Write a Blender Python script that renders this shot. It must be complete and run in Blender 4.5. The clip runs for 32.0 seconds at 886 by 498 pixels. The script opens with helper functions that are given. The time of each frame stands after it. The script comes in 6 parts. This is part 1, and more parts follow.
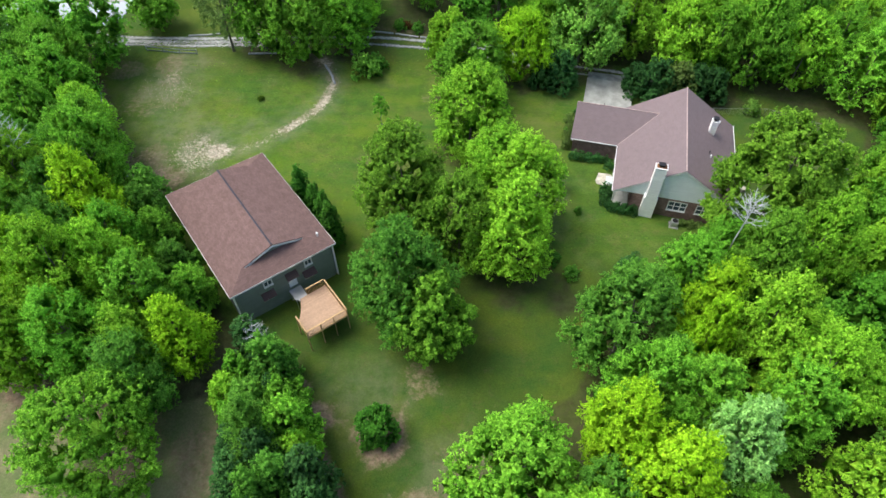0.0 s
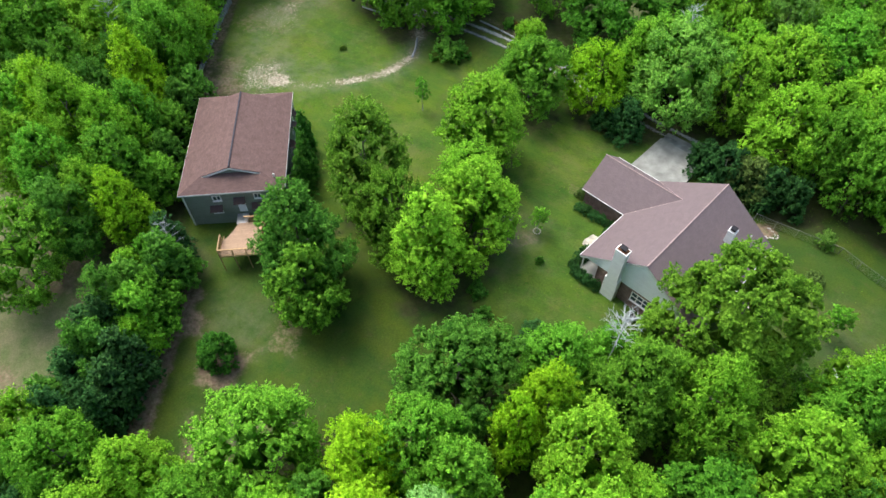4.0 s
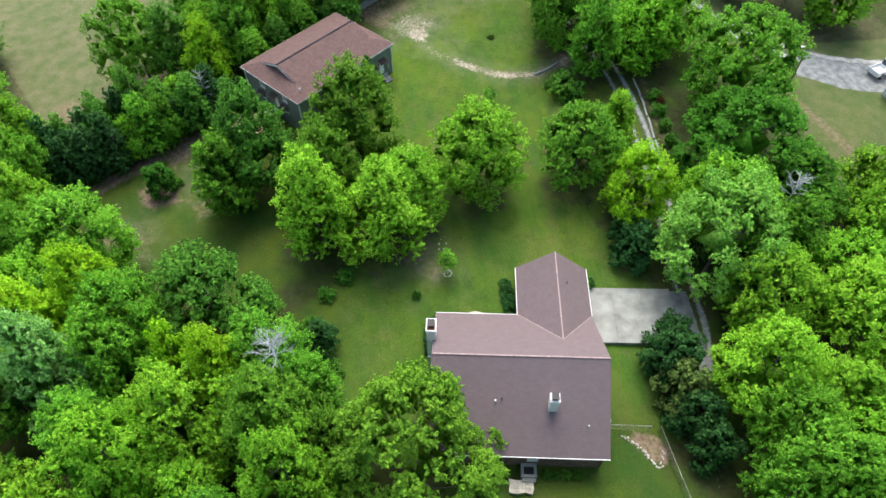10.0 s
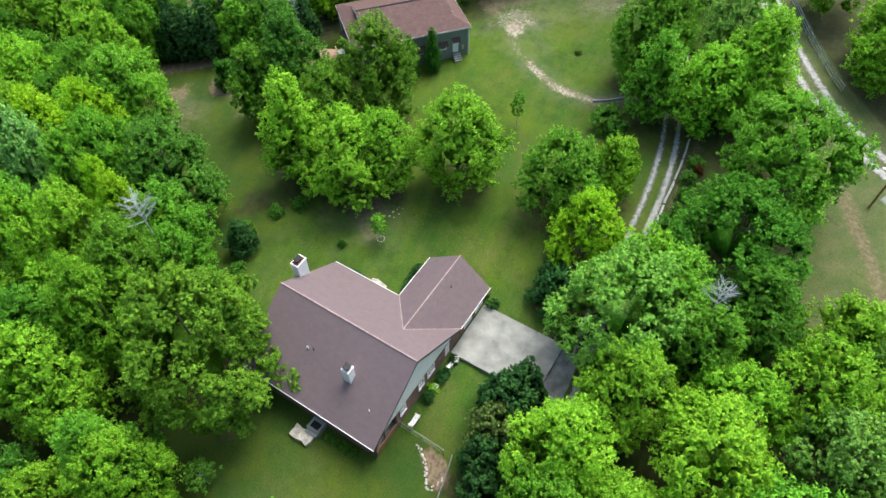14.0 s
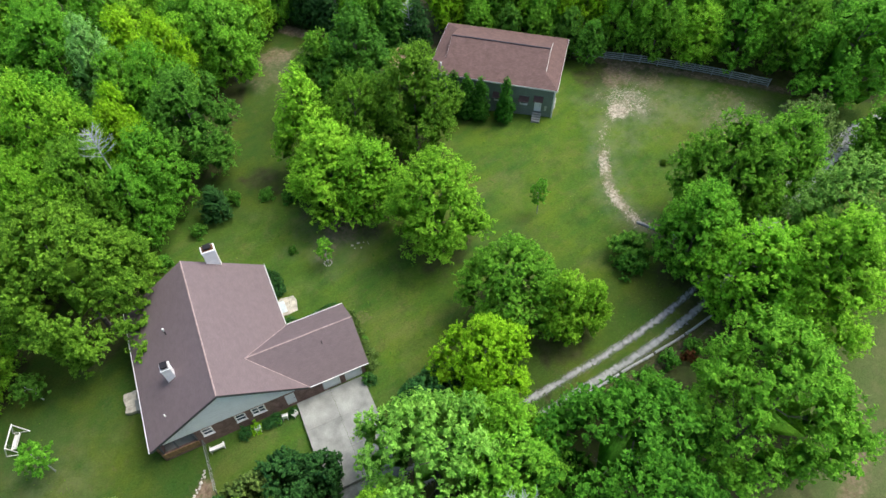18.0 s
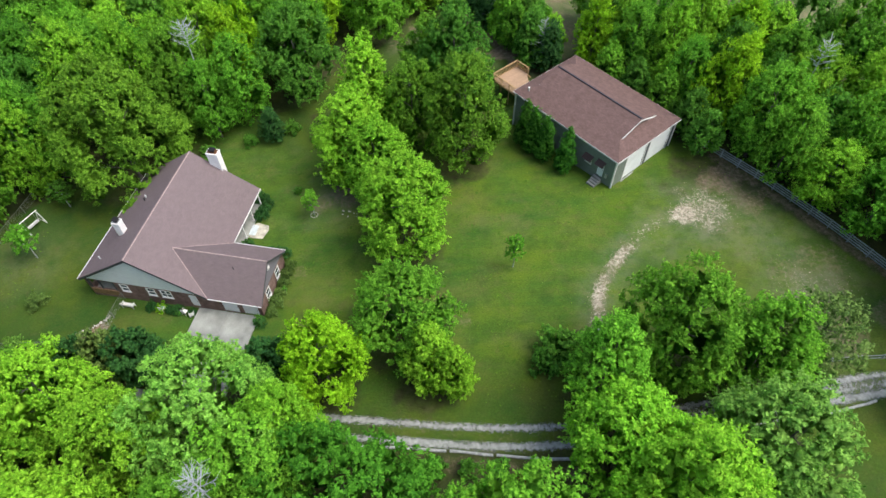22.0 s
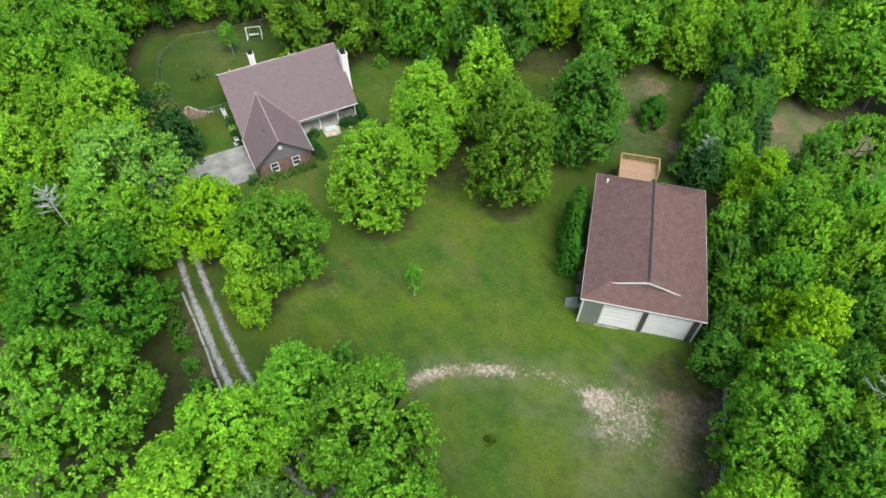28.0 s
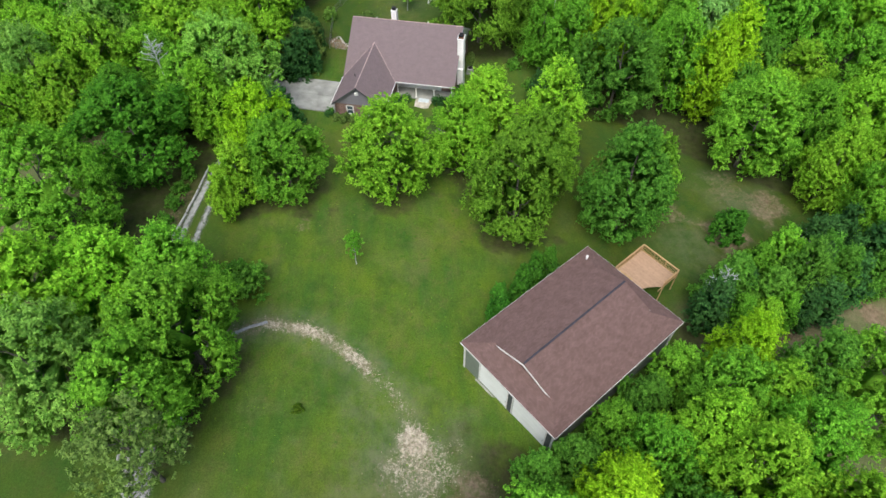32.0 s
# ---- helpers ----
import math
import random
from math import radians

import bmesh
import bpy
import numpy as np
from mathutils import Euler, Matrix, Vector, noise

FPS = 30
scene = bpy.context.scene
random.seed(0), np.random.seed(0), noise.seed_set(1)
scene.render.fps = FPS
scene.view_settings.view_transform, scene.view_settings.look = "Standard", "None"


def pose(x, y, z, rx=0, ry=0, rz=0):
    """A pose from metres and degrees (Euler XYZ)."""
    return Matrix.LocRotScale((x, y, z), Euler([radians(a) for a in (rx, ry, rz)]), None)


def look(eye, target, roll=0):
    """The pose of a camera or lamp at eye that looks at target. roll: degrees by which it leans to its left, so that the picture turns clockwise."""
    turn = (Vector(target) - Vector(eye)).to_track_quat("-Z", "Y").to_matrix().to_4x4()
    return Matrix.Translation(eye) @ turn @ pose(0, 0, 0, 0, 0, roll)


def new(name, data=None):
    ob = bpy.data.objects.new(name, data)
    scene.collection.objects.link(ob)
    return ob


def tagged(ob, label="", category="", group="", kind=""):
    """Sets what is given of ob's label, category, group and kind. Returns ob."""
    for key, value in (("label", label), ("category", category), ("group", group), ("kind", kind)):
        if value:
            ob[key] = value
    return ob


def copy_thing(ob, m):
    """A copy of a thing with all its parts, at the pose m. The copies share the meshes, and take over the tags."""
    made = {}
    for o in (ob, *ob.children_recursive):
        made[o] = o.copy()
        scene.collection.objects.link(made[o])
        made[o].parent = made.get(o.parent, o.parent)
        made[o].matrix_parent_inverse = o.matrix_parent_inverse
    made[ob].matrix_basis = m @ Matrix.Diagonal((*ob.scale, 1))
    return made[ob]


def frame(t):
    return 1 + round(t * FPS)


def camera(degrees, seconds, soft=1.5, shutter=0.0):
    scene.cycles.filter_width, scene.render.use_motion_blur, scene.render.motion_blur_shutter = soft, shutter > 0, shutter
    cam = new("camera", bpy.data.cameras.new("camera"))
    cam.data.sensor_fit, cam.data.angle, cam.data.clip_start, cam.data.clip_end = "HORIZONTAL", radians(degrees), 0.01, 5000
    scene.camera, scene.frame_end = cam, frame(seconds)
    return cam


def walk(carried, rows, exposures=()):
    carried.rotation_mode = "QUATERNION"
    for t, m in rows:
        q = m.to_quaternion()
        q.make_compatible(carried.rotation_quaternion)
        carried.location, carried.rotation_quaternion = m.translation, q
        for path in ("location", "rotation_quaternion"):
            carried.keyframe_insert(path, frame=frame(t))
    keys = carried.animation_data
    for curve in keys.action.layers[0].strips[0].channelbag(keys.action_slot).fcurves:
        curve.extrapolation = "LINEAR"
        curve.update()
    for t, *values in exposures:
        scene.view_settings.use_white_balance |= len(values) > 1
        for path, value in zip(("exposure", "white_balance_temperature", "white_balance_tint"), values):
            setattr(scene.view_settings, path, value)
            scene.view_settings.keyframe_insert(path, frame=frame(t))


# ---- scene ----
cam = camera(71.03, 32.0)
PATH = [
    (0, (-0.17, -0.31, 54.75), (-0.28, 12.28, 39.22), -0.17),
    (0.5, (3.47, -0.08, 55.00), (2.53, 12.40, 39.40), -0.10),
    (1, (7.10, 0.42, 55.22), (5.34, 12.74, 39.57), -0.08),
    (1.5, (10.77, 1.41, 55.39), (8.18, 13.53, 39.69), -0.14),
    (2, (14.38, 2.54, 55.45), (10.98, 14.43, 39.74), -0.15),
    (2.5, (17.87, 3.82, 55.48), (13.70, 15.43, 39.74), -0.19),
    (3, (21.37, 5.29, 55.53), (16.44, 16.58, 39.77), -0.27),
    (3.5, (24.74, 7.00, 55.55), (19.04, 17.90, 39.78), -0.33),
    (5.5, (36.97, 16.02, 55.53), (28.56, 24.96, 39.74), -0.51),
    (6, (39.49, 18.75, 55.52), (30.50, 27.10, 39.72), -0.47),
    (6.5, (41.84, 21.69, 55.51), (32.30, 29.39, 39.71), -0.50),
    (7, (44.00, 24.76, 55.47), (33.94, 31.78, 39.67), -0.56),
    (7.5, (45.94, 27.93, 55.45), (35.42, 34.24, 39.65), -0.59),
    (8, (47.65, 31.26, 55.38), (36.73, 36.85, 39.59), -0.62),
    (8.5, (49.12, 34.80, 55.33), (37.84, 39.59, 39.52), -0.70),
    (9, (50.33, 38.30, 55.26), (38.75, 42.33, 39.46), -0.65),
    (9.5, (51.25, 41.98, 55.25), (39.41, 45.16, 39.45), -0.75),
    (10, (51.94, 45.67, 55.22), (39.91, 48.02, 39.42), -0.81),
    (10.5, (52.74, 49.39, 55.23), (40.58, 50.86, 39.42), -0.89),
    (11, (53.86, 53.10, 55.20), (41.64, 53.70, 39.38), -0.99),
    (11.5, (55.13, 56.81, 55.09), (42.86, 56.61, 39.29), -0.90),
    (12, (55.87, 60.59, 55.06), (43.63, 59.63, 39.28), -0.93),
    (12.5, (55.83, 64.38, 54.94), (43.65, 62.63, 39.17), -0.95),
    (13, (55.23, 68.04, 54.88), (43.19, 65.48, 39.12), -0.92),
    (13.5, (54.25, 71.67, 54.83), (42.39, 68.32, 39.07), -0.89),
    (15.5, (46.33, 84.14, 54.81), (35.73, 77.89, 39.05), -0.81),
    (16, (42.99, 86.48, 54.85), (32.86, 79.51, 39.07), -0.84),
    (16.5, (39.55, 88.47, 54.81), (29.90, 80.81, 39.05), -0.71),
    (17, (35.87, 90.08, 54.90), (26.80, 81.77, 39.13), -0.63),
    (17.5, (32.35, 91.82, 54.87), (23.94, 82.84, 39.11), -0.60),
    (18, (29.05, 93.69, 54.84), (21.36, 84.08, 39.08), -0.57),
    (18.5, (25.75, 95.55, 54.90), (18.80, 85.40, 39.14), -0.58),
    (19, (22.49, 97.21, 54.95), (16.33, 86.58, 39.18), -0.53),
    (19.5, (19.08, 98.76, 54.91), (13.78, 87.67, 39.13), -0.52),
    (20, (15.61, 100.04, 54.93), (11.16, 88.59, 39.15), -0.49),
    (20.5, (12.03, 101.05, 54.95), (8.49, 89.29, 39.17), -0.42),
    (21, (8.39, 101.78, 54.99), (5.79, 89.78, 39.20), -0.46),
    (21.5, (4.71, 102.27, 55.00), (3.05, 90.12, 39.21), -0.44),
    (22, (1.02, 102.44, 55.08), (0.31, 90.21, 39.28), -0.41),
    (22.5, (-2.78, 102.33, 55.13), (-2.50, 90.10, 39.30), -0.51),
    (23, (-6.49, 101.90, 55.10), (-5.22, 89.74, 39.28), -0.55),
    (23.5, (-10.17, 101.25, 55.14), (-7.98, 89.22, 39.31), -0.56),
    (24, (-13.88, 100.30, 55.16), (-10.73, 88.49, 39.33), -0.74),
    (24.5, (-17.49, 99.02, 55.21), (-13.39, 87.51, 39.38), -0.81),
    (25, (-20.98, 97.49, 55.15), (-15.95, 86.34, 39.33), -0.89),
    (25.5, (-24.38, 95.69, 55.12), (-18.47, 84.97, 39.30), -0.93),
    (27.5, (-35.64, 86.43, 55.50), (-26.83, 78.10, 39.60), -0.86),
    (28, (-38.19, 83.59, 55.47), (-28.73, 75.97, 39.57), -0.93),
    (28.5, (-40.43, 80.50, 55.42), (-30.36, 73.69, 39.53), -1.02),
    (29, (-42.45, 77.32, 55.34), (-31.86, 71.32, 39.47), -1.07),
    (29.5, (-44.22, 74.01, 55.22), (-33.16, 68.88, 39.36), -1.11),
    (30, (-45.73, 70.62, 55.07), (-34.26, 66.40, 39.25), -1.12),
    (30.5, (-46.97, 67.12, 54.98), (-35.17, 63.80, 39.18), -1.05),
    (31, (-47.97, 63.58, 54.90), (-35.92, 61.17, 39.12), -0.95),
    (31.5, (-48.72, 60.00, 54.77), (-36.48, 58.49, 39.02), -0.86),
    (32, (-49.16, 56.37, 54.57), (-36.81, 55.77, 38.85), -0.73),
]
walk(cam, [(t, look(eye, target, roll)) for t, eye, target, roll in PATH], exposures=[(0, 0.74), (4, 0.74), (9, 0.82), (13, 0.79), (16, 0.66), (18, 0.58), (20, 0.54), (25, 0.48), (28, 0.42), (32, 0.36)])

# ---- world, sun, exposure ----
world = bpy.data.worlds.new("sky")
scene.world = world
world.use_nodes = True
wn = world.node_tree
sky = wn.nodes.new("ShaderNodeTexSky")
sky.sky_type = "NISHITA"
sky.sun_disc = False
sky.sun_elevation = radians(60)
sky.sun_rotation = radians(284)
sky.air_density, sky.dust_density, sky.ozone_density = 1.2, 5.0, 1.0
wn.nodes["Background"].inputs["Strength"].default_value = 0.15
wn.links.new(sky.outputs["Color"], wn.nodes["Background"].inputs["Color"])

sun = new("sun", bpy.data.lights.new("sun", "SUN"))
sun.data.energy, sun.data.angle, sun.data.color = 1.9, radians(38), (1.0, 0.97, 0.90)
sun.matrix_world = look((-48.5, 12.1, 86.6), (0, 0, 0))


# ---- the lie of the land ----
def ground_z(x, y):
    gx = min(60.0, max(-20.0, 17.0 - x))
    gy = min(50.0, max(-60.0, y - 56.0))
    t = min(1.0, max(0.0, (x - 4.0) / 14.0))
    return -0.2 + 0.045 * gx + (0.035 - 0.025 * t * t * (3 - 2 * t)) * gy


# ---- materials ----
def material(name, color, rough=0.8, metal=0.0, spread=0.25, scale=6.0, fine=60.0, bump=0.2, bump_dist=0.02, tint=None, per_object=0.0, spec=0.3):
    """A plain surface with stains and grain at two scales, and fine relief."""
    m = bpy.data.materials.new(name)
    m.use_nodes = True
    nt = m.node_tree
    bs = nt.nodes["Principled BSDF"]
    bs.inputs["Roughness"].default_value = rough
    bs.inputs["Metallic"].default_value = metal
    bs.inputs["Specular IOR Level"].default_value = spec
    tc = nt.nodes.new("ShaderNodeTexCoord")
    big = nt.nodes.new("ShaderNodeTexNoise")
    big.inputs["Scale"].default_value, big.inputs["Detail"].default_value = 1.0 / scale * 6, 5
    small = nt.nodes.new("ShaderNodeTexNoise")
    small.inputs["Scale"].default_value, small.inputs["Detail"].default_value = fine, 3
    for n in (big, small):
        nt.links.new(tc.outputs["Object"], n.inputs["Vector"])
    dark = [c * (1 - spread) for c in color]
    light = list(tint) if tint else [min(1, c * (1 + spread)) for c in color]
    ramp = nt.nodes.new("ShaderNodeValToRGB")
    ramp.color_ramp.elements[0].position, ramp.color_ramp.elements[1].position = 0.3, 0.7
    ramp.color_ramp.elements[0].color, ramp.color_ramp.elements[1].color = (*dark, 1), (*light, 1)
    nt.links.new(big.outputs["Fac"], ramp.inputs["Fac"])
    hsv = nt.nodes.new("ShaderNodeHueSaturation")
    grain = nt.nodes.new("ShaderNodeMapRange")
    grain.inputs["To Min"].default_value, grain.inputs["To Max"].default_value = 1 - spread * 0.8, 1 + spread * 0.8
    nt.links.new(small.outputs["Fac"], grain.inputs["Value"])
    value = grain.outputs["Result"]
    if per_object:
        info = nt.nodes.new("ShaderNodeObjectInfo")
        span = nt.nodes.new("ShaderNodeMapRange")
        span.inputs["To Min"].default_value, span.inputs["To Max"].default_value = 1 - per_object, 1 + per_object
        nt.links.new(info.outputs["Random"], span.inputs["Value"])
        mul = nt.nodes.new("ShaderNodeMath")
        mul.operation = "MULTIPLY"
        nt.links.new(value, mul.inputs[0])
        nt.links.new(span.outputs["Result"], mul.inputs[1])
        value = mul.outputs["Value"]
    nt.links.new(ramp.outputs["Color"], hsv.inputs["Color"])
    nt.links.new(value, hsv.inputs["Value"])
    nt.links.new(hsv.outputs["Color"], bs.inputs["Base Color"])
    if bump:
        b = nt.nodes.new("ShaderNodeBump")
        b.inputs["Strength"].default_value, b.inputs["Distance"].default_value = bump, bump_dist
        nt.links.new(small.outputs["Fac"], b.inputs["Height"])
        nt.links.new(b.outputs["Normal"], bs.inputs["Normal"])
    return m


def leaf_material(name, color, tip, rough=0.5, through_light=0.34, vary=0.15, hue=0.006):
    """Leaves: each one a little different, each tree a little different, light shining through."""
    m = bpy.data.materials.new(name)
    m.use_nodes = True
    nt = m.node_tree
    bs = nt.nodes["Principled BSDF"]
    bs.inputs["Roughness"].default_value = rough
    bs.inputs["Specular IOR Level"].default_value = 0.06
    geo = nt.nodes.new("ShaderNodeNewGeometry")
    info = nt.nodes.new("ShaderNodeObjectInfo")
    tc = nt.nodes.new("ShaderNodeTexCoord")
    nz = nt.nodes.new("ShaderNodeTexNoise")
    nz.inputs["Scale"].default_value, nz.inputs["Detail"].default_value = 0.45, 3
    nt.links.new(tc.outputs["Object"], nz.inputs["Vector"])
    add = nt.nodes.new("ShaderNodeMath")
    add.operation = "MULTIPLY_ADD"
    add.inputs[1].default_value = 0.6
    nt.links.new(geo.outputs["Random Per Island"], add.inputs[0])
    nt.links.new(nz.outputs["Fac"], add.inputs[2])
    ramp = nt.nodes.new("ShaderNodeValToRGB")
    ramp.color_ramp.elements[0].position, ramp.color_ramp.elements[1].position = 0.45, 0.95
    ramp.color_ramp.elements[0].color, ramp.color_ramp.elements[1].color = (*color, 1), (*tip, 1)
    nt.links.new(add.outputs["Value"], ramp.inputs["Fac"])
    hsv = nt.nodes.new("ShaderNodeHueSaturation")
    h = nt.nodes.new("ShaderNodeMapRange")
    h.inputs["To Min"].default_value, h.inputs["To Max"].default_value = 0.5 - hue, 0.5 + hue
    v = nt.nodes.new("ShaderNodeMapRange")
    v.inputs["To Min"].default_value, v.inputs["To Max"].default_value = 1 - vary, 1 + vary
    wh = nt.nodes.new("ShaderNodeTexWhiteNoise")
    wh.noise_dimensions = "1D"
    nt.links.new(info.outputs["Random"], wh.inputs["W"])
    nt.links.new(info.outputs["Random"], h.inputs["Value"])
    nt.links.new(wh.outputs["Value"], v.inputs["Value"])
    nt.links.new(h.outputs["Result"], hsv.inputs["Hue"])
    fine = nt.nodes.new("ShaderNodeTexNoise")
    fine.inputs["Scale"].default_value, fine.inputs["Detail"].default_value, fine.inputs["Roughness"].default_value = 3.6, 3, 0.7
    nt.links.new(tc.outputs["Object"], fine.inputs["Vector"])
    leafy = nt.nodes.new("ShaderNodeMapRange")
    leafy.inputs["From Min"].default_value, leafy.inputs["From Max"].default_value = 0.3, 0.7
    leafy.inputs["To Min"].default_value, leafy.inputs["To Max"].default_value = 0.60, 1.40
    nt.links.new(fine.outputs["Fac"], leafy.inputs["Value"])
    both = nt.nodes.new("ShaderNodeMath")
    both.operation = "MULTIPLY"
    nt.links.new(v.outputs["Result"], both.inputs[0])
    nt.links.new(leafy.outputs["Result"], both.inputs[1])
    nt.links.new(both.outputs["Value"], hsv.inputs["Value"])
    relief = nt.nodes.new("ShaderNodeBump")
    relief.inputs["Strength"].default_value, relief.inputs["Distance"].default_value = 0.5, 0.2
    nt.links.new(fine.outputs["Fac"], relief.inputs["Height"])
    nt.links.new(relief.outputs["Normal"], bs.inputs["Normal"])
    nt.links.new(ramp.outputs["Color"], hsv.inputs["Color"])
    nt.links.new(hsv.outputs["Color"], bs.inputs["Base Color"])
    tl = nt.nodes.new("ShaderNodeBsdfTranslucent")
    nt.links.new(hsv.outputs["Color"], tl.inputs["Color"])
    mix = nt.nodes.new("ShaderNodeMixShader")
    mix.inputs["Fac"].default_value = through_light
    nt.links.new(bs.outputs["BSDF"], mix.inputs[1])
    nt.links.new(tl.outputs["BSDF"], mix.inputs[2])
    nt.links.new(mix.outputs["Shader"], nt.nodes["Material Output"].inputs["Surface"])
    return m


def rows_material(name, color, row, joint, depth, rough=0.85, spread=0.18, axis="Z", jointed=False, width=0.9, spec=0.2, big=0.5):
    """Courses (lap siding, shingles, brick): a row height in metres along the object's own height, with recessed joints."""
    m = material(name, color, rough, spread=spread, scale=4.0, fine=24.0, bump=0.0, spec=spec)
    nt = m.node_tree
    bs = nt.nodes["Principled BSDF"]
    tc = nt.nodes.new("ShaderNodeTexCoord")
    uvm = nt.nodes.new("ShaderNodeUVMap")
    uvm.uv_map = "metres"
    br = nt.nodes.new("ShaderNodeTexBrick")
    br.offset = 0.5
    br.inputs["Scale"].default_value = 1.0
    br.inputs["Brick Width"].default_value = width
    br.inputs["Row Height"].default_value = row
    br.inputs["Mortar Size"].default_value = joint
    br.inputs["Mortar Smooth"].default_value = 0.2
    br.inputs["Bias"].default_value = 0.0
    br.inputs["Color1"].default_value = (1 - spread, 1 - spread, 1 - spread, 1)
    br.inputs["Color2"].default_value = (1 + spread, 1 + spread, 1 + spread, 1)
    br.inputs["Mortar"].default_value = (depth, depth, depth, 1)
    nt.links.new(uvm.outputs["UV"], br.inputs["Vector"])
    old = bs.inputs["Base Color"].links[0].from_socket
    mul = nt.nodes.new("ShaderNodeMix")
    mul.data_type, mul.blend_type = "RGBA", "MULTIPLY"
    mul.inputs["Factor"].default_value = 1.0
    nt.links.new(old, mul.inputs["A"])
    nt.links.new(br.outputs["Color"], mul.inputs["B"])
    nt.links.new(mul.outputs["Result"], bs.inputs["Base Color"])
    b = nt.nodes.new("ShaderNodeBump")
    b.invert = True
    b.inputs["Strength"].default_value, b.inputs["Distance"].default_value = 0.5, 0.01
    nt.links.new(br.outputs["Fac"], b.inputs["Height"])
    nt.links.new(b.outputs["Normal"], bs.inputs["Normal"])
    return m


def broken_material(name, color):
    """Loose gravel that thins out towards the strip's edges, grass and earth showing between the stones."""
    m = material(name, color, 0.95, spread=0.35, fine=7, scale=3, bump=0.5, bump_dist=0.03)
    nt = m.node_tree
    tc = nt.nodes.new("ShaderNodeTexCoord")
    a = nt.nodes.new("ShaderNodeAttribute")
    a.attribute_name = "cover"
    nz = nt.nodes.new("ShaderNodeTexNoise")
    nz.inputs["Scale"].default_value, nz.inputs["Detail"].default_value, nz.inputs["Roughness"].default_value = 3.4, 8, 0.85
    nt.links.new(tc.outputs["Object"], nz.inputs["Vector"])
    s = nt.nodes.new("ShaderNodeMath")
    s.operation = "SUBTRACT"
    nt.links.new(a.outputs["Fac"], s.inputs[0])
    wide = nt.nodes.new("ShaderNodeMapRange")
    wide.inputs["From Min"].default_value, wide.inputs["From Max"].default_value = 0.27, 0.73
    nt.links.new(nz.outputs["Fac"], wide.inputs["Value"])
    nt.links.new(wide.outputs["Result"], s.inputs[1])
    r = nt.nodes.new("ShaderNodeMapRange")
    r.inputs["From Min"].default_value, r.inputs["From Max"].default_value = -0.22, 0.22
    nt.links.new(s.outputs["Value"], r.inputs["Value"])
    nt.links.new(r.outputs["Result"], nt.nodes["Principled BSDF"].inputs["Alpha"])
    return m


M = {}
M["shingle_house"] = rows_material("shingle_house", (0.172, 0.138, 0.148), 0.14, 0.010, 0.85, 0.9, 0.05, width=0.3)
M["shingle_barn"] = rows_material("shingle_barn", (0.140, 0.092, 0.086), 0.14, 0.010, 0.82, 0.9, 0.12, width=0.3)
M["shingle_far"] = rows_material("shingle_far", (0.17, 0.22, 0.27), 0.14, 0.012, 0.75, 0.9, 0.12, width=0.3)
M["ridge_house"] = material("ridge_house", (0.36, 0.28, 0.275), 0.85, fine=30, scale=2)
M["ridge_barn"] = material("ridge_barn", (0.045, 0.045, 0.06), 0.8, fine=30, scale=2)
M["siding_pale"] = rows_material("siding_pale", (0.84, 0.90, 0.93), 0.11, 0.006, 0.8, 0.6, 0.04, width=3.6)
M["siding_grey"] = rows_material("siding_grey", (0.20, 0.20, 0.24), 0.11, 0.006, 0.8, 0.6, 0.05, width=3.6)
M["siding_barn"] = rows_material("siding_barn", (0.190, 0.230, 0.205), 0.16, 0.008, 0.75, 0.65, 0.06, width=3.6)
M["brick"] = rows_material("brick", (0.200, 0.135, 0.120), 0.075, 0.009, 1.25, 0.9, 0.25, width=0.22)
M["white_trim"] = material("white_trim", (0.68, 0.70, 0.71), 0.5, spread=0.06, fine=18, bump=0.05)
M["white_door"] = material("white_door", (0.82, 0.86, 0.90), 0.45, spread=0.05, fine=12, bump=0.05)
M["dark_trim"] = material("dark_trim", (0.075, 0.085, 0.095), 0.6, spread=0.15)
M["chimney_siding"] = rows_material("chimney_siding", (0.86, 0.88, 0.89), 0.11, 0.006, 0.85, 0.6, 0.04, width=3.6)
M["rust_metal"] = material("rust_metal", (0.16, 0.075, 0.035), 0.7, 0.3, spread=0.5, fine=25, scale=0.6)
M["dark_metal"] = material("dark_metal", (0.035, 0.035, 0.04), 0.5, 0.6, spread=0.2)
M["grey_metal"] = material("grey_metal", (0.45, 0.47, 0.48), 0.45, 0.7, spread=0.12)
M["wire"] = material("wire", (0.30, 0.32, 0.32), 0.5, 0.7, spread=0.15)
M["glass"] = material("glass", (0.05, 0.08, 0.10), 0.06, 0.0, spread=0.1, bump=0.0, spec=0.9)
# near-black colour standing for an unlit interior
M["interior_shade"] = material("interior_shade", (0.015, 0.014, 0.014), 0.9, spread=0.3)
M["deck_wood"] = material("deck_wood", (0.37, 0.255, 0.175), 0.7, spread=0.12, fine=22, scale=1.5, per_object=0.08)
M["rail_wood"] = material("rail_wood", (0.42, 0.29, 0.15), 0.7, spread=0.18, fine=22, scale=1.5, per_object=0.1)
M["old_wood"] = material("old_wood", (0.25, 0.16, 0.085), 0.85, spread=0.35, fine=25, scale=1.5, per_object=0.15)
M["fence_wood"] = material("fence_wood", (0.25, 0.29, 0.30), 0.85, spread=0.3, fine=25, scale=2, per_object=0.15)
M["log"] = material("log", (0.33, 0.35, 0.36), 0.9, spread=0.35, fine=14, scale=1.5)
M["concrete"] = material("concrete", (0.27, 0.285, 0.27), 0.85, spread=0.28, fine=9, scale=9, bump=0.12)
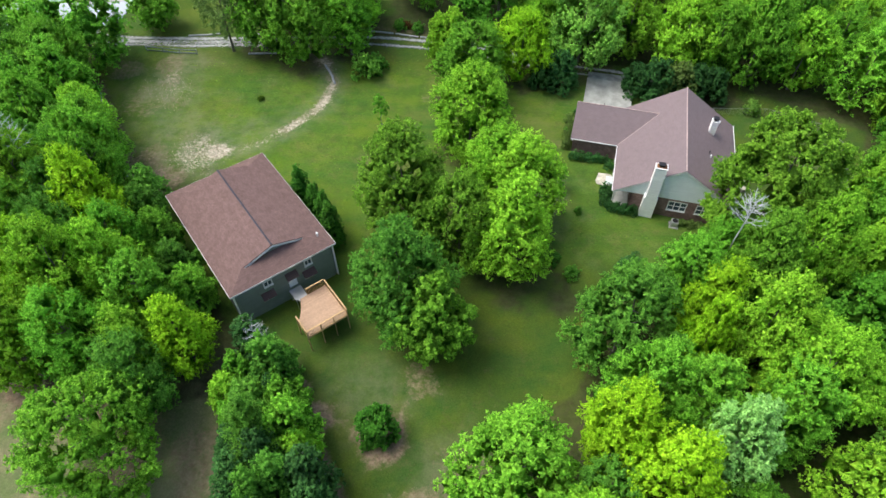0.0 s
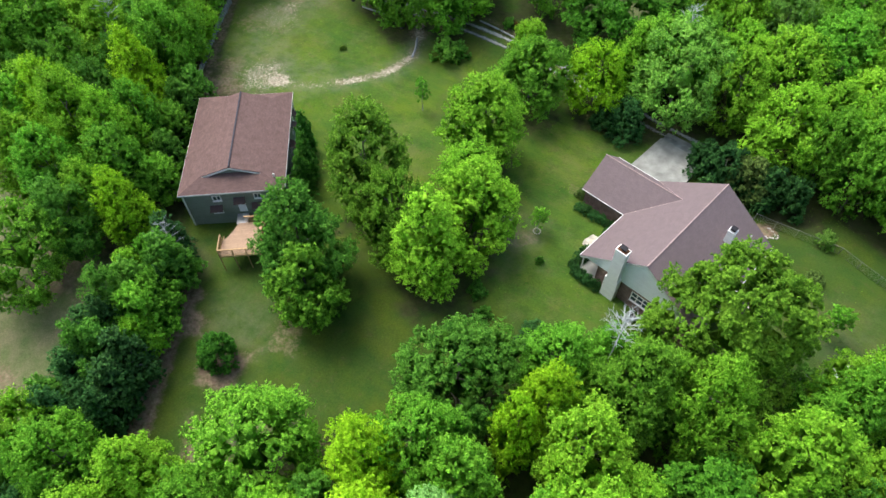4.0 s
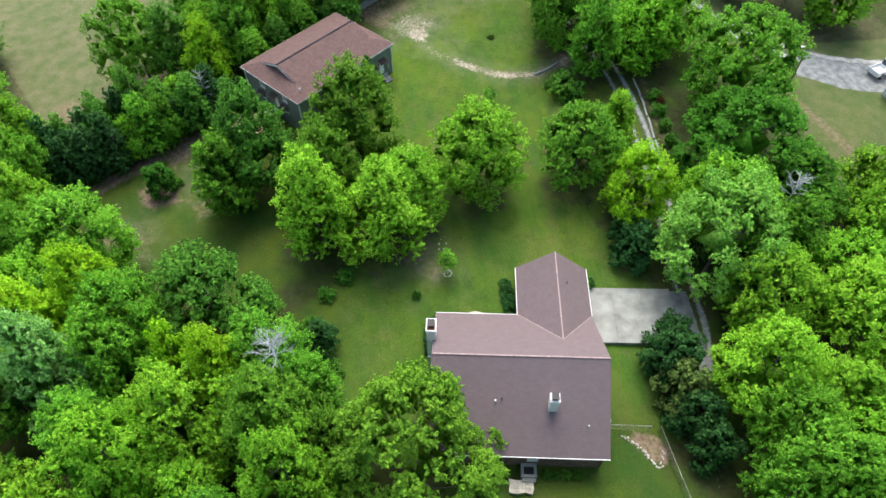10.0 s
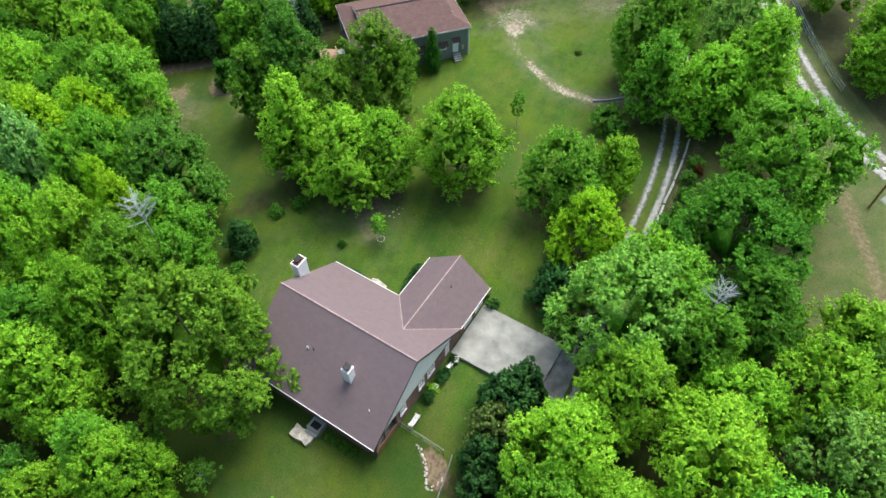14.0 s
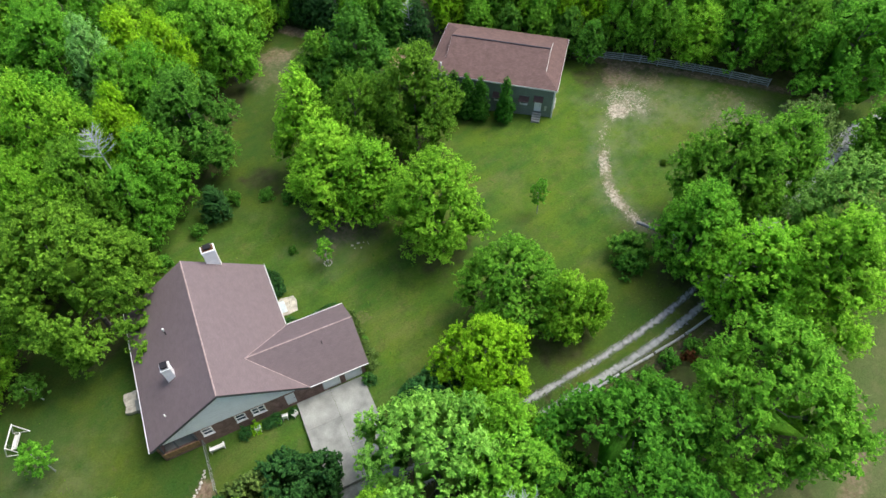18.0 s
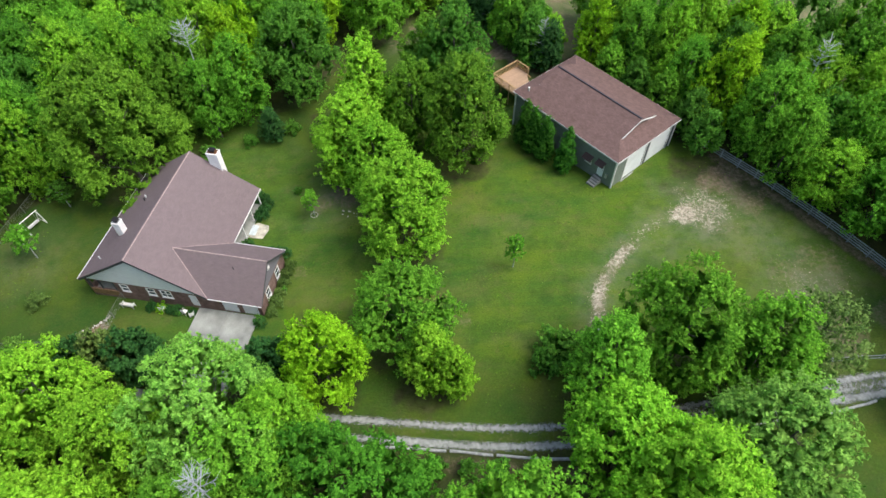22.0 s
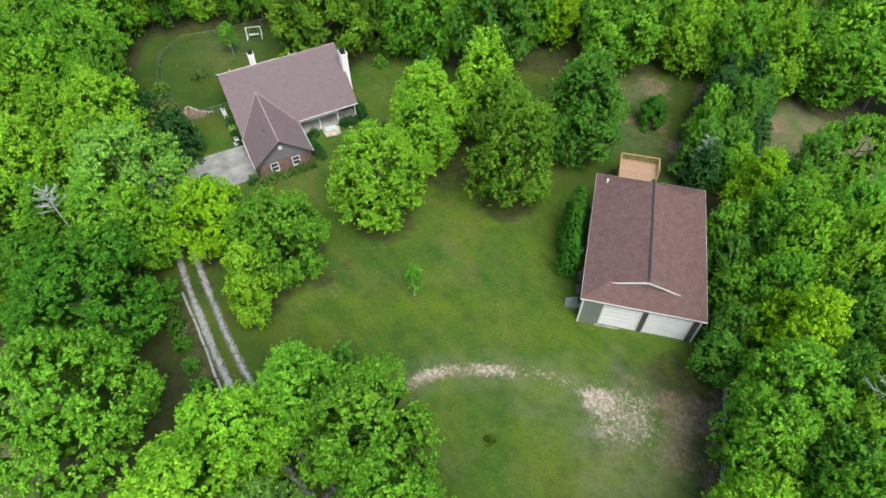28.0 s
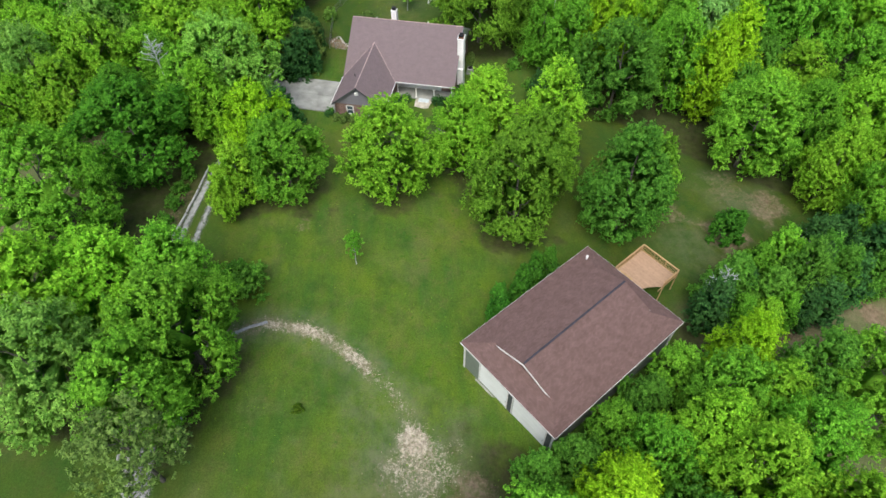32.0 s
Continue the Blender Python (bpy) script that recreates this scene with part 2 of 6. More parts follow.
M["stone_pad"] = material("stone_pad", (0.46, 0.44, 0.37), 0.85, spread=0.28, fine=7, scale=2.5, per_object=0.12)
M["stone"] = material("stone", (0.30, 0.28, 0.24), 0.9, spread=0.3, fine=9, scale=1, per_object=0.2)
M["stone_pale"] = material("stone_pale", (0.44, 0.43, 0.40), 0.9, spread=0.25, fine=9, scale=1, per_object=0.15)
M["pale_slab"] = material("pale_slab", (0.50, 0.58, 0.62), 0.7, spread=0.15, fine=8, scale=2)
M["gravel"] = material("gravel", (0.36, 0.37, 0.355), 0.95, spread=0.35, fine=10, scale=5, bump=0.5, bump_dist=0.03)
M["rut_gravel"] = broken_material("rut_gravel", (0.275, 0.295, 0.29))
M["lane_gravel"] = broken_material("lane_gravel", (0.36, 0.37, 0.355))
M["gravel_dark"] = material("gravel_dark", (0.20, 0.22, 0.225), 0.95, spread=0.35, fine=10, scale=5, bump=0.5, bump_dist=0.03)
M["chips"] = material("chips", (0.33, 0.285, 0.22), 0.95, spread=0.45, fine=3.0, scale=2.0)
M["yard"] = material("yard", (0.36, 0.41, 0.45), 0.9, spread=0.08, fine=3, scale=30, bump=0.1)
M["awning"] = material("awning", (0.06, 0.04, 0.038), 0.7, spread=0.15)
M["bark"] = material("bark", (0.11, 0.105, 0.095), 0.95, spread=0.4, fine=14, scale=1.5, bump=0.6, bump_dist=0.03)
M["bark_pale"] = material("bark_pale", (0.37, 0.41, 0.42), 0.9, spread=0.3, fine=14, scale=1.5, bump=0.5, bump_dist=0.02)
M["paint_red"] = material("paint_red", (0.20, 0.015, 0.02), 0.3, spread=0.1, bump=0.0, spec=0.5)
M["paint_white"] = material("paint_white", (0.75, 0.77, 0.78), 0.3, spread=0.05, bump=0.0, spec=0.5)
M["rubber"] = material("rubber", (0.02, 0.02, 0.02), 0.85)
M["plastic_white"] = material("plastic_white", (0.80, 0.81, 0.82), 0.4, spread=0.04, bump=0.0)
M["cushion_blue"] = material("cushion_blue", (0.35, 0.45, 0.60), 0.8, spread=0.12)
M["pot"] = material("pot", (0.05, 0.05, 0.055), 0.7)

M["maple"] = leaf_material("maple", (0.060, 0.220, 0.016), (0.208, 0.515, 0.044), vary=0.2)
M["bright"] = leaf_material("bright", (0.100, 0.300, 0.015), (0.302, 0.625, 0.046))
M["mid"] = leaf_material("mid", (0.044, 0.168, 0.020), (0.148, 0.392, 0.046), vary=0.2)
M["oak"] = leaf_material("oak", (0.052, 0.155, 0.012), (0.185, 0.395, 0.035))
M["deep"] = leaf_material("deep", (0.034, 0.140, 0.012), (0.118, 0.340, 0.028))
M["pale"] = leaf_material("pale", (0.091, 0.250, 0.037), (0.270, 0.520, 0.094))
M["pale_maple"] = leaf_material("pale_maple", (0.085, 0.245, 0.028), (0.275, 0.540, 0.085))
M["silver"] = leaf_material("silver", (0.100, 0.290, 0.060), (0.300, 0.590, 0.160), through_light=0.3)
M["evergreen"] = leaf_material("evergreen", (0.012, 0.060, 0.018), (0.052, 0.160, 0.036), vary=0.25, through_light=0.12)
M["olive"] = leaf_material("olive", (0.052, 0.112, 0.025), (0.154, 0.253, 0.058), through_light=0.15)
M["yellow"] = leaf_material("yellow", (0.135, 0.347, 0.009), (0.345, 0.665, 0.027), vary=0.1)
M["red_leaf"] = leaf_material("red_leaf", (0.060, 0.030, 0.012), (0.150, 0.060, 0.022), through_light=0.15)
M["weed"] = leaf_material("weed", (0.045, 0.125, 0.010), (0.110, 0.190, 0.016))
M["cypress"] = leaf_material("cypress", (0.018, 0.090, 0.010), (0.066, 0.220, 0.020), vary=0.1, through_light=0.12)


# ---- mesh helpers ----
def part(name, bm, mat, parent=None, label=""):
    me = bpy.data.meshes.new(name)
    uv = bm.loops.layers.uv.get("metres") or bm.loops.layers.uv.new("metres")
    bm.normal_update()
    for f in bm.faces:
        n = f.normal
        if abs(n.z) > 0.98:
            a, b = Vector((1, 0, 0)), Vector((0, 1, 0))
        else:
            a = Vector((-n.y, n.x, 0)).normalized()
            b = n.cross(a)
        for l in f.loops:
            l[uv].uv = (l.vert.co.dot(a), l.vert.co.dot(b))
    bm.to_mesh(me)
    bm.free()
    me.materials.append(mat)
    ob = new(name, me)
    if parent:
        ob.parent = parent
    if label:
        tagged(ob, label)
    return ob


def empty(name, m, label, category, group="", kind=""):
    ob = new(name)
    ob.empty_display_size = 0.2
    ob.matrix_world = m
    return tagged(ob, label, category, group, kind)


def add_box(bm, x0, x1, y0, y1, z0, z1, bevel=0.0, m=None):
    ret = bmesh.ops.create_cube(bm, size=1.0)
    vs = ret["verts"]
    for v in vs:
        v.co = Vector(((x0 + x1) / 2 + v.co.x * (x1 - x0), (y0 + y1) / 2 + v.co.y * (y1 - y0), (z0 + z1) / 2 + v.co.z * (z1 - z0)))
    if m is not None:
        bmesh.ops.transform(bm, matrix=m, verts=vs)
    if bevel:
        es = list({e for v in vs for e in v.link_edges})
        bmesh.ops.bevel(bm, geom=es, offset=bevel, segments=1, affect="EDGES", profile=0.5)
    return bm


def box(x0, x1, y0, y1, z0, z1, bevel=0.0):
    return add_box(bmesh.new(), x0, x1, y0, y1, z0, z1, bevel)


def add_tube(bm, p, q, r0, r1=None, n=8):
    """A tapered round bar from p to q."""
    p, q = Vector(p), Vector(q)
    r1 = r0 if r1 is None else r1
    d = q - p
    t = d.to_track_quat("Z", "Y").to_matrix()
    rings = []
    for c, r in ((p, r0), (q, r1)):
        rings.append([bm.verts.new(c + t @ Vector((math.cos(2 * math.pi * i / n) * r, math.sin(2 * math.pi * i / n) * r, 0))) for i in range(n)])
    for i in range(n):
        j = (i + 1) % n
        bm.faces.new((rings[0][i], rings[0][j], rings[1][j], rings[1][i]))
    bm.faces.new(rings[1])
    bm.faces.new(rings[0][::-1])
    return bm


def tube(p, q, r0, r1=None, n=8):
    return add_tube(bmesh.new(), p, q, r0, r1, n)


def add_slab(bm, corners, thick):
    """A flat slab whose upper face has these corners (counter-clockwise from above), thick metres down along its own normal."""
    c = [Vector(v) for v in corners]
    n = (c[1] - c[0]).cross(c[2] - c[0]).normalized()
    top = [bm.verts.new(v) for v in c]
    low = [bm.verts.new(v - n * thick) for v in c]
    bm.faces.new(top)
    bm.faces.new(low[::-1])
    for i in range(len(c)):
        j = (i + 1) % len(c)
        bm.faces.new((top[j], top[i], low[i], low[j]))
    return bm


def slab(corners, thick):
    return add_slab(bmesh.new(), corners, thick)


def prism(outline, z0, z1):
    """A straight block over a flat outline (counter-clockwise from above)."""
    return slab([(x, y, z1) for x, y in outline], z1 - z0)


def ragged(cx, cy, rx, ry, n, rnd, amount=0.2):
    out = []
    for i in range(n):
        a = 2 * math.pi * i / n
        k = 1 + rnd.uniform(-amount, amount)
        out.append((cx + rx * k * math.cos(a), cy + ry * k * math.sin(a)))
    return out


def inside(poly, x, y):
    hit = False
    j = len(poly) - 1
    for i in range(len(poly)):
        (xi, yi), (xj, yj) = poly[i], poly[j]
        if (yi > y) != (yj > y) and x < (xj - xi) * (y - yi) / (yj - yi) + xi:
            hit = not hit
        j = i
    return hit


def seg_dist(px, py, ax, ay, bx, by):
    dx, dy = bx - ax, by - ay
    t = max(0.0, min(1.0, ((px - ax) * dx + (py - ay) * dy) / (dx * dx + dy * dy + 1e-9)))
    return math.hypot(px - ax - t * dx, py - ay - t * dy)


def line_dist(pts, x, y):
    return min(seg_dist(x, y, *pts[i], *pts[i + 1]) for i in range(len(pts) - 1))


def smooth(e0, e1, v):
    t = max(0.0, min(1.0, (v - e0) / (e1 - e0)))
    return t * t * (3 - 2 * t)


# ---- plan ----
DRIVE = [(29.5, 75.8), (26, 77.3), (21.6, 78.0), (15, 79.0), (8.5, 80.4), (2, 81.45), (-5, 82.55), (-13.5, 82.8), (-20, 82.0), (-28, 81.2), (-34, 80.8), (-41, 80.2), (-49, 80.4), (-56, 82.7)]
ARC = [(-19.4, 80.0), (-17.4, 76.5), (-16.0, 72.4), (-16.6, 69.0), (-18.2, 66.0), (-20.8, 63.0), (-23.6, 60.2), (-26.5, 58.6), (-30.0, 57.6)]
LANE = [(-60, 90.5), (-47, 92.8), (-36, 95.6), (-27, 98.6), (-18, 103), (-11, 108.5), (-8, 114), (-6, 120), (-6, 130)]
WOODS_WEST = [(-18.5, 30.5), (-22.6, 32.4), (-33.4, 46.4), (-48.8, 71.8), (-54, 78), (-76, 78), (-72, 50), (-55, 31), (-38, 24.5), (-27, 25), (-20.5, 27.5)]
THICKET = [(-19, 30.5), (-15.5, 27.5), (-11.5, 19.0), (-8.5, 11), (-5, 3), (-12, 3), (-16, 12.5), (-20.5, 23.5)]
WOODS_SOUTH = [(-4, 4), (-1.5, 8.5), (4.6, 17), (10.4, 24.6), (13, 26), (17, 33), (21.5, 34), (24.5, 34.6), (31, 36), (37, 37), (46, 46.5), (51, 51), (54.5, 59), (58, 66), (90, 66), (80, 10), (40, -30), (-12, -30), (-14, 0)]
WOODS_EAST = [(28.5, 78.5), (36, 77.8), (46, 74), (58, 66), (90, 66), (80, 115), (40, 130), (12, 128), (12, 107), (14.5, 98), (20, 86)]
WOODS_NORTH = [(-28, 104), (-14, 112), (-12, 130), (-50, 130), (-66, 110), (-64, 98), (-45, 98)]
WOODS_FIELD = [(-8, 3), (-16, 3.5), (-24, 3.5), (-33, -1), (-45, -8), (-45, -30), (-12, -30)]
WOODS = [WOODS_FIELD, WOODS_WEST, THICKET, WOODS_SOUTH, WOODS_EAST, WOODS_NORTH]
HOUSE_X, HOUSE_Y, HOUSE_TURN = 26.28, 49.54, 76.27
BARN_X, BARN_Y, BARN_TURN = -21.59, 53.58, -53.29
HOUSE = pose(HOUSE_X, HOUSE_Y, 0, 0, 0, HOUSE_TURN)
BARN = pose(BARN_X, BARN_Y, 0, 0, 0, BARN_TURN)


def at_house(x, y):
    v = HOUSE @ Vector((x, y, 0))
    return v.x, v.y


def at_barn(x, y):
    v = BARN @ Vector((x, -y, 0))
    return v.x, v.y


# ---- ground ----
def ground_material():
    m = bpy.data.materials.new("lawn")
    m.use_nodes = True
    nt = m.node_tree
    L = nt.links.new
    bs = nt.nodes["Principled BSDF"]
    bs.inputs["Roughness"].default_value = 0.95
    bs.inputs["Specular IOR Level"].default_value = 0.1
    tc = nt.nodes.new("ShaderNodeTexCoord")

    def noise_at(scale, detail=4, rough=0.6):
        n = nt.nodes.new("ShaderNodeTexNoise")
        n.inputs["Scale"].default_value, n.inputs["Detail"].default_value, n.inputs["Roughness"].default_value = scale, detail, rough
        L(tc.outputs["Object"], n.inputs["Vector"])
        return n.outputs["Fac"]

    def ramp(fac, lo, hi):
        r = nt.nodes.new("ShaderNodeMapRange")
        r.inputs["From Min"].default_value, r.inputs["From Max"].default_value = lo, hi
        L(fac, r.inputs["Value"])
        return r.outputs["Result"]

    def mixc(fac, a, b):
        x = nt.nodes.new("ShaderNodeMix")
        x.data_type = "RGBA"
        if fac is not None:
            L(fac, x.inputs["Factor"])
        for key, v in (("A", a), ("B", b)):
            if isinstance(v, tuple):
                x.inputs[key].default_value = (*v, 1)
            else:
                L(v, x.inputs[key])
        return x.outputs["Result"]

    def attr(name):
        a = nt.nodes.new("ShaderNodeAttribute")
        a.attribute_name = name
        return a.outputs["Fac"]

    def calc(op, a, b):
        x = nt.nodes.new("ShaderNodeMath")
        x.operation = op
        x.use_clamp = True
        for i, v in enumerate((a, b)):
            if isinstance(v, (int, float)):
                x.inputs[i].default_value = v
            else:
                L(v, x.inputs[i])
        return x.outputs["Value"]

    grass = mixc(ramp(noise_at(0.22, 5), 0.35, 0.68), (0.037, 0.106, 0.016), (0.068, 0.134, 0.020))
    grass = mixc(calc("MULTIPLY", ramp(noise_at(0.13, 6, 0.65), 0.42, 0.78), attr("lush")), grass, (0.112, 0.172, 0.012))
    grass = mixc(calc("MULTIPLY", ramp(noise_at(0.6, 6, 0.7), 0.52, 0.72), 0.7), grass, (0.108, 0.114, 0.040))
    lay = nt.nodes.new("ShaderNodeMapping")
    lay.inputs["Rotation"].default_value = (0, 0, radians(38))
    lay.inputs["Scale"].default_value = (0.10, 0.85, 1.0)
    L(tc.outputs["Object"], lay.inputs["Vector"])
    mown = nt.nodes.new("ShaderNodeTexNoise")
    mown.inputs["Scale"].default_value, mown.inputs["Detail"].default_value = 1.0, 3
    L(lay.outputs["Vector"], mown.inputs["Vector"])
    grass = mixc(calc("MULTIPLY", ramp(mown.outputs["Fac"], 0.40, 0.68), 0.40), grass, (0.106, 0.152, 0.018))
    grass = mixc(calc("MULTIPLY", ramp(noise_at(0.33, 6, 0.7), 0.5, 0.72), 0.75), grass, (0.034, 0.078, 0.014))
    grass = mixc(calc("MULTIPLY", ramp(noise_at(0.17, 5, 0.6), 0.54, 0.74), 0.55), grass, (0.132, 0.142, 0.056))
    drift = nt.nodes.new("ShaderNodeMapping")
    drift.inputs["Rotation"].default_value = (0, 0, radians(-24))
    drift.inputs["Scale"].default_value = (0.07, 0.22, 1.0)
    L(tc.outputs["Object"], drift.inputs["Vector"])
    worn = nt.nodes.new("ShaderNodeTexNoise")
    worn.inputs["Scale"].default_value, worn.inputs["Detail"].default_value, worn.inputs["Roughness"].default_value = 1.0, 7, 0.68
    L(drift.outputs["Vector"], worn.inputs["Vector"])
    grass = mixc(calc("MULTIPLY", ramp(worn.outputs["Fac"], 0.52, 0.68), 0.5), grass, (0.118, 0.128, 0.040))
    grass = mixc(calc("MULTIPLY", ramp(worn.outputs["Fac"], 0.46, 0.34), 0.55), grass, (0.036, 0.092, 0.016))
    grass = mixc(ramp(noise_at(1.6, 3, 0.5), 0.66, 0.72), grass, (0.048, 0.118, 0.012))
    grass = mixc(calc("MULTIPLY", ramp(noise_at(2.3, 7, 0.75), 0.60, 0.72), 0.4), grass, (0.135, 0.122, 0.060))
    speck = nt.nodes.new("ShaderNodeHueSaturation")
    v = nt.nodes.new("ShaderNodeMapRange")
    v.inputs["From Min"].default_value, v.inputs["From Max"].default_value = 0.3, 0.7
    v.inputs["To Min"].default_value, v.inputs["To Max"].default_value = 0.66, 1.34
    L(noise_at(6.0, 5, 0.85), v.inputs["Value"])
    L(v.outputs["Result"], speck.inputs["Value"])
    field = mixc(ramp(noise_at(0.5, 5), 0.35, 0.65), (0.095, 0.135, 0.05), (0.165, 0.165, 0.090))
    dull = mixc(ramp(noise_at(0.35, 5, 0.65), 0.35, 0.7), (0.022, 0.066, 0.013), (0.050, 0.082, 0.014))
    dull = mixc(calc("MULTIPLY", ramp(noise_at(0.16, 5, 0.65), 0.46, 0.66), 0.8), dull, (0.082, 0.108, 0.012))
    dull = mixc(calc("MULTIPLY", ramp(noise_at(0.9, 6, 0.75), 0.55, 0.7), 0.6), dull, (0.085, 0.070, 0.034))
    # duller, darker grass; on the back lawn it carries shade as colour
    c = mixc(attr("sparse_shaded"), grass, dull)
    c = mixc(attr("meadow"), c, field)
    L(c, speck.inputs["Color"])
    c = speck.outputs["Color"]
    # brown leaf litter, toned near black to take in shade below the trees
    litter_shade = mixc(ramp(noise_at(1.3, 5, 0.7), 0.35, 0.65), (0.024, 0.024, 0.014), (0.066, 0.054, 0.035))
    lf = calc("SUBTRACT", calc("MULTIPLY", attr("litter_shade"), 1.7), ramp(noise_at(0.9, 5, 0.7), 0.2, 0.9))
    c = mixc(lf, c, litter_shade)
    soil = mixc(ramp(noise_at(2.2, 5, 0.7), 0.35, 0.65), (0.13, 0.088, 0.062), (0.29, 0.225, 0.165))
    df = calc("MULTIPLY", calc("SUBTRACT", calc("MULTIPLY", attr("soil"), 1.9), ramp(noise_at(1.9, 8, 0.8), 0.28, 0.78)), 1.5)
    c = mixc(df, c, soil)
    sand = mixc(ramp(noise_at(3.0, 5, 0.7), 0.4, 0.6), (0.27, 0.24, 0.185), (0.50, 0.46, 0.385))
    sf = calc("MULTIPLY", calc("SUBTRACT", calc("MULTIPLY", attr("sand"), 2.0), ramp(noise_at(2.6, 8, 0.85), 0.36, 0.66)), 2.2)
    c = mixc(calc("MULTIPLY", calc("MULTIPLY", attr("dust"), ramp(noise_at(0.7, 7, 0.7), 0.30, 0.62)), 0.75), c, (0.20, 0.195, 0.150))
    c = mixc(sf, c, sand)
    L(c, bs.inputs["Base Color"])
    b = nt.nodes.new("ShaderNodeBump")
    b.inputs["Strength"].default_value, b.inputs["Distance"].default_value = 0.6, 0.12
    L(noise_at(4.0, 5, 0.75), b.inputs["Height"])
    L(b.outputs["Normal"], bs.inputs["Normal"])
    return m


M["lawn"] = ground_material()

# round patches: x, y, radius, and across a stretched axis: half-length, turn
SOIL = [(-17.8, 77.0, 2.2, 0.4), (-16.4, 73.6, 1.6, 0.36), (-12.5, 23.5, 2.4, 0.60), (-15.0, 26.2, 2.0, 0.70), (-6.0, 22.0, 2.9, 0.66), (-2.8, 28.0, 2.6, 0.34), (1.6, 19.5, 3.2, 0.30), (-1.6, 15.5, 3.4, 0.42), (4.0, 24.0, 3.0, 0.17), (9.5, 50.5, 3.0, 0.42), (12.5, 52.5, 1.8, 0.36), (-23.5, 8.5, 3.5, 0.42), (-17.5, 10.6, 2.0, 0.5), (-21.5, 19.5, 4.5, 0.40), (-28.5, 20.5, 4.5, 0.42), (-34.2, 53.6, 3.0, 0.46), (-36.4, 57.4, 2.6, 0.36), (-33.5, 24.5, 4.5, 0.45), (-39.0, 25.5, 4.0, 0.45), (-33.0, 65.0, 2.5, 0.2), (-41.0, 66.0, 3.5, 0.3), (-45.0, 73.5, 3.0, 0.36), (-39.5, 75.0, 3.0, 0.36), (35.9, 67.9, 1.3, 0.75), (34.9, 67.2, 1.0, 0.6), (14.5, 62.0, 1.2, 0.3), (-3.0, 70.0, 1.5, 0.3), (-32.5, 60.0, 3.4, 0.24), (-36.6, 67.0, 2.6, 0.28), (-38.4, 71.7, 2.6, 0.32), (-41.3, 69.5, 1.8, 0.26)]
# leaf litter at the tree feet; its dark patches also paint tree shade
LITTER_SHADE = [(2.7, 59.7, 4.5, 0.8), (5.5, 47.5, 6.5, 0.85), (7.0, 41.0, 5.0, 0.75), (-4.6, 46.2, 4.5, 0.85), (3.0, 71.8, 5.0, 0.9), (1.0, 76.4, 3.2, 0.8), (10.5, 75.8, 4.0, 0.9), (-3.7, 33.5, 3.4, 0.5), (34.5, 44.0, 6.0, 0.9), (-21.0, 77.0, 4.2, 0.7), (-14.2, 79.4, 3.4, 0.7), (-27.0, 79.6, 3.8, 0.7), (-14.0, 86.0, 6.0, 0.9), (-22.0, 88.0, 6.0, 0.8), (-4.0, 93.0, 6.5, 0.8), (8.5, 88.0, 7.5, 0.95), (19.0, 82.0, 7.5, 0.95), (30.0, 74.5, 4.5, 0.9), (38.0, 73.5, 4.5, 0.9), (-1.0, 87.5, 5.0, 0.7), (15.0, 75.0, 3.2, 0.9), (12.5, 37.0, 2.4, 0.6), (-33.0, 42.0, 3.0, 0.9), (-26.0, 33.0, 3.0, 0.9), (-31.5, 51.0, 3.4, 0.62), (-35.0, 50.5, 3.2, 0.7), (-29.0, 54.0, 2.4, 0.4), (-38.0, 55.5, 2.6, 0.6)]
SAND = [(-31.6, 57.4, 3.8, 0.29), (-29.0, 58.0, 1.9, 0.46), (-37.4, 69.4, 3.6, 0.16), (-38.4, 72.4, 1.6, 0.26)]


DUST = [(-31.2, 58.4, 6.5, 0.75), (-35.5, 62.0, 6.0, 0.45), (-38.2, 70.0, 5.5, 0.7), (-25.5, 61.5, 4.5, 0.4), (11.0, 51.5, 5.0, 0.5), (-8.0, 25.5, 6.0, 0.35), (0.0, 18.5, 5.0, 0.4), (-37.0, 75.5, 4.0, 0.5), (46.0, 58.0, 6.0, 0.3)]


def soft_patches(patches, x, y, edge=0.45):
    v = 0.0
    for px, py, r, k in patches:
        d = math.hypot(x - px, y - py)
        if d < r * 2:
            d *= 1 + 0.5 * noise.noise((x * 0.4, y * 0.4, 11)) + 0.25 * noise.noise((x * 1.1, y * 1.1, 17))
        if d < r * 1.25:
            v = max(v, k * (1 - smooth(r * edge, r * 1.25, d)))
    return v


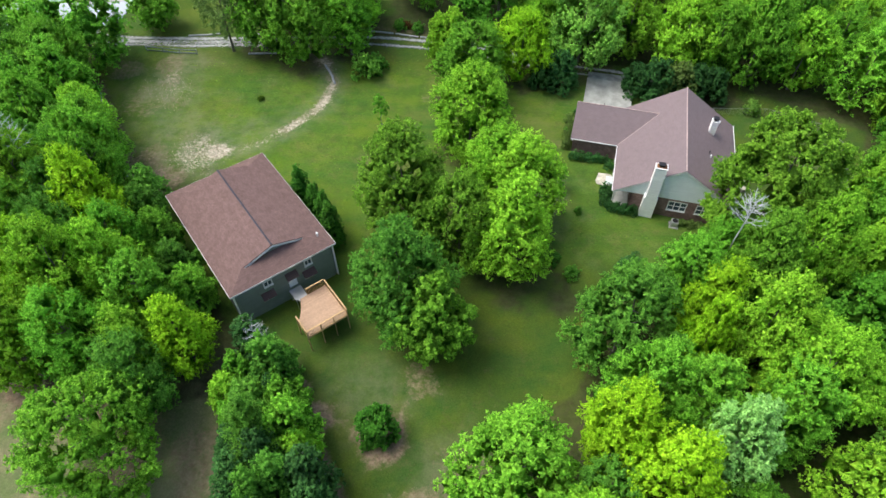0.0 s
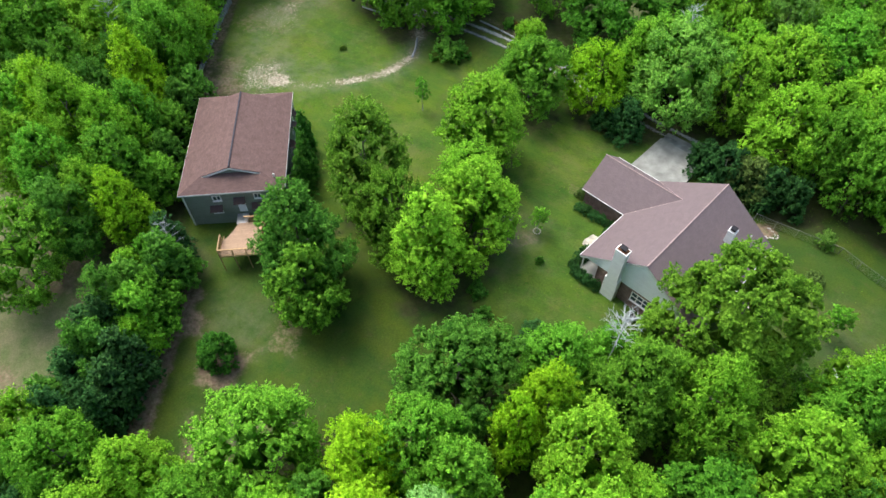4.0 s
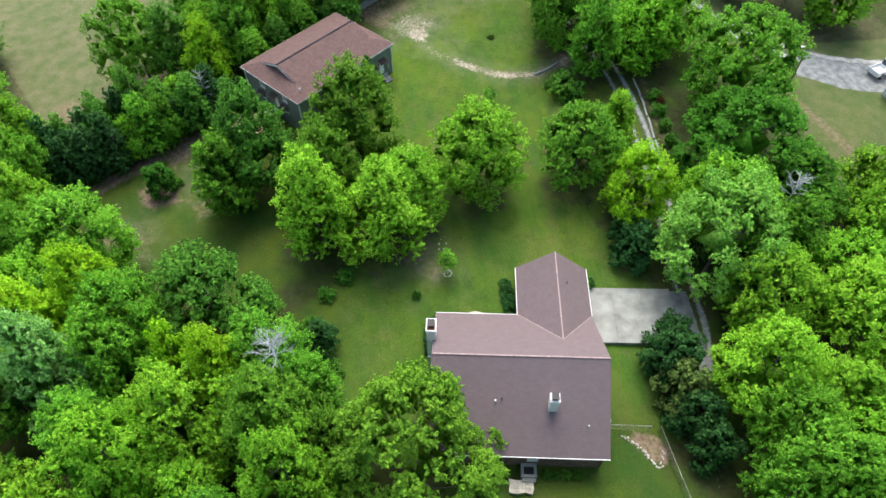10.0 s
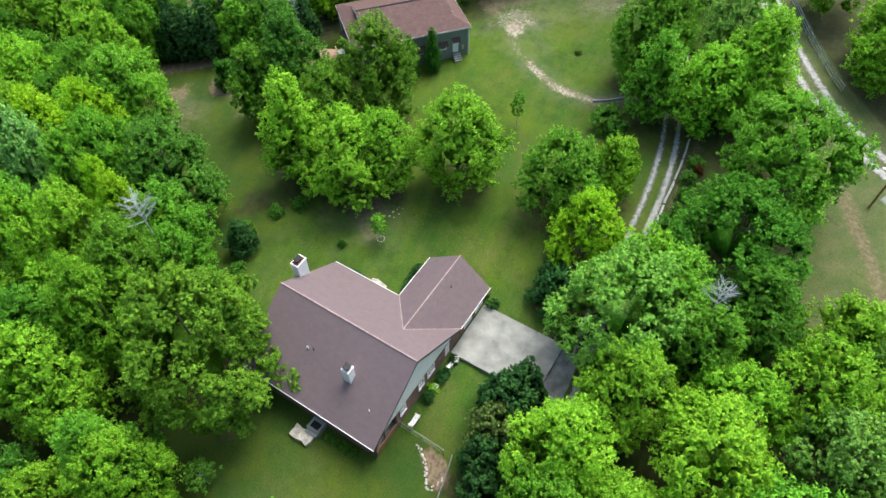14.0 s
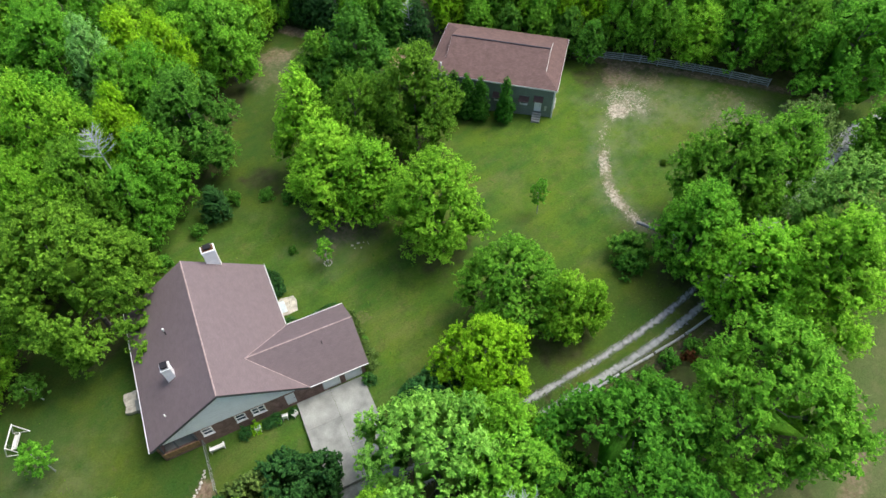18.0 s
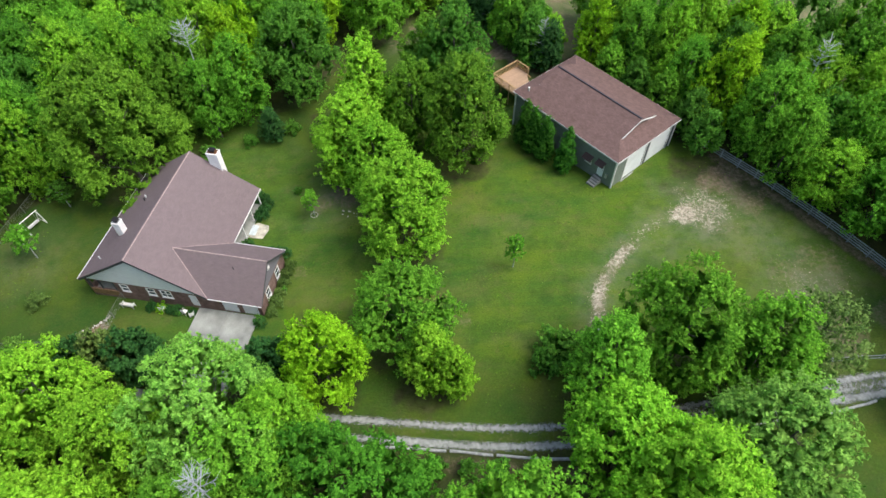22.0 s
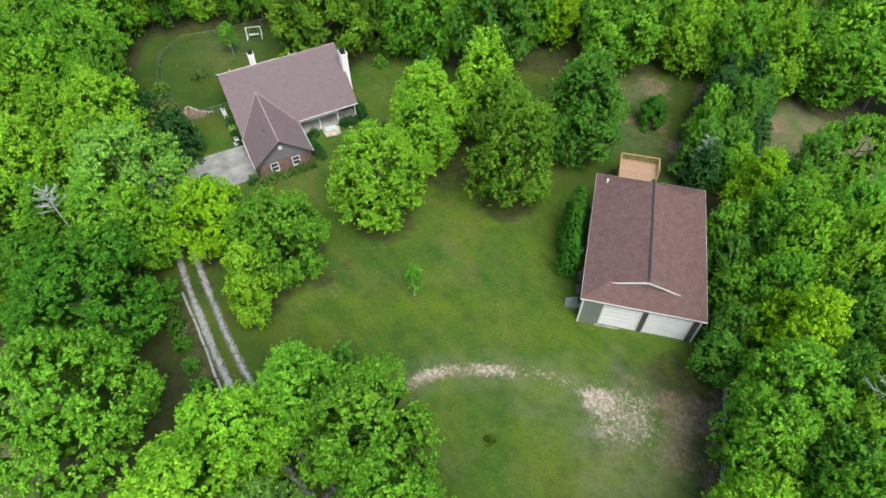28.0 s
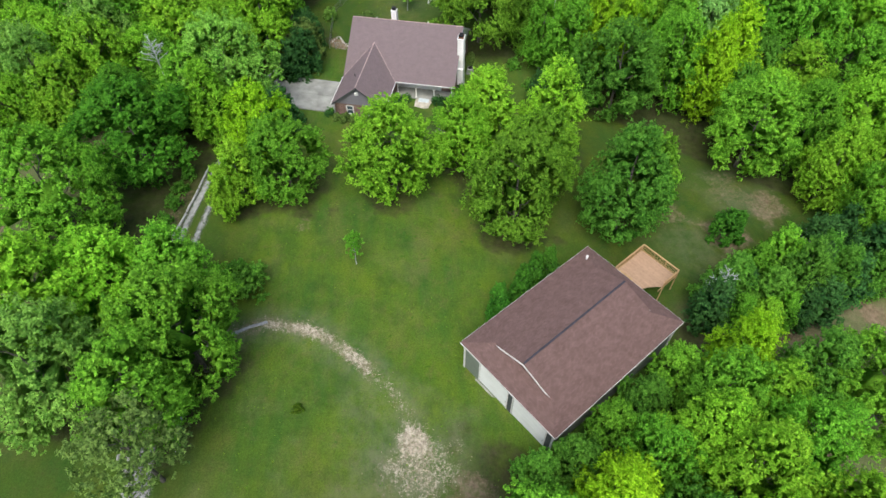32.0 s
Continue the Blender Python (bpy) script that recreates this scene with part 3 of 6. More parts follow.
def land_masks(x, y):
    litter_shade = soft_patches(LITTER_SHADE, x, y)
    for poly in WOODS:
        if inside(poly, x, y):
            litter_shade = 1.0
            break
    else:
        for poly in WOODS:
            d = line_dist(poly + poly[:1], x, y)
            litter_shade = max(litter_shade, 0.75 * (1 - smooth(0.2, 1.6, d)))
    litter_shade = max(litter_shade, 0.62 * (1 - smooth(0.15, 1.0, line_dist([(14.7, 35.5), (12.6, 40), (9.6, 43.6), (8, 47)], x, y))))
    soil = soft_patches(SOIL, x, y)
    a = line_dist(ARC, x, y)
    soil = max(soil, 0.36 * (1 - smooth(0.3, 1.5, a)) * (1 - 0.5 * smooth(-20, -25, x)))
    dd = line_dist(DRIVE, x, y)
    soil = max(soil, 0.15 * (1 - smooth(0.2, 1.2, abs(dd - 1.5))), 0.2 * (1 - smooth(1.0, 2.0, dd)))
    soil = max(soil, 0.4 * (1 - smooth(0.4, 1.5, line_dist([(-33.7, 46), (-48, 70.5)], x, y))))
    soil = max(soil, 0.72 * (1 - smooth(0.4, 1.8, line_dist([(-15.5, 26.5), (-10.7, 18.0), (-6.5, 10)], x, y))))
    soil = max(soil, 0.3 * (1 - smooth(0.4, 1.4, line_dist([(-18, 87), (3, 84)], x, y))))
    litter_shade = max(litter_shade, 0.75 * (1 - smooth(1.0, 3.0, line_dist([(-18, 87), (3, 84.5)], x, y))))
    soil = max(soil, 0.42 * (1 - smooth(0.3, 1.8, line_dist([(-11, 100.5), (-8, 102.1), (-2.3, 103.6), (2.5, 104.9), (9, 106)], x, y))))
    sand = max(soft_patches(SAND, x, y), (0.36 + 0.34 * noise.noise((x * 0.45, y * 0.45, 7))) * (1 - smooth(0.2, 1.3, a)) * (1 - 0.45 * smooth(-21, -26, x)))
    meadow = 0.0
    if x < -14 and y < 33:
        meadow = smooth(0, 5, 33 - 0.55 * (y - 15) * 0 - y) * smooth(0, 3, -14 - x)
    if y > 93:
        meadow = max(meadow, 0.6 * smooth(93, 98, y))
    lush = 1.0 if y < 84 and x < 16 else 0.25
    # grass blends to a darker, duller tone towards the south
    sparse_shaded = 0.75 * smooth(47, 36, y) if x < 22 else 0.0
    sparse_shaded = max(sparse_shaded, 0.3 * smooth(-24, -36, x) * smooth(48, 54, y), 0.6 * smooth(74, 79, y))
    dust = max(soft_patches(DUST, x, y, 0.1), 0.5 * (1 - smooth(0.3, 3.0, a)))
    # shade of house and oak over the back lawn, put into grass colour
    sparse_shaded = max(sparse_shaded, 0.75 * smooth(27, 37, x))
    return litter_shade, soil, sand, meadow, lush, sparse_shaded, dust


def make_ground():
    lines = [-2500, -900, -400, -200, -130]
    xs = lines + [v for v in np.arange(-100, -80, 5)] + [v for v in np.arange(-80, 70, 0.75)] + [v for v in np.arange(70, 100, 5)] + [-v for v in lines[::-1]]
    ys = [-2500, -900, -400, -200, -120, -80] + [v for v in np.arange(-40, -8, 4)] + [v for v in np.arange(-8, 125, 0.75)] + [v for v in np.arange(125, 150, 5)] + [170, 220, 400, 900, 2500]
    verts, masks = [], []
    for y in ys:
        for x in xs:
            bumpy = 0.10 * noise.noise((x * 0.13, y * 0.13, 0)) + 0.03 * noise.noise((x * 0.6, y * 0.6, 3))
            verts.append((x, y, ground_z(x, y) + bumpy))
            near = -80 < x < 70 and -8 < y < 125
            masks.append(land_masks(x, y) if near else (1.0 if math.hypot(x, y - 52) > 60 else 0.5, 0, 0, 0, 0.3, 0.5, 0))
    nx = len(xs)
    faces = [(j * nx + i, j * nx + i + 1, (j + 1) * nx + i + 1, (j + 1) * nx + i) for j in range(len(ys) - 1) for i in range(nx - 1)]
    me = bpy.data.meshes.new("ground")
    me.from_pydata(verts, [], faces)
    for k, name in enumerate(("litter_shade", "soil", "sand", "meadow", "lush", "sparse_shaded", "dust")):
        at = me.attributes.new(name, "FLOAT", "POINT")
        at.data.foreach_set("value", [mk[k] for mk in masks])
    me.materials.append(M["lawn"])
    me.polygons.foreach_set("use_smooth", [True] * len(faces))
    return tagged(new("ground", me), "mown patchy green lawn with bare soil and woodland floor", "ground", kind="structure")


make_ground()


def land(x, y):
    return ground_z(x, y) + 0.10 * noise.noise((x * 0.13, y * 0.13, 0)) + 0.03 * noise.noise((x * 0.6, y * 0.6, 3))


def along(pts, step, rounds=3):
    """Points every step metres along a rounded polyline, with the way to its left."""
    p = [Vector((*q, 0)) for q in pts]
    for _ in range(rounds):
        r = [p[0]]
        for a, b in zip(p, p[1:]):
            r += [a * 0.75 + b * 0.25, a * 0.25 + b * 0.75]
        p = r + [p[-1]]
    out, left = [], 0.0
    for a, b in zip(p, p[1:]):
        d = (b - a).length
        t = left
        while t < d:
            q = a + (b - a) * (t / d)
            w = (b - a).normalized()
            out.append((q.x, q.y, -w.y, w.x))
            t += step
        left = t - d
    return out


def ribbon(pts, offset, width, lift, step=0.4, rough_edge=0.12, seed=0, cross=6, cover=0.95):
    """A strip of track that lies on the land, with uneven edges that thin out into it."""
    bm = bmesh.new()
    layer = bm.verts.layers.float.new("cover")
    prev = None
    for k, (x, y, lx, ly) in enumerate(along(pts, step)):
        w0 = width / 2 + rough_edge * 2 * noise.noise((k * 0.31, seed, 0)) + rough_edge * noise.noise((k * 1.3, seed, 5))
        w1 = width / 2 + rough_edge * 2 * noise.noise((k * 0.31, seed + 9, 0)) + rough_edge * noise.noise((k * 1.3, seed + 9, 5))
        mid = offset + 0.15 * noise.noise((k * 0.05, seed + 20, 0))
        row = []
        for i in range(cross + 1):
            s = mid - w0 + (w0 + w1) * i / cross
            px, py = x + lx * s, y + ly * s
            e = abs(2 * i / cross - 1)
            v = bm.verts.new((px, py, land(px, py) + lift * (1 - e ** 3) + 0.008))
            v[layer] = (cover + 0.25 * noise.noise((px * 0.22, py * 0.22, seed))) * (1 - e ** 1.15)
            row.append(v)
        if prev:
            for i in range(cross):
                bm.faces.new((prev[i], row[i], row[i + 1], prev[i + 1]))
        prev = row
    for f in bm.faces:
        f.smooth = True
        if f.normal.z < 0:
            f.normal_flip()
    bm.normal_update()
    bmesh.ops.recalc_face_normals(bm, faces=bm.faces)
    return bm


track = empty("gravel_track", pose(0, 0, 0), "two-rut pale gravel driveway with a grassy middle", "driveway", kind="structure")
part("wheel_rut", ribbon(DRIVE, 0.85, 1.35, 0.02, seed=1, rough_edge=0.04, cover=0.74), M["rut_gravel"], track)
part("wheel_rut", ribbon(DRIVE, -0.85, 1.35, 0.02, seed=2, rough_edge=0.04, cover=0.88), M["rut_gravel"], track)
part("gravel_spread", ribbon(DRIVE[8:], 0.0, 3.4, 0.012, seed=8, rough_edge=0.15, cover=0.62), M["rut_gravel"], track, "thin pale gravel spread between the ruts")
lane = empty("gravel_lane", pose(0, 0, 0), "pale grey gravel lane past the neighbouring house", "road", kind="structure")
part("wheel_rut", ribbon(LANE, 1.0, 1.9, 0.03, seed=3), M["lane_gravel"], lane)
part("wheel_rut", ribbon(LANE, -1.0, 1.9, 0.03, seed=4), M["lane_gravel"], lane)
part("apron", ribbon([(-10, 108), (-5, 114), (-4.5, 121)], 0, 6.0, 0.06, seed=5, cross=8), M["gravel_dark"], lane)
tagged(part("turning_track", ribbon([(20.5, 76.4), (24.5, 75.8), (28.0, 75.6), (29.8, 75.2)], 0.4, 2.6, 0.05, seed=6, cross=6), M["gravel_dark"]), "grey gravel strip joining concrete apron and drive", "driveway", kind="structure")
yard = prism([(-49.6, 85.6), (-49.0, 92.2), (-58, 99), (-90, 99), (-90, 79), (-55, 80.5)], 3.0, 3.72)
tagged(part("pale_yard", yard, M["yard"]), "wide pale washed gravel yard beyond the trees", "yard", kind="structure")


# ---- walls with openings ----
def add_wall(bm, a, b, z0, z1, thick, openings=()):
    """A wall from a to b (flat points), thick metres to its left, with openings (s0, s1, z0, z1) along it."""
    a, b = Vector((*a, 0)), Vector((*b, 0))
    n = (b - a).length
    w = (b - a) / n
    l = Vector((-w.y, w.x, 0))
    m = Matrix(((w.x, l.x, 0, a.x), (w.y, l.y, 0, a.y), (0, 0, 1, 0), (0, 0, 0, 1)))
    ss = sorted({0, n, *[v for o in openings for v in o[:2]]})
    zs = sorted({z0, z1, *[v for o in openings for v in o[2:4] if z0 < v < z1]})

    def solid(i, k):
        if not (0 <= i < len(ss) - 1 and 0 <= k < len(zs) - 1):
            return False
        s, z = (ss[i] + ss[i + 1]) / 2, (zs[k] + zs[k + 1]) / 2
        return not any(o[0] < s < o[1] and o[2] < z < o[3] for o in openings)

    seen = {}

    def at(i, k, deep):
        if (i, k, deep) not in seen:
            seen[i, k, deep] = bm.verts.new(m @ Vector((ss[i], thick * deep, zs[k])))
        return seen[i, k, deep]

    for i in range(len(ss) - 1):
        for k in range(len(zs) - 1):
            if not solid(i, k):
                continue
            for d in (0, 1):
                bm.faces.new([at(*c, d) for c in ((i, k), (i + 1, k), (i + 1, k + 1), (i, k + 1))])
            for di, dk, p, q in ((-1, 0, (i, k), (i, k + 1)), (1, 0, (i + 1, k), (i + 1, k + 1)), (0, -1, (i, k), (i + 1, k)), (0, 1, (i, k + 1), (i + 1, k + 1))):
                if not solid(i + di, k + dk):
                    bm.faces.new((at(*p, 0), at(*q, 0), at(*q, 1), at(*p, 1)))
    bmesh.ops.recalc_face_normals(bm, faces=bm.faces)
    return bm


def frame_at(a, b):
    a, b = Vector((*a, 0)), Vector((*b, 0))
    w = (b - a).normalized()
    return Matrix(((w.x, -w.y, 0, a.x), (w.y, w.x, 0, a.y), (0, 0, 1, 0), (0, 0, 0, 1)))


def window(parent, m, s0, s1, z0, z1, lights=(1, 2), out=-0.03):
    """A white sash window that fills an opening; m: the wall's frame, its outside at y < 0."""
    bm = bmesh.new()
    f = 0.075
    add_box(bm, s0 - 0.04, s0 + f, out, 0.12, z0 - 0.04, z1 + 0.04)
    add_box(bm, s1 - f, s1 + 0.04, out, 0.12, z0 - 0.04, z1 + 0.04)
    add_box(bm, s0 + f, s1 - f, out, 0.12, z1 - f, z1 + 0.04)
    add_box(bm, s0 + f, s1 - f, out, 0.12, z0 - 0.04, z0 + f)
    nx, nz = lights
    for i in range(1, nx):
        s = s0 + (s1 - s0) * i / nx
        add_box(bm, s - 0.045, s + 0.045, out + 0.01, 0.10, z0 + f, z1 - f)
    for i in range(1, nz):
        z = z0 + (z1 - z0) * i / nz
        add_box(bm, s0 + f, s1 - f, out + 0.02, 0.09, z - 0.03, z + 0.03)
    bmesh.ops.transform(bm, matrix=m, verts=bm.verts)
    win = part("window", bm, M["white_trim"], parent)
    for i in range(nx):
        g = box(s0 + (s1 - s0) * i / nx + 0.05, s0 + (s1 - s0) * (i + 1) / nx - 0.05, 0.05, 0.06, z0 + 0.05, z1 - 0.05)
        bmesh.ops.transform(g, matrix=m, verts=g.verts)
        part("pane", g, M["glass"], win)
    g = box(s0 - 0.08, s1 + 0.08, out - 0.06, 0.02, z0 - 0.10, z0 - 0.04, 0.01)
    bmesh.ops.transform(g, matrix=m, verts=g.verts)
    part("sill", g, M["white_trim"], win)
    return win


def edge_bar(p, q, w, h):
    """A squared bar from p to q, w wide and h deep below the line."""
    p, q = Vector(p), Vector(q)
    d = q - p
    n = d.length
    x = d / n
    y = Vector((-x.y, x.x, 0)).normalized()
    z = x.cross(y)
    m = Matrix(((x.x, y.x, z.x, p.x), (x.y, y.y, z.y, p.y), (x.z, y.z, z.z, p.z), (0, 0, 0, 1)))
    bm = bmesh.new()
    add_box(bm, 0, n, -w / 2, w / 2, -h, 0, m=m)
    return bm


# ---- brick house ----
house = empty("brick_house", HOUSE, "single-storey brick house with a brown shingle gable roof and garage wing", "house")
RZ, EZ, EY, RX = 7.02, 2.26, 7.12, 15.5
WX0, WX1, WRX, WY, WRZ, WEZ = 8.15, 15.5, 11.9, 12.97, 5.14, 2.19
TH = 0.14


def roof_plane(corners, thick=TH):
    """A roof plane with the given upper corners, in any order round; its thickness hangs below."""
    c = [Vector(v) for v in corners]
    if (c[1] - c[0]).cross(c[2] - c[0]).z < 0:
        c = c[::-1]
    return slab(c, thick)


part("roof", roof_plane([(0, 0, RZ), (RX, 0, RZ), (RX, EY, EZ), (0, EY, EZ)]), M["shingle_house"], house, "weathered brown asphalt shingle roof")
part("roof", roof_plane([(0, 0, RZ), (RX, 0, RZ), (RX, -EY, EZ), (0, -EY, EZ)]), M["shingle_house"], house, "weathered brown asphalt shingle roof")
WJ = EY * (RZ - WRZ) / (RZ - EZ)
VW = EY * (RZ - WEZ) / (RZ - EZ)
part("garage_roof", roof_plane([(WRX, WJ, WRZ), (WRX, WY, WRZ), (WX0, WY, WEZ), (WX0, VW, WEZ)]), M["shingle_house"], house, "brown shingle roof of the garage wing")
part("garage_roof", roof_plane([(WRX, WJ, WRZ), (WRX, WY, WRZ), (WX1, WY, WEZ), (WX1, VW, WEZ)]), M["shingle_house"], house, "brown shingle roof of the garage wing")
part("ridge_cap", edge_bar((0.0, 0, RZ + 0.05), (RX, 0, RZ + 0.05), 0.12, 0.07), M["ridge_house"], house)
part("ridge_cap", edge_bar((WRX, WJ, WRZ + 0.05), (WRX, WY, WRZ + 0.05), 0.11, 0.07), M["ridge_house"], house)
part("valley", edge_bar((WRX, WJ, WRZ + 0.015), (WX0, VW, WEZ + 0.015), 0.09, 0.03), M["ridge_house"], house)
part("valley", edge_bar((WRX, WJ, WRZ + 0.015), (WX1, VW, WEZ + 0.015), 0.09, 0.03), M["ridge_house"], house)
for a, b in (((0, EY + 0.04, EZ + 0.02), (WX0 - 0.1, EY + 0.04, EZ + 0.02)), ((0, -EY - 0.04, EZ + 0.02), (RX, -EY - 0.04, EZ + 0.02)), ((WX0 - 0.04, VW, WEZ + 0.02), (WX0 - 0.04, WY, WEZ + 0.02)), ((WX1 + 0.04, VW, WEZ + 0.02), (WX1 + 0.04, WY, WEZ + 0.02))):
    part("gutter", edge_bar(a, b, 0.07, 0.12), M["white_trim"], house)
for x in (0.02, RX - 0.02):
    for s in (1, -1):
        part("rake_board", edge_bar((x, 0, RZ - 0.05), (x, s * EY, EZ - 0.05), 0.05, 0.24), M["dark_trim"] if x > 1 else M["white_trim"], house)
for x in (WX0, WX1):
    part("rake_board", edge_bar((WRX, WY - 0.02, WRZ - 0.05), (x, WY - 0.02, WEZ - 0.05), 0.05, 0.22), M["dark_trim"], house)

GZ = -1.3
SOUTH, FRONT, PORCH = -6.72, 6.6, 4.9
IN = 0.3
# brick walls, counter-clockwise so that the thickness lies inside
part("wall", add_wall(bmesh.new(), (IN, SOUTH), (RX - IN, SOUTH), GZ, EZ - 0.05, 0.24, [(1.6, 2.8, 0.75, 1.95), (4.4, 5.6, 0.75, 1.95), (8.3, 9.3, -0.15, 1.9), (11.9, 14.6, 0.55, 2.0)]), M["brick"], house, "dark red brick wall")
part("wall", add_wall(bmesh.new(), (RX - IN, SOUTH), (RX - IN, 8.0), GZ, EZ - 0.05, 0.24, [(0.2, 3.3, 0.3, 2.1), (3.9, 4.8, 0.75, 1.95), (6.9, 7.8, 0.75, 1.95), (8.4, 9.6, 0.75, 1.95), (11.5, 12.4, -0.15, 1.9)]), M["brick"], house, "dark red brick wall")
part("wall", add_wall(bmesh.new(), (RX - IN, 8.0), (RX - IN, 12.62), GZ, WEZ - 0.05, 0.24, [(0.35, 2.05, -0.15, 1.95), (2.55, 4.25, -0.15, 1.95)]), M["brick"], house, "dark red brick wall")
part("wall", add_wall(bmesh.new(), (RX - IN, 12.62), (WX0 + IN, 12.62), GZ, WEZ - 0.05, 0.24, [(1.6, 2.55, 0.5, 1.85), (4.3, 5.25, 0.5, 1.85)]), M["brick"], house, "mottled red and tan brick gable wall")
part("wall", add_wall(bmesh.new(), (WX0 + IN, 12.62), (WX0 + IN, PORCH), GZ, WEZ - 0.05, 0.24), M["brick"], house, "dark red brick wall")
part("wall", add_wall(bmesh.new(), (WX0 + IN, PORCH), (IN + 1.9, PORCH), GZ, EZ - 0.05, 0.24, [(1.2, 2.1, -0.1, 1.95), (3.6, 5.2, 0.5, 1.9)]), M["siding_pale"], house, "pale siding wall under the porch roof")
part("wall", add_wall(bmesh.new(), (IN, PORCH), (IN, SOUTH), GZ, EZ - 0.05, 0.24, [(4.4, 6.5, 0.45, 1.85), (7.6, 9.0, 0.45, 1.85)]), M["brick"], house, "dark red brick wall")
part("wall", add_wall(bmesh.new(), (IN + 2.0, PORCH), (IN, PORCH), GZ, EZ - 0.05, 0.24), M["brick"], house, "dark red brick wall")


def gable(x0, x1, y, z, top, parent, mat, thick=0.16, across="x", label=""):
    """A triangular gable wall on a straight base."""
    bm = bmesh.new()
    if across == "y":
        c = [(x0, -y, z), (x0, y, z), (x0, 0, top)]
        o = Vector((x1 - x0, 0, 0))
    else:
        c = [(x0, y, z), (x1, y, z), ((x0 + x1) / 2, y, top)]
        o = Vector((0, -thick, 0))
    a = [bm.verts.new(v) for v in c]
    b = [bm.verts.new(Vector(v) + o) for v in c]
    bm.faces.new(a)
    bm.faces.new(b[::-1])
    for i in range(3):
        j = (i + 1) % 3
        bm.faces.new((a[j], a[i], b[i], b[j]))
    bmesh.ops.recalc_face_normals(bm, faces=bm.faces)
    return part("gable", bm, mat, parent, label)


GT = RZ - TH - 0.1
gable(IN - 0.04, IN + 0.14, 6.95, EZ - 0.06, GT, house, M["siding_pale"], across="y", label="pale grey lap siding gable")
gable(RX - IN + 0.04, RX - IN - 0.14, 6.95, EZ - 0.06, GT, house, M["siding_pale"], across="y", label="pale blue-white lap siding gable")
gable(WX0 + 0.15, WX1 - 0.15, 12.66, WEZ - 0.06, WRZ - TH - 0.1, house, M["siding_grey"], label="grey-violet lap siding gable")
part("gable_vent", box(WRX - 0.22, WRX + 0.22, 12.62, 12.87, 3.80, 4.25, 0.02), M["white_trim"], house, "white louvred gable vent")
part("floor_slab", box(IN + 0.1, RX - IN - 0.1, SOUTH + 0.1, PORCH, GZ, -0.15), M["concrete"], house)
part("garage_floor", box(WX0 + IN + 0.1, RX - IN - 0.05, PORCH, 12.5, GZ, -0.12), M["concrete"], house)
part("ceiling", box(IN + 0.2, RX - IN - 0.2, SOUTH + 0.2, PORCH - 0.2, EZ - 0.12, EZ - 0.06), M["white_trim"], house)
part("soffit", box(IN, WX0 + 0.1, PORCH, EY - 0.08, EZ - 0.13, EZ - 0.09), M["white_trim"], house)

# windows
fw = frame_at((IN, SOUTH), (RX - IN, SOUTH))
window(house, fw, 1.6, 2.8, 0.75, 1.95)
window(house, fw, 4.4, 5.6, 0.75, 1.95)
fw = frame_at((RX - IN, SOUTH), (RX - IN, 8.0))
for s in (3.9, 6.9):
    window(house, fw, s, s + 0.9, 0.75, 1.95)
window(house, fw, 8.4, 9.6, 0.75, 1.95, (2, 2))
fw = frame_at((RX - IN, 12.62), (WX0 + IN, 12.62))
window(house, fw, 1.6, 2.55, 0.5, 1.85)
window(house, fw, 4.3, 5.25, 0.5, 1.85)
fw = frame_at((IN, PORCH), (IN, SOUTH))
window(house, fw, 4.4, 6.5, 0.45, 1.85, (3, 2))
window(house, fw, 7.6, 9.0, 0.45, 1.85, (2, 2))
fw = frame_at((WX0 + IN, PORCH), (IN + 1.9, PORCH))
window(house, fw, 3.6, 5.2, 0.5, 1.9, (2, 2))


def panel_door(parent, m, s0, s1, z0, z1, mat, name="door", rows=3, cols=2, label=""):
    bm = bmesh.new()
    inset = 0.07 if cols > 1 else 0.012
    add_box(bm, s0, s1, 0.06, 0.11, z0, z1)
    for i in range(cols):
        for k in range(rows):
            a, b = s0 + (s1 - s0) * i / cols + inset, s0 + (s1 - s0) * (i + 1) / cols - inset
            c, d = z0 + (z1 - z0) * k / rows + inset, z0 + (z1 - z0) * (k + 1) / rows - inset
            add_box(bm, a, b, 0.035, 0.06, c, d, 0.012)
    bmesh.ops.transform(bm, matrix=m, verts=bm.verts)
    door = part(name, bm, mat, parent, label)
    h = box(s1 - 0.14, s1 - 0.10, -0.01, 0.06, z0 + 0.95, z0 + 1.07, 0.01)
    bmesh.ops.transform(h, matrix=m, verts=h.verts)
    part("handle", h, M["dark_metal"], door)
    return door


panel_door(house, fw, 1.2, 2.1, -0.1, 1.95, M["white_door"], label="white panelled front door")
panel_door(house, frame_at((IN, SOUTH), (RX - IN, SOUTH)), 8.3, 9.3, -0.15, 1.9, M["white_door"], label="white back door")
fw = frame_at((RX - IN, 8.0), (RX - IN, 12.62))
for s in (0.35, 2.55):
    panel_door(house, fw, s, s + 1.7, -0.15, 1.95, M["white_door"], "garage_door", 4, 3, "white panelled garage door under the eave")
panel_door(house, frame_at((RX - IN, SOUTH), (RX - IN, 8.0)), 11.5, 12.4, -0.15, 1.9, M["white_door"])

# front porch
part("porch_floor", box(IN, WX0 + IN, PORCH, EY - 0.1, GZ, -0.2, 0.02), M["concrete"], house, "pale concrete porch floor")
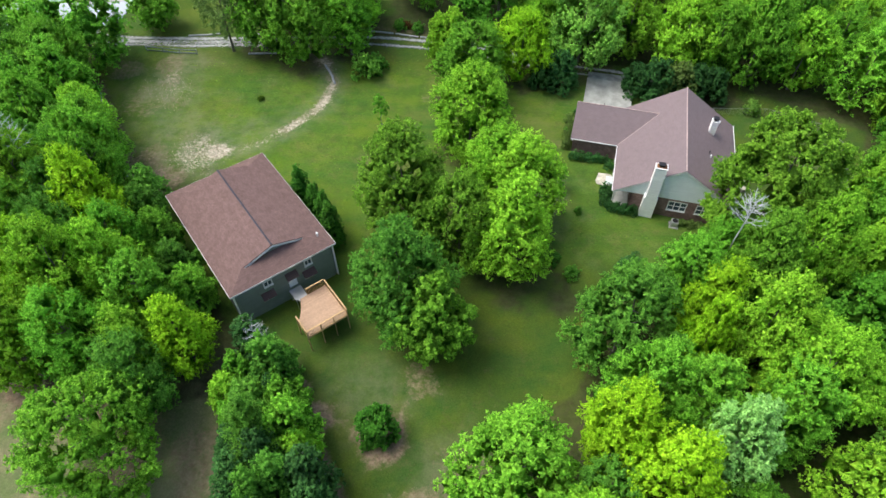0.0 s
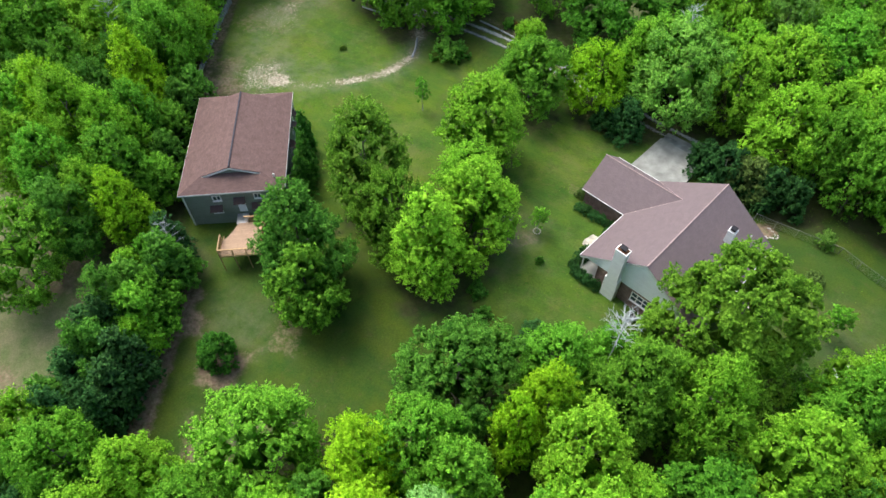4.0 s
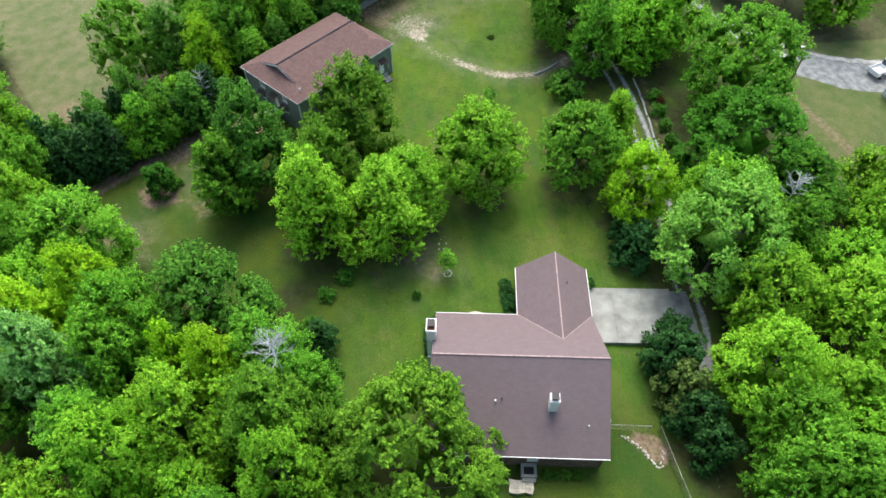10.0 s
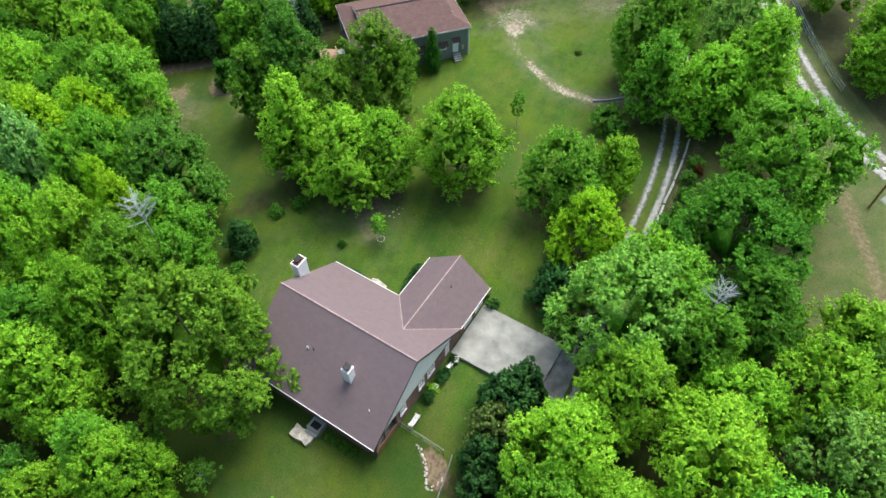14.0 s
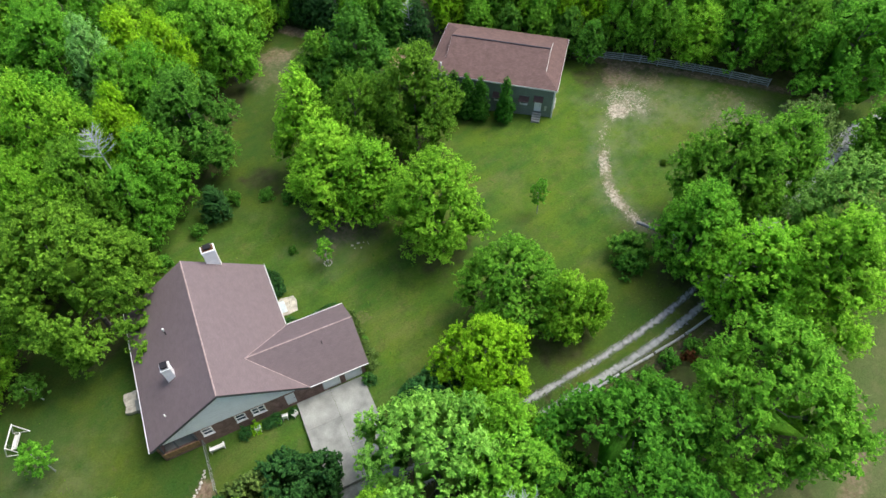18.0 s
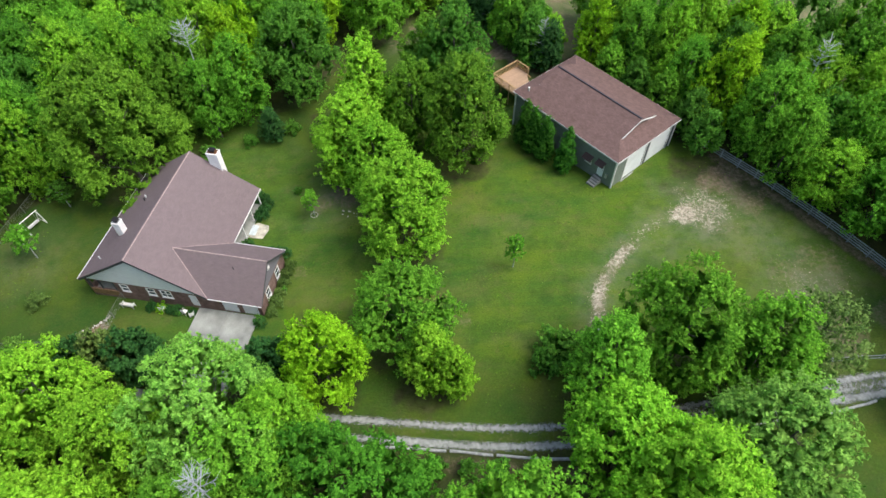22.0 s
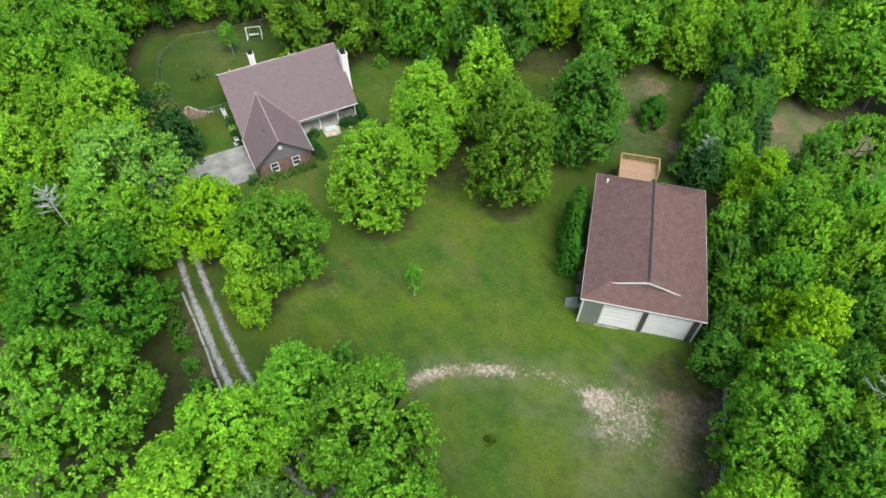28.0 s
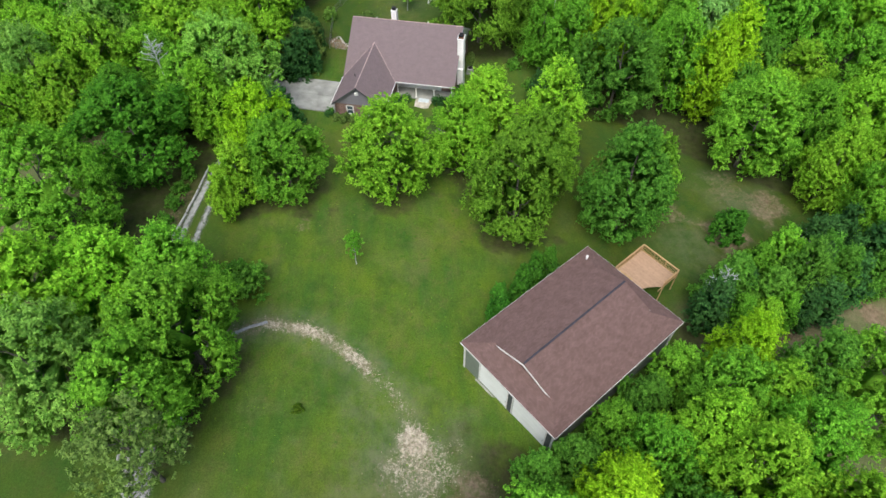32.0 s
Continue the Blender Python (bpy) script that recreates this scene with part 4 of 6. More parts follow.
for x in (0.45, 2.9, 5.4, 7.95):
    bm = box(x - 0.07, x + 0.07, 6.75, 6.89, -0.2, EZ - 0.13, 0.01)
    add_box(bm, x - 0.11, x + 0.11, 6.71, 6.93, -0.2, -0.05)
    add_box(bm, x - 0.11, x + 0.11, 6.71, 6.93, EZ - 0.28, EZ - 0.13)
    part("porch_post", bm, M["white_trim"], house, "white porch post")
# screened corner porch
# added black boxes give the opening its interior shade by colour
part("porch_shade", box(11.9, 12.0, SOUTH + 0.3, -3.3, -0.15, EZ - 0.2), M["interior_shade"], house)
part("porch_shade", box(12.0, RX - IN - 0.3, -3.4, -3.3, -0.15, EZ - 0.2), M["interior_shade"], house)
part("porch_rail", box(RX - IN - 0.02, RX - IN + 0.06, SOUTH + 0.1, -3.5, -0.45, 0.42, 0.01), M["old_wood"], house, "weathered brown wooden half wall of the screened porch")
for y in (SOUTH + 0.28, -5.2, -3.55):
    part("porch_post", box(RX - IN - 0.12, RX - IN, y - 0.05, y + 0.05, 0.45, 2.05), M["dark_trim"], house)

# chimneys
bm = bmesh.new()
add_box(bm, -0.58, IN - 0.05, 1.95, 3.50, GZ, 2.6)
add_box(bm, -0.58, IN - 0.05, 2.10, 3.35, 2.6, 7.25)
add_box(bm, -0.64, IN + 0.01, 2.04, 3.41, 7.14, 7.27, 0.02)
ch = part("chimney", bm, M["chimney_siding"], house, "tall pale siding chimney on the gable end")
part("chimney_cap", box(-0.52, IN - 0.12, 2.17, 3.28, 7.27, 7.33, 0.01), M["rust_metal"], ch, "rust-stained metal chimney top")
bm = box(-0.38, 0.06, 2.47, 2.98, 7.33, 7.58, 0.03)
add_box(bm, -0.46, 0.14, 2.37, 3.13, 7.58, 7.63)
part("flue_cap", bm, M["dark_metal"], ch, "black metal flue cap")
bm = bmesh.new()
add_box(bm, 10.15, 10.9, -3.90, -3.15, 4.0, 6.45)
add_box(bm, 10.10, 10.95, -3.95, -3.10, 6.33, 6.46, 0.02)
ch = part("chimney", bm, M["chimney_siding"], house, "short white siding chimney on the roof slope")
part("chimney_cap", box(10.18, 10.87, -3.87, -3.18, 6.46, 6.50, 0.01), M["grey_metal"], ch)
bm = box(10.28, 10.77, -3.77, -3.28, 6.50, 6.76, 0.03)
add_box(bm, 10.22, 10.83, -3.83, -3.22, 6.76, 6.81)
part("flue_cap", bm, M["dark_metal"], ch, "black metal flue cap")
for x, y, r, mat in ((5.6, -3.3, 0.09, "white_trim"), (6.15, -3.15, 0.06, "dark_metal"), (13.6, -4.9, 0.06, "white_trim"), (12.9, 9.6, 0.05, "dark_metal")):
    zr = RZ - (RZ - EZ) * abs(y) / EY if y < 7 else WRZ - (WRZ - WEZ) * abs(x - WRX) / (WX1 - WRX)
    part("vent_pipe", tube((x, y, zr - 0.15), (x, y, zr + 0.38), r, r, 10), M[mat], house)


# ---- barn-like workshop ----
barn = empty("workshop", BARN, "large grey-green sided workshop with a brown shingle roof and white doors", "outbuilding")
BL, BW, BE, BR, BM = 16.87, 11.57, 5.91, 7.86, 5.785
HX, HY, HZ = 2.2, 2.6, 5.91 + (7.86 - 5.91) * 2.6 / 5.785
BL2 = BL - HX
part("roof", roof_plane([(0, 0, BE), (BL, 0, BE), (BL2, -HY, HZ), (BL2 + 0.28, -HY, HZ), (BL2 + 0.28, -BM, BR), (HX - 0.28, -BM, BR), (HX - 0.28, -HY, HZ), (HX, -HY, HZ)]), M["shingle_barn"], barn, "red-brown asphalt shingle roof slope")
part("roof", roof_plane([(0, -BW, BE), (BL, -BW, BE), (BL2, -BW + HY, HZ), (BL2 + 0.28, -BW + HY, HZ), (BL2 + 0.28, -BM, BR), (HX - 0.28, -BM, BR), (HX - 0.28, -BW + HY, HZ), (HX, -BW + HY, HZ)]), M["shingle_barn"], barn, "red-brown asphalt shingle roof slope")
for x, hx in ((0, HX), (BL, BL2)):
    part("hip_roof", roof_plane([(x, 0, BE), (x, -BW, BE), (hx, -BW + HY, HZ), (hx, -HY, HZ)]), M["shingle_barn"], barn, "red-brown shingle hip below the gablet")
for hx, o in ((HX, 1), (BL2, -1)):
    bm = bmesh.new()
    a = [bm.verts.new((hx, -HY - 0.1, HZ - 0.02)), bm.verts.new((hx, -BW + HY + 0.1, HZ - 0.02)), bm.verts.new((hx, -BM, BR - 0.1))]
    b = [bm.verts.new(v.co + Vector((o * 0.12, 0, 0))) for v in a]
    bm.faces.new(a), bm.faces.new(b[::-1])
    for i in range(3):
        j = (i + 1) % 3
        bm.faces.new((a[j], a[i], b[i], b[j]))
    bmesh.ops.recalc_face_normals(bm, faces=bm.faces)
    part("gablet", bm, M["siding_barn"], barn)
    for y in (-HY, -BW + HY):
        part("rake_board", edge_bar((hx - o * 0.30, -BM, BR - 0.115), (hx - o * 0.30, y, HZ - 0.115), 0.05, 0.2), M["white_trim"], barn, "white bargeboard of the gablet")
part("ridge_cap", edge_bar((HX - 0.25, -BM, BR + 0.09), (BL2 + 0.25, -BM, BR + 0.09), 0.17, 0.10), M["ridge_barn"], barn, "dark metal ridge vent")
for a, b in (((0, 0), (BL, 0)), ((BL, 0), (BL, -BW)), ((BL, -BW), (0, -BW)), ((0, -BW), (0, 0))):
    part("fascia", edge_bar((*a, BE - 0.02), (*b, BE - 0.02), 0.06, 0.18), M["white_trim"], barn)
part("ceiling", box(0.4, BL - 0.4, -BW + 0.4, -0.4, BE - 0.16, BE - 0.1), M["siding_barn"], barn)
BI = 0.32
Z0 = -0.6
FZ = 1.62
front = [(BI, -BI), (BI, -BW + BI)]
part("wall", add_wall(bmesh.new(), *front, Z0, BE - 0.12, 0.2, [(2.05, 5.55, FZ, FZ + 3.45), (6.3, 10.15, FZ, FZ + 3.45)]), M["siding_barn"], barn, "grey-green lap siding wall")
side = [(BL - BI, -BI), (BI, -BI)]
SL = BL - 2 * BI
part("wall", add_wall(bmesh.new(), *side, Z0, BE - 0.12, 0.2, [(SL - 2.35, SL - 1.45, FZ + 0.45, FZ + 2.5), (SL - 4.2, SL - 3.3, FZ + 1.3, FZ + 2.15), (SL - 7.6, SL - 6.7, FZ + 1.3, FZ + 2.15)]), M["siding_barn"], barn, "grey-green lap siding wall")
part("wall", add_wall(bmesh.new(), (BI, -BW + BI), (BL - BI, -BW + BI), Z0, BE - 0.12, 0.2), M["siding_barn"], barn, "grey-green lap siding wall")
back = [(BL - BI, -BW + BI), (BL - BI, -BI)]
WB = BW - 2 * BI
part("wall", add_wall(bmesh.new(), *back, Z0, BE - 0.12, 0.2, [(WB - 3.3, WB - 2.5, 4.4, 5.2), (3.1, 4.0, 4.4, 5.2), (WB - 5.4, WB - 4.5, 2.35, 4.35), (2.7, 3.7, 2.5, 3.3), (WB - 3.6, WB - 2.6, 2.6, 3.4)]), M["siding_barn"], barn, "grey-green lap siding wall")
part("floor_slab", box(BI + 0.2, BL - BI - 0.2, -BW + BI + 0.2, -BI - 0.2, Z0, FZ - 0.02), M["concrete"], barn)
ff = frame_at(*front)
part("door_sill", box(0.12, BI - 0.03, -BW + 1.0, -2.0, Z0, FZ - 0.06, 0.02), M["concrete"], barn, "narrow concrete sill before the garage doors")
for s0, s1 in ((2.05, 5.55), (6.3, 10.15)):
    panel_door(barn, ff, s0, s1, FZ, FZ + 3.45, M["white_door"], "garage_door", 5, 1, "white sectional garage door")
    for s in (s0 - 0.12, s1):
        g = box(s, s + 0.12, -0.03, 0.1, FZ, FZ + 3.5)
        bmesh.ops.transform(g, matrix=ff, verts=g.verts)
        part("door_trim", g, M["white_trim"], barn)
for s0, s1 in ((5.67, 6.18), (10.27, WB - 0.14)):
    g = box(s0 + 0.02, s1 - 0.02, -0.025, 0.05, FZ, BE - 0.2)
    bmesh.ops.transform(g, matrix=ff, verts=g.verts)
    part("pier", g, M["dark_trim"], barn, "dark grey panel between the doors")
for x, y in ((BI, -BI), (BI, -BW + BI), (BL - BI, -BI), (BL - BI, -BW + BI)):
    part("corner_trim", box(x - 0.09, x + 0.09, y - 0.09, y + 0.09, Z0, BE - 0.12, 0.01), M["white_trim"], barn, "white corner board")
fs = frame_at(*side)
panel_door(barn, fs, SL - 2.35, SL - 1.45, FZ + 0.45, FZ + 2.5, M["white_door"], label="white side door above steps")
window(barn, fs, SL - 4.2, SL - 3.3, FZ + 1.3, FZ + 2.15, (1, 2))
window(barn, fs, SL - 7.6, SL - 6.7, FZ + 1.3, FZ + 2.15, (1, 2))
fb = frame_at(*back)
window(barn, fb, WB - 3.3, WB - 2.5, 4.4, 5.2, (2, 1))
window(barn, fb, 3.1, 4.0, 4.4, 5.2, (2, 1))
window(barn, fb, 2.7, 3.7, 2.5, 3.3, (1, 1))
window(barn, fb, WB - 3.6, WB - 2.6, 2.6, 3.4, (1, 1))
panel_door(barn, fb, WB - 5.4, WB - 4.5, 2.35, 4.35, M["white_door"], label="white back door with an awning")


def awning(parent, m, s0, s1, z, deep=0.7, drop=0.45):
    bm = bmesh.new()
    n = 6
    for i in range(n):
        a, b = s0 + (s1 - s0) * i / n, s0 + (s1 - s0) * (i + 1) / n
        add_slab(bm, [m @ Vector(v) for v in ((a, 0, z + 0.02 * (i % 2)), (a, -deep, z - drop + 0.02 * (i % 2)), (b, -deep, z - drop + 0.02 * (i % 2)), (b, 0, z + 0.02 * (i % 2)))], 0.03)
    bmesh.ops.recalc_face_normals(bm, faces=bm.faces)
    aw = part("awning", bm, M["awning"], parent, "small red-brown ribbed awning")
    for s in (s0 + 0.05, s1 - 0.05):
        part("bracket", tube(m @ Vector((s, -0.02, z - drop - 0.15)), m @ Vector((s, -deep + 0.05, z - drop)), 0.02, 0.02, 6), M["dark_metal"], aw)


awning(barn, fs, SL - 2.5, SL - 1.3, FZ + 2.85)
awning(barn, fs, SL - 4.4, SL - 3.1, FZ + 2.55)
awning(barn, fs, SL - 7.8, SL - 6.5, FZ + 2.55)
awning(barn, fb, WB - 5.6, WB - 4.3, 4.75)
awning(barn, fb, 2.5, 3.9, 3.7)
awning(barn, fb, WB - 3.8, WB - 2.4, 3.8)
for k in range(4):
    part("step", box(1.65, 2.75, -0.12 + 0.3 * k, 0.18 + 0.3 * k + 0.04, FZ - 0.35, FZ + 0.43 - 0.16 * k, 0.01), M["concrete"], barn, "pale grey step below the side door")
part("vent_pipe", tube((15.3, -1.15, 6.1), (15.3, -1.15, 6.75), 0.09, 0.09, 10), M["white_trim"], barn, "white plastic roof vent")
part("vent_cap", tube((15.3, -1.15, 6.70), (15.3, -1.15, 6.80), 0.13, 0.11, 10), M["white_trim"], barn)
part("downpipe", tube((BL - BI + 0.1, -BI + 0.02, 0.6), (BL - BI + 0.1, -BI + 0.02, BE - 0.2), 0.05, 0.05, 8), M["white_trim"], barn)
part("meter_box", box(1.05, 1.35, -0.30, -0.08, FZ + 0.9, FZ + 1.5, 0.02), M["grey_metal"], barn)


# ---- trees ----
ICO = None


def ico():
    global ICO
    if ICO is None:
        bm = bmesh.new()
        bmesh.ops.create_icosphere(bm, subdivisions=1, radius=1.0)
        bmesh.ops.delete(bm, geom=bm.verts[:], context="VERTS")
        for p in ((1, 0, 0), (0, 1, 0), (-1, 0, 0), (0, -1, 0), (0, 0, 1), (0, 0, -1)):
            bm.verts.new(p)
        bm.verts.ensure_lookup_table()
        for a in range(4):
            for b in (4, 5):
                bm.faces.new([bm.verts[k] for k in ((a, (a + 1) % 4, b) if b == 4 else ((a + 1) % 4, a, b))])
        bm.verts.index_update()
        bm.verts.ensure_lookup_table()
        ICO = (np.array([v.co[:] for v in bm.verts]), [tuple(v.index for v in f.verts) for f in bm.faces])
        bm.free()
    return ICO


def unit(a):
    return a / (np.linalg.norm(a, axis=-1, keepdims=True) + 1e-9)


def profile(shape, u):
    """How wide a crown is, of its radius, at a height u from its foot (0) to its top (1)."""
    if shape in ("round", "tall", "spread"):
        belly, point = {"round": (0.42, 1.7), "tall": (0.34, 1.35), "spread": (0.40, 2.1)}[shape]
        top = 1 - (np.clip(u - belly, 0, 1) / (1.03 - belly)) ** point
        low = np.sqrt(np.clip(1 - (np.clip(belly - u, 0, 1) / (belly + 0.06)) ** 2, 0, 1))
        return np.clip(np.minimum(top, low), 0, 1)
    if shape == "dome":
        return np.sqrt(np.clip(1 - ((u - 0.05) / 0.96) ** 2, 0, 1))
    if shape == "cone":
        return np.clip(1.08 - u, 0, 1) ** 0.8 * np.clip(u * 6 + 0.35, 0, 1)
    return np.clip(1.0 - u, 0, 1) ** 0.62 * np.clip(u * 3 + 0.55, 0, 1)


def crown_mesh(name, seed, foot, height, radius, shape, boughs, sprays, leaves, size, mat, core=0.66, lumpy=0.16, lift=0.75):
    """A crown of boughs: each an upswept plume of leaf sprays round a shaded heart, with deep gaps between the plumes."""
    g = np.random.default_rng(seed)
    tall = height - foot
    grid = np.linspace(0.02, 0.985, 200)
    share = np.cumsum(profile(shape, grid) + 0.18)
    k = np.arange(boughs)
    u = np.interp((k + g.uniform(0.1, 0.9, boughs)) / boughs, share / share[-1], grid)
    ang = k * 2.39996 + g.uniform(-0.45, 0.45, boughs)
    lobes = 1 + lumpy * np.sin(ang * 2 + g.uniform(0, 6)) * np.cos(u * 5 + g.uniform(0, 6)) + lumpy * 0.8 * np.sin(ang * 3 + u * 6 + g.uniform(0, 6))
    rim = profile(shape, u)
    wide = 0.60 * math.sqrt(2 * math.pi * radius * tall * 0.75 / boughs) * g.uniform(0.72, 1.25, boughs)
    long = wide * g.uniform(0.95, 1.45, boughs)
    reach = np.maximum(0.0, radius * rim * lobes - wide * 0.62) * g.uniform(0.82, 1.04, boughs)
    flat = np.stack([np.cos(ang), np.sin(ang), np.zeros(boughs)], 1)
    up = np.array([0.0, 0.0, 1.0])
    c = flat * reach[:, None] + up * np.minimum(foot + tall * u, height - long * 0.75)[:, None]
    axis = unit(flat * (0.25 + 0.75 * rim)[:, None] + up * lift + g.normal(0, 0.22, (boughs, 3)))
    verts, faces = [], []
    iv, it = ico()
    base = 0
    if core:
        hearts = [(c[i], wide[i] * core, axis[i], long[i] * core) for i in range(boughs)]
        hearts.append((np.array([0, 0, foot + tall * 0.42]), radius * 0.45, up, tall * 0.26))
        for p, w, d, l in hearts:
            j = unit(iv @ np.linalg.qr(g.normal(0, 1, (3, 3)))[0]) * (1 + g.uniform(-0.2, 0.2, (len(iv), 1)))
            y = (j @ d)[:, None] * d
            verts.append(p + (j - y) * w + y * l)
            faces += [(q + base, r + base, t + base) for q, r, t in it]
            base += len(iv)
    bi = np.repeat(np.arange(boughs), np.maximum(4, sprays * (wide / wide.mean()) ** 2).astype(int))
    v = unit(g.normal(0, 1, (len(bi), 3)) + 0.6 * axis[bi] + 0.55 * up + 0.4 * flat[bi])
    y = np.sum(v * axis[bi], 1, keepdims=True) * axis[bi]
    tip = c[bi] + ((v - y) * wide[bi, None] + y * long[bi, None]) * g.uniform(0.80, 1.08, (len(bi), 1))
    stem = unit(0.8 * v + 0.5 * lift * up + 0.3 * g.normal(0, 1, v.shape))
    li = np.repeat(np.arange(len(bi)), leaves)
    n = len(li)
    along_stem = g.uniform(-0.35, 1.0, n)
    spread = 0.30 * wide[bi][li] * (1 - 0.65 * np.clip(along_stem, 0, 1))
    p = tip[li] + stem[li] * (0.42 * wide[bi][li] * along_stem)[:, None] + unit(g.normal(0, 1, (n, 3))) * (spread * g.uniform(0.2, 1, n))[:, None]
    nn = unit(0.5 * up + 0.3 * stem[li] + 0.4 * v[li] + 0.5 * g.normal(0, 1, (n, 3)))
    t = unit(np.cross(np.cross(nn, stem[li] + 0.6 * g.normal(0, 1, (n, 3))), nn))
    b = np.cross(nn, t)
    s = (size * g.uniform(0.6, 1.35, n))[:, None]
    verts.append(np.stack([p - t * s * 0.45 + b * s * 0.36, p - t * s * 0.45 - b * s * 0.36, p + t * s * 0.65], 1).reshape(-1, 3))
    me = bpy.data.meshes.new(name)
    allv = np.concatenate(verts)
    corners = np.concatenate([np.array(faces, dtype=np.int32).reshape(-1), base + np.arange(n * 3)]).astype(np.int32)
    me.vertices.add(len(allv))
    me.vertices.foreach_set("co", allv.astype(np.float32).ravel())
    me.loops.add(len(corners))
    me.loops.foreach_set("vertex_index", corners)
    me.polygons.add(len(corners) // 3)
    me.polygons.foreach_set("loop_start", np.arange(0, len(corners), 3, dtype=np.int32))
    me.update(calc_edges=True)
    me.validate()
    me.materials.append(mat)
    return me


def trunk_mesh(name, seed, height, radius, crown_foot, crown_r, mat, limbs=6, rings=5):
    r = random.Random(seed)
    bm = bmesh.new()
    pts = [Vector((0, 0, -0.35))]
    for i in range(1, rings + 1):
        k = i / rings
        pts.append(Vector((r.uniform(-0.2, 0.2) * k, r.uniform(-0.2, 0.2) * k, height * 0.82 * k)))
    for i in range(rings):
        a, b = 1 - i / rings * 0.8, 1 - (i + 1) / rings * 0.8
        flare = 1.35 if i == 0 else 1.0
        add_tube(bm, pts[i], pts[i + 1], radius * a * flare, radius * b, 8)
    for k in range(limbs):
        z = crown_foot + (height * 0.75 - crown_foot) * (k / max(1, limbs - 1)) * 0.9
        f = z / (height * 0.82)
        i = min(rings - 1, int(f * rings))
        p = pts[i].lerp(pts[i + 1], min(1, f * rings - i))
        a = k * 2.4 + r.uniform(-0.4, 0.4)
        far = crown_r * r.uniform(0.4, 0.65) * (1 - 0.5 * k / limbs)
        m = p + Vector((math.cos(a) * far * 0.5, math.sin(a) * far * 0.5, far * 0.35))
        q = p + Vector((math.cos(a + 0.2) * far, math.sin(a + 0.2) * far, far * 0.85))
        add_tube(bm, p, m, radius * 0.34, radius * 0.2, 6)
        add_tube(bm, m, q, radius * 0.2, radius * 0.05, 5)
        for s in (-0.7, 0.7):
            add_tube(bm, m, m + Vector((math.cos(a + s) * far * 0.45, math.sin(a + s) * far * 0.45, far * 0.4)), radius * 0.15, radius * 0.04, 5)
    me = bpy.data.meshes.new(name)
    bm.to_mesh(me)
    bm.free()
    me.materials.append(mat)
    return me


# shape, foot, height, radius, boughs, sprays a bough, leaves a spray, leaf size
KINDS = {
    "broad_a": ("round", 0.9, 13.0, 4.5, 66, 18, 12, 0.235),
    "broad_b": ("spread", 0.9, 12.5, 4.8, 66, 18, 12, 0.24),
    "broad_c": ("tall", 0.8, 13.5, 4.1, 64, 18, 12, 0.235),
    "tall_a": ("tall", 1.0, 14.0, 3.4, 54, 18, 12, 0.23),
    "tall_b": ("round", 1.2, 14.0, 3.6, 54, 18, 12, 0.23),
    "small": ("tall", 0.8, 8.0, 2.6, 36, 15, 12, 0.26),
    "oak": ("dome", 2.6, 17.2, 6.6, 150, 20, 14, 0.26),
    "wide": ("spread", 1.0, 13.0, 6.0, 92, 18, 12, 0.25),
    "plain_a": ("round", 4.2, 13.0, 4.4, 44, 17, 10, 0.265),
    "plain_b": ("tall", 4.2, 13.8, 3.9, 42, 17, 10, 0.255),
    "plain_c": ("spread", 4.0, 12.5, 4.6, 44, 17, 10, 0.265),
    "edge_a": ("round", 1.0, 13.0, 4.4, 56, 16, 10, 0.27),
    "edge_b": ("tall", 1.0, 13.8, 3.9, 54, 16, 10, 0.265),
    "edge_c": ("spread", 0.9, 12.5, 4.6, 56, 16, 10, 0.27),
    "juniper": ("cone", 0.4, 8.0, 2.3, 44, 12, 12, 0.23),
    "mound": ("dome", 0.2, 6.2, 2.7, 44, 14, 12, 0.25),
    "round_bush": ("dome", 0.1, 3.9, 1.85, 60, 13, 12, 0.17),
    "shrub": ("dome", 0.0, 1.1, 0.75, 14, 10, 10, 0.12),
    "cypress": ("column", 0.1, 5.4, 1.1, 56, 11, 11, 0.15),
    "sapling": ("tall", 1.7, 4.9, 0.8, 18, 6, 14, 0.19),
    "pine": ("round", 3.0, 11.0, 3.2, 40, 14, 14, 0.24),
}
SOURCES = {}


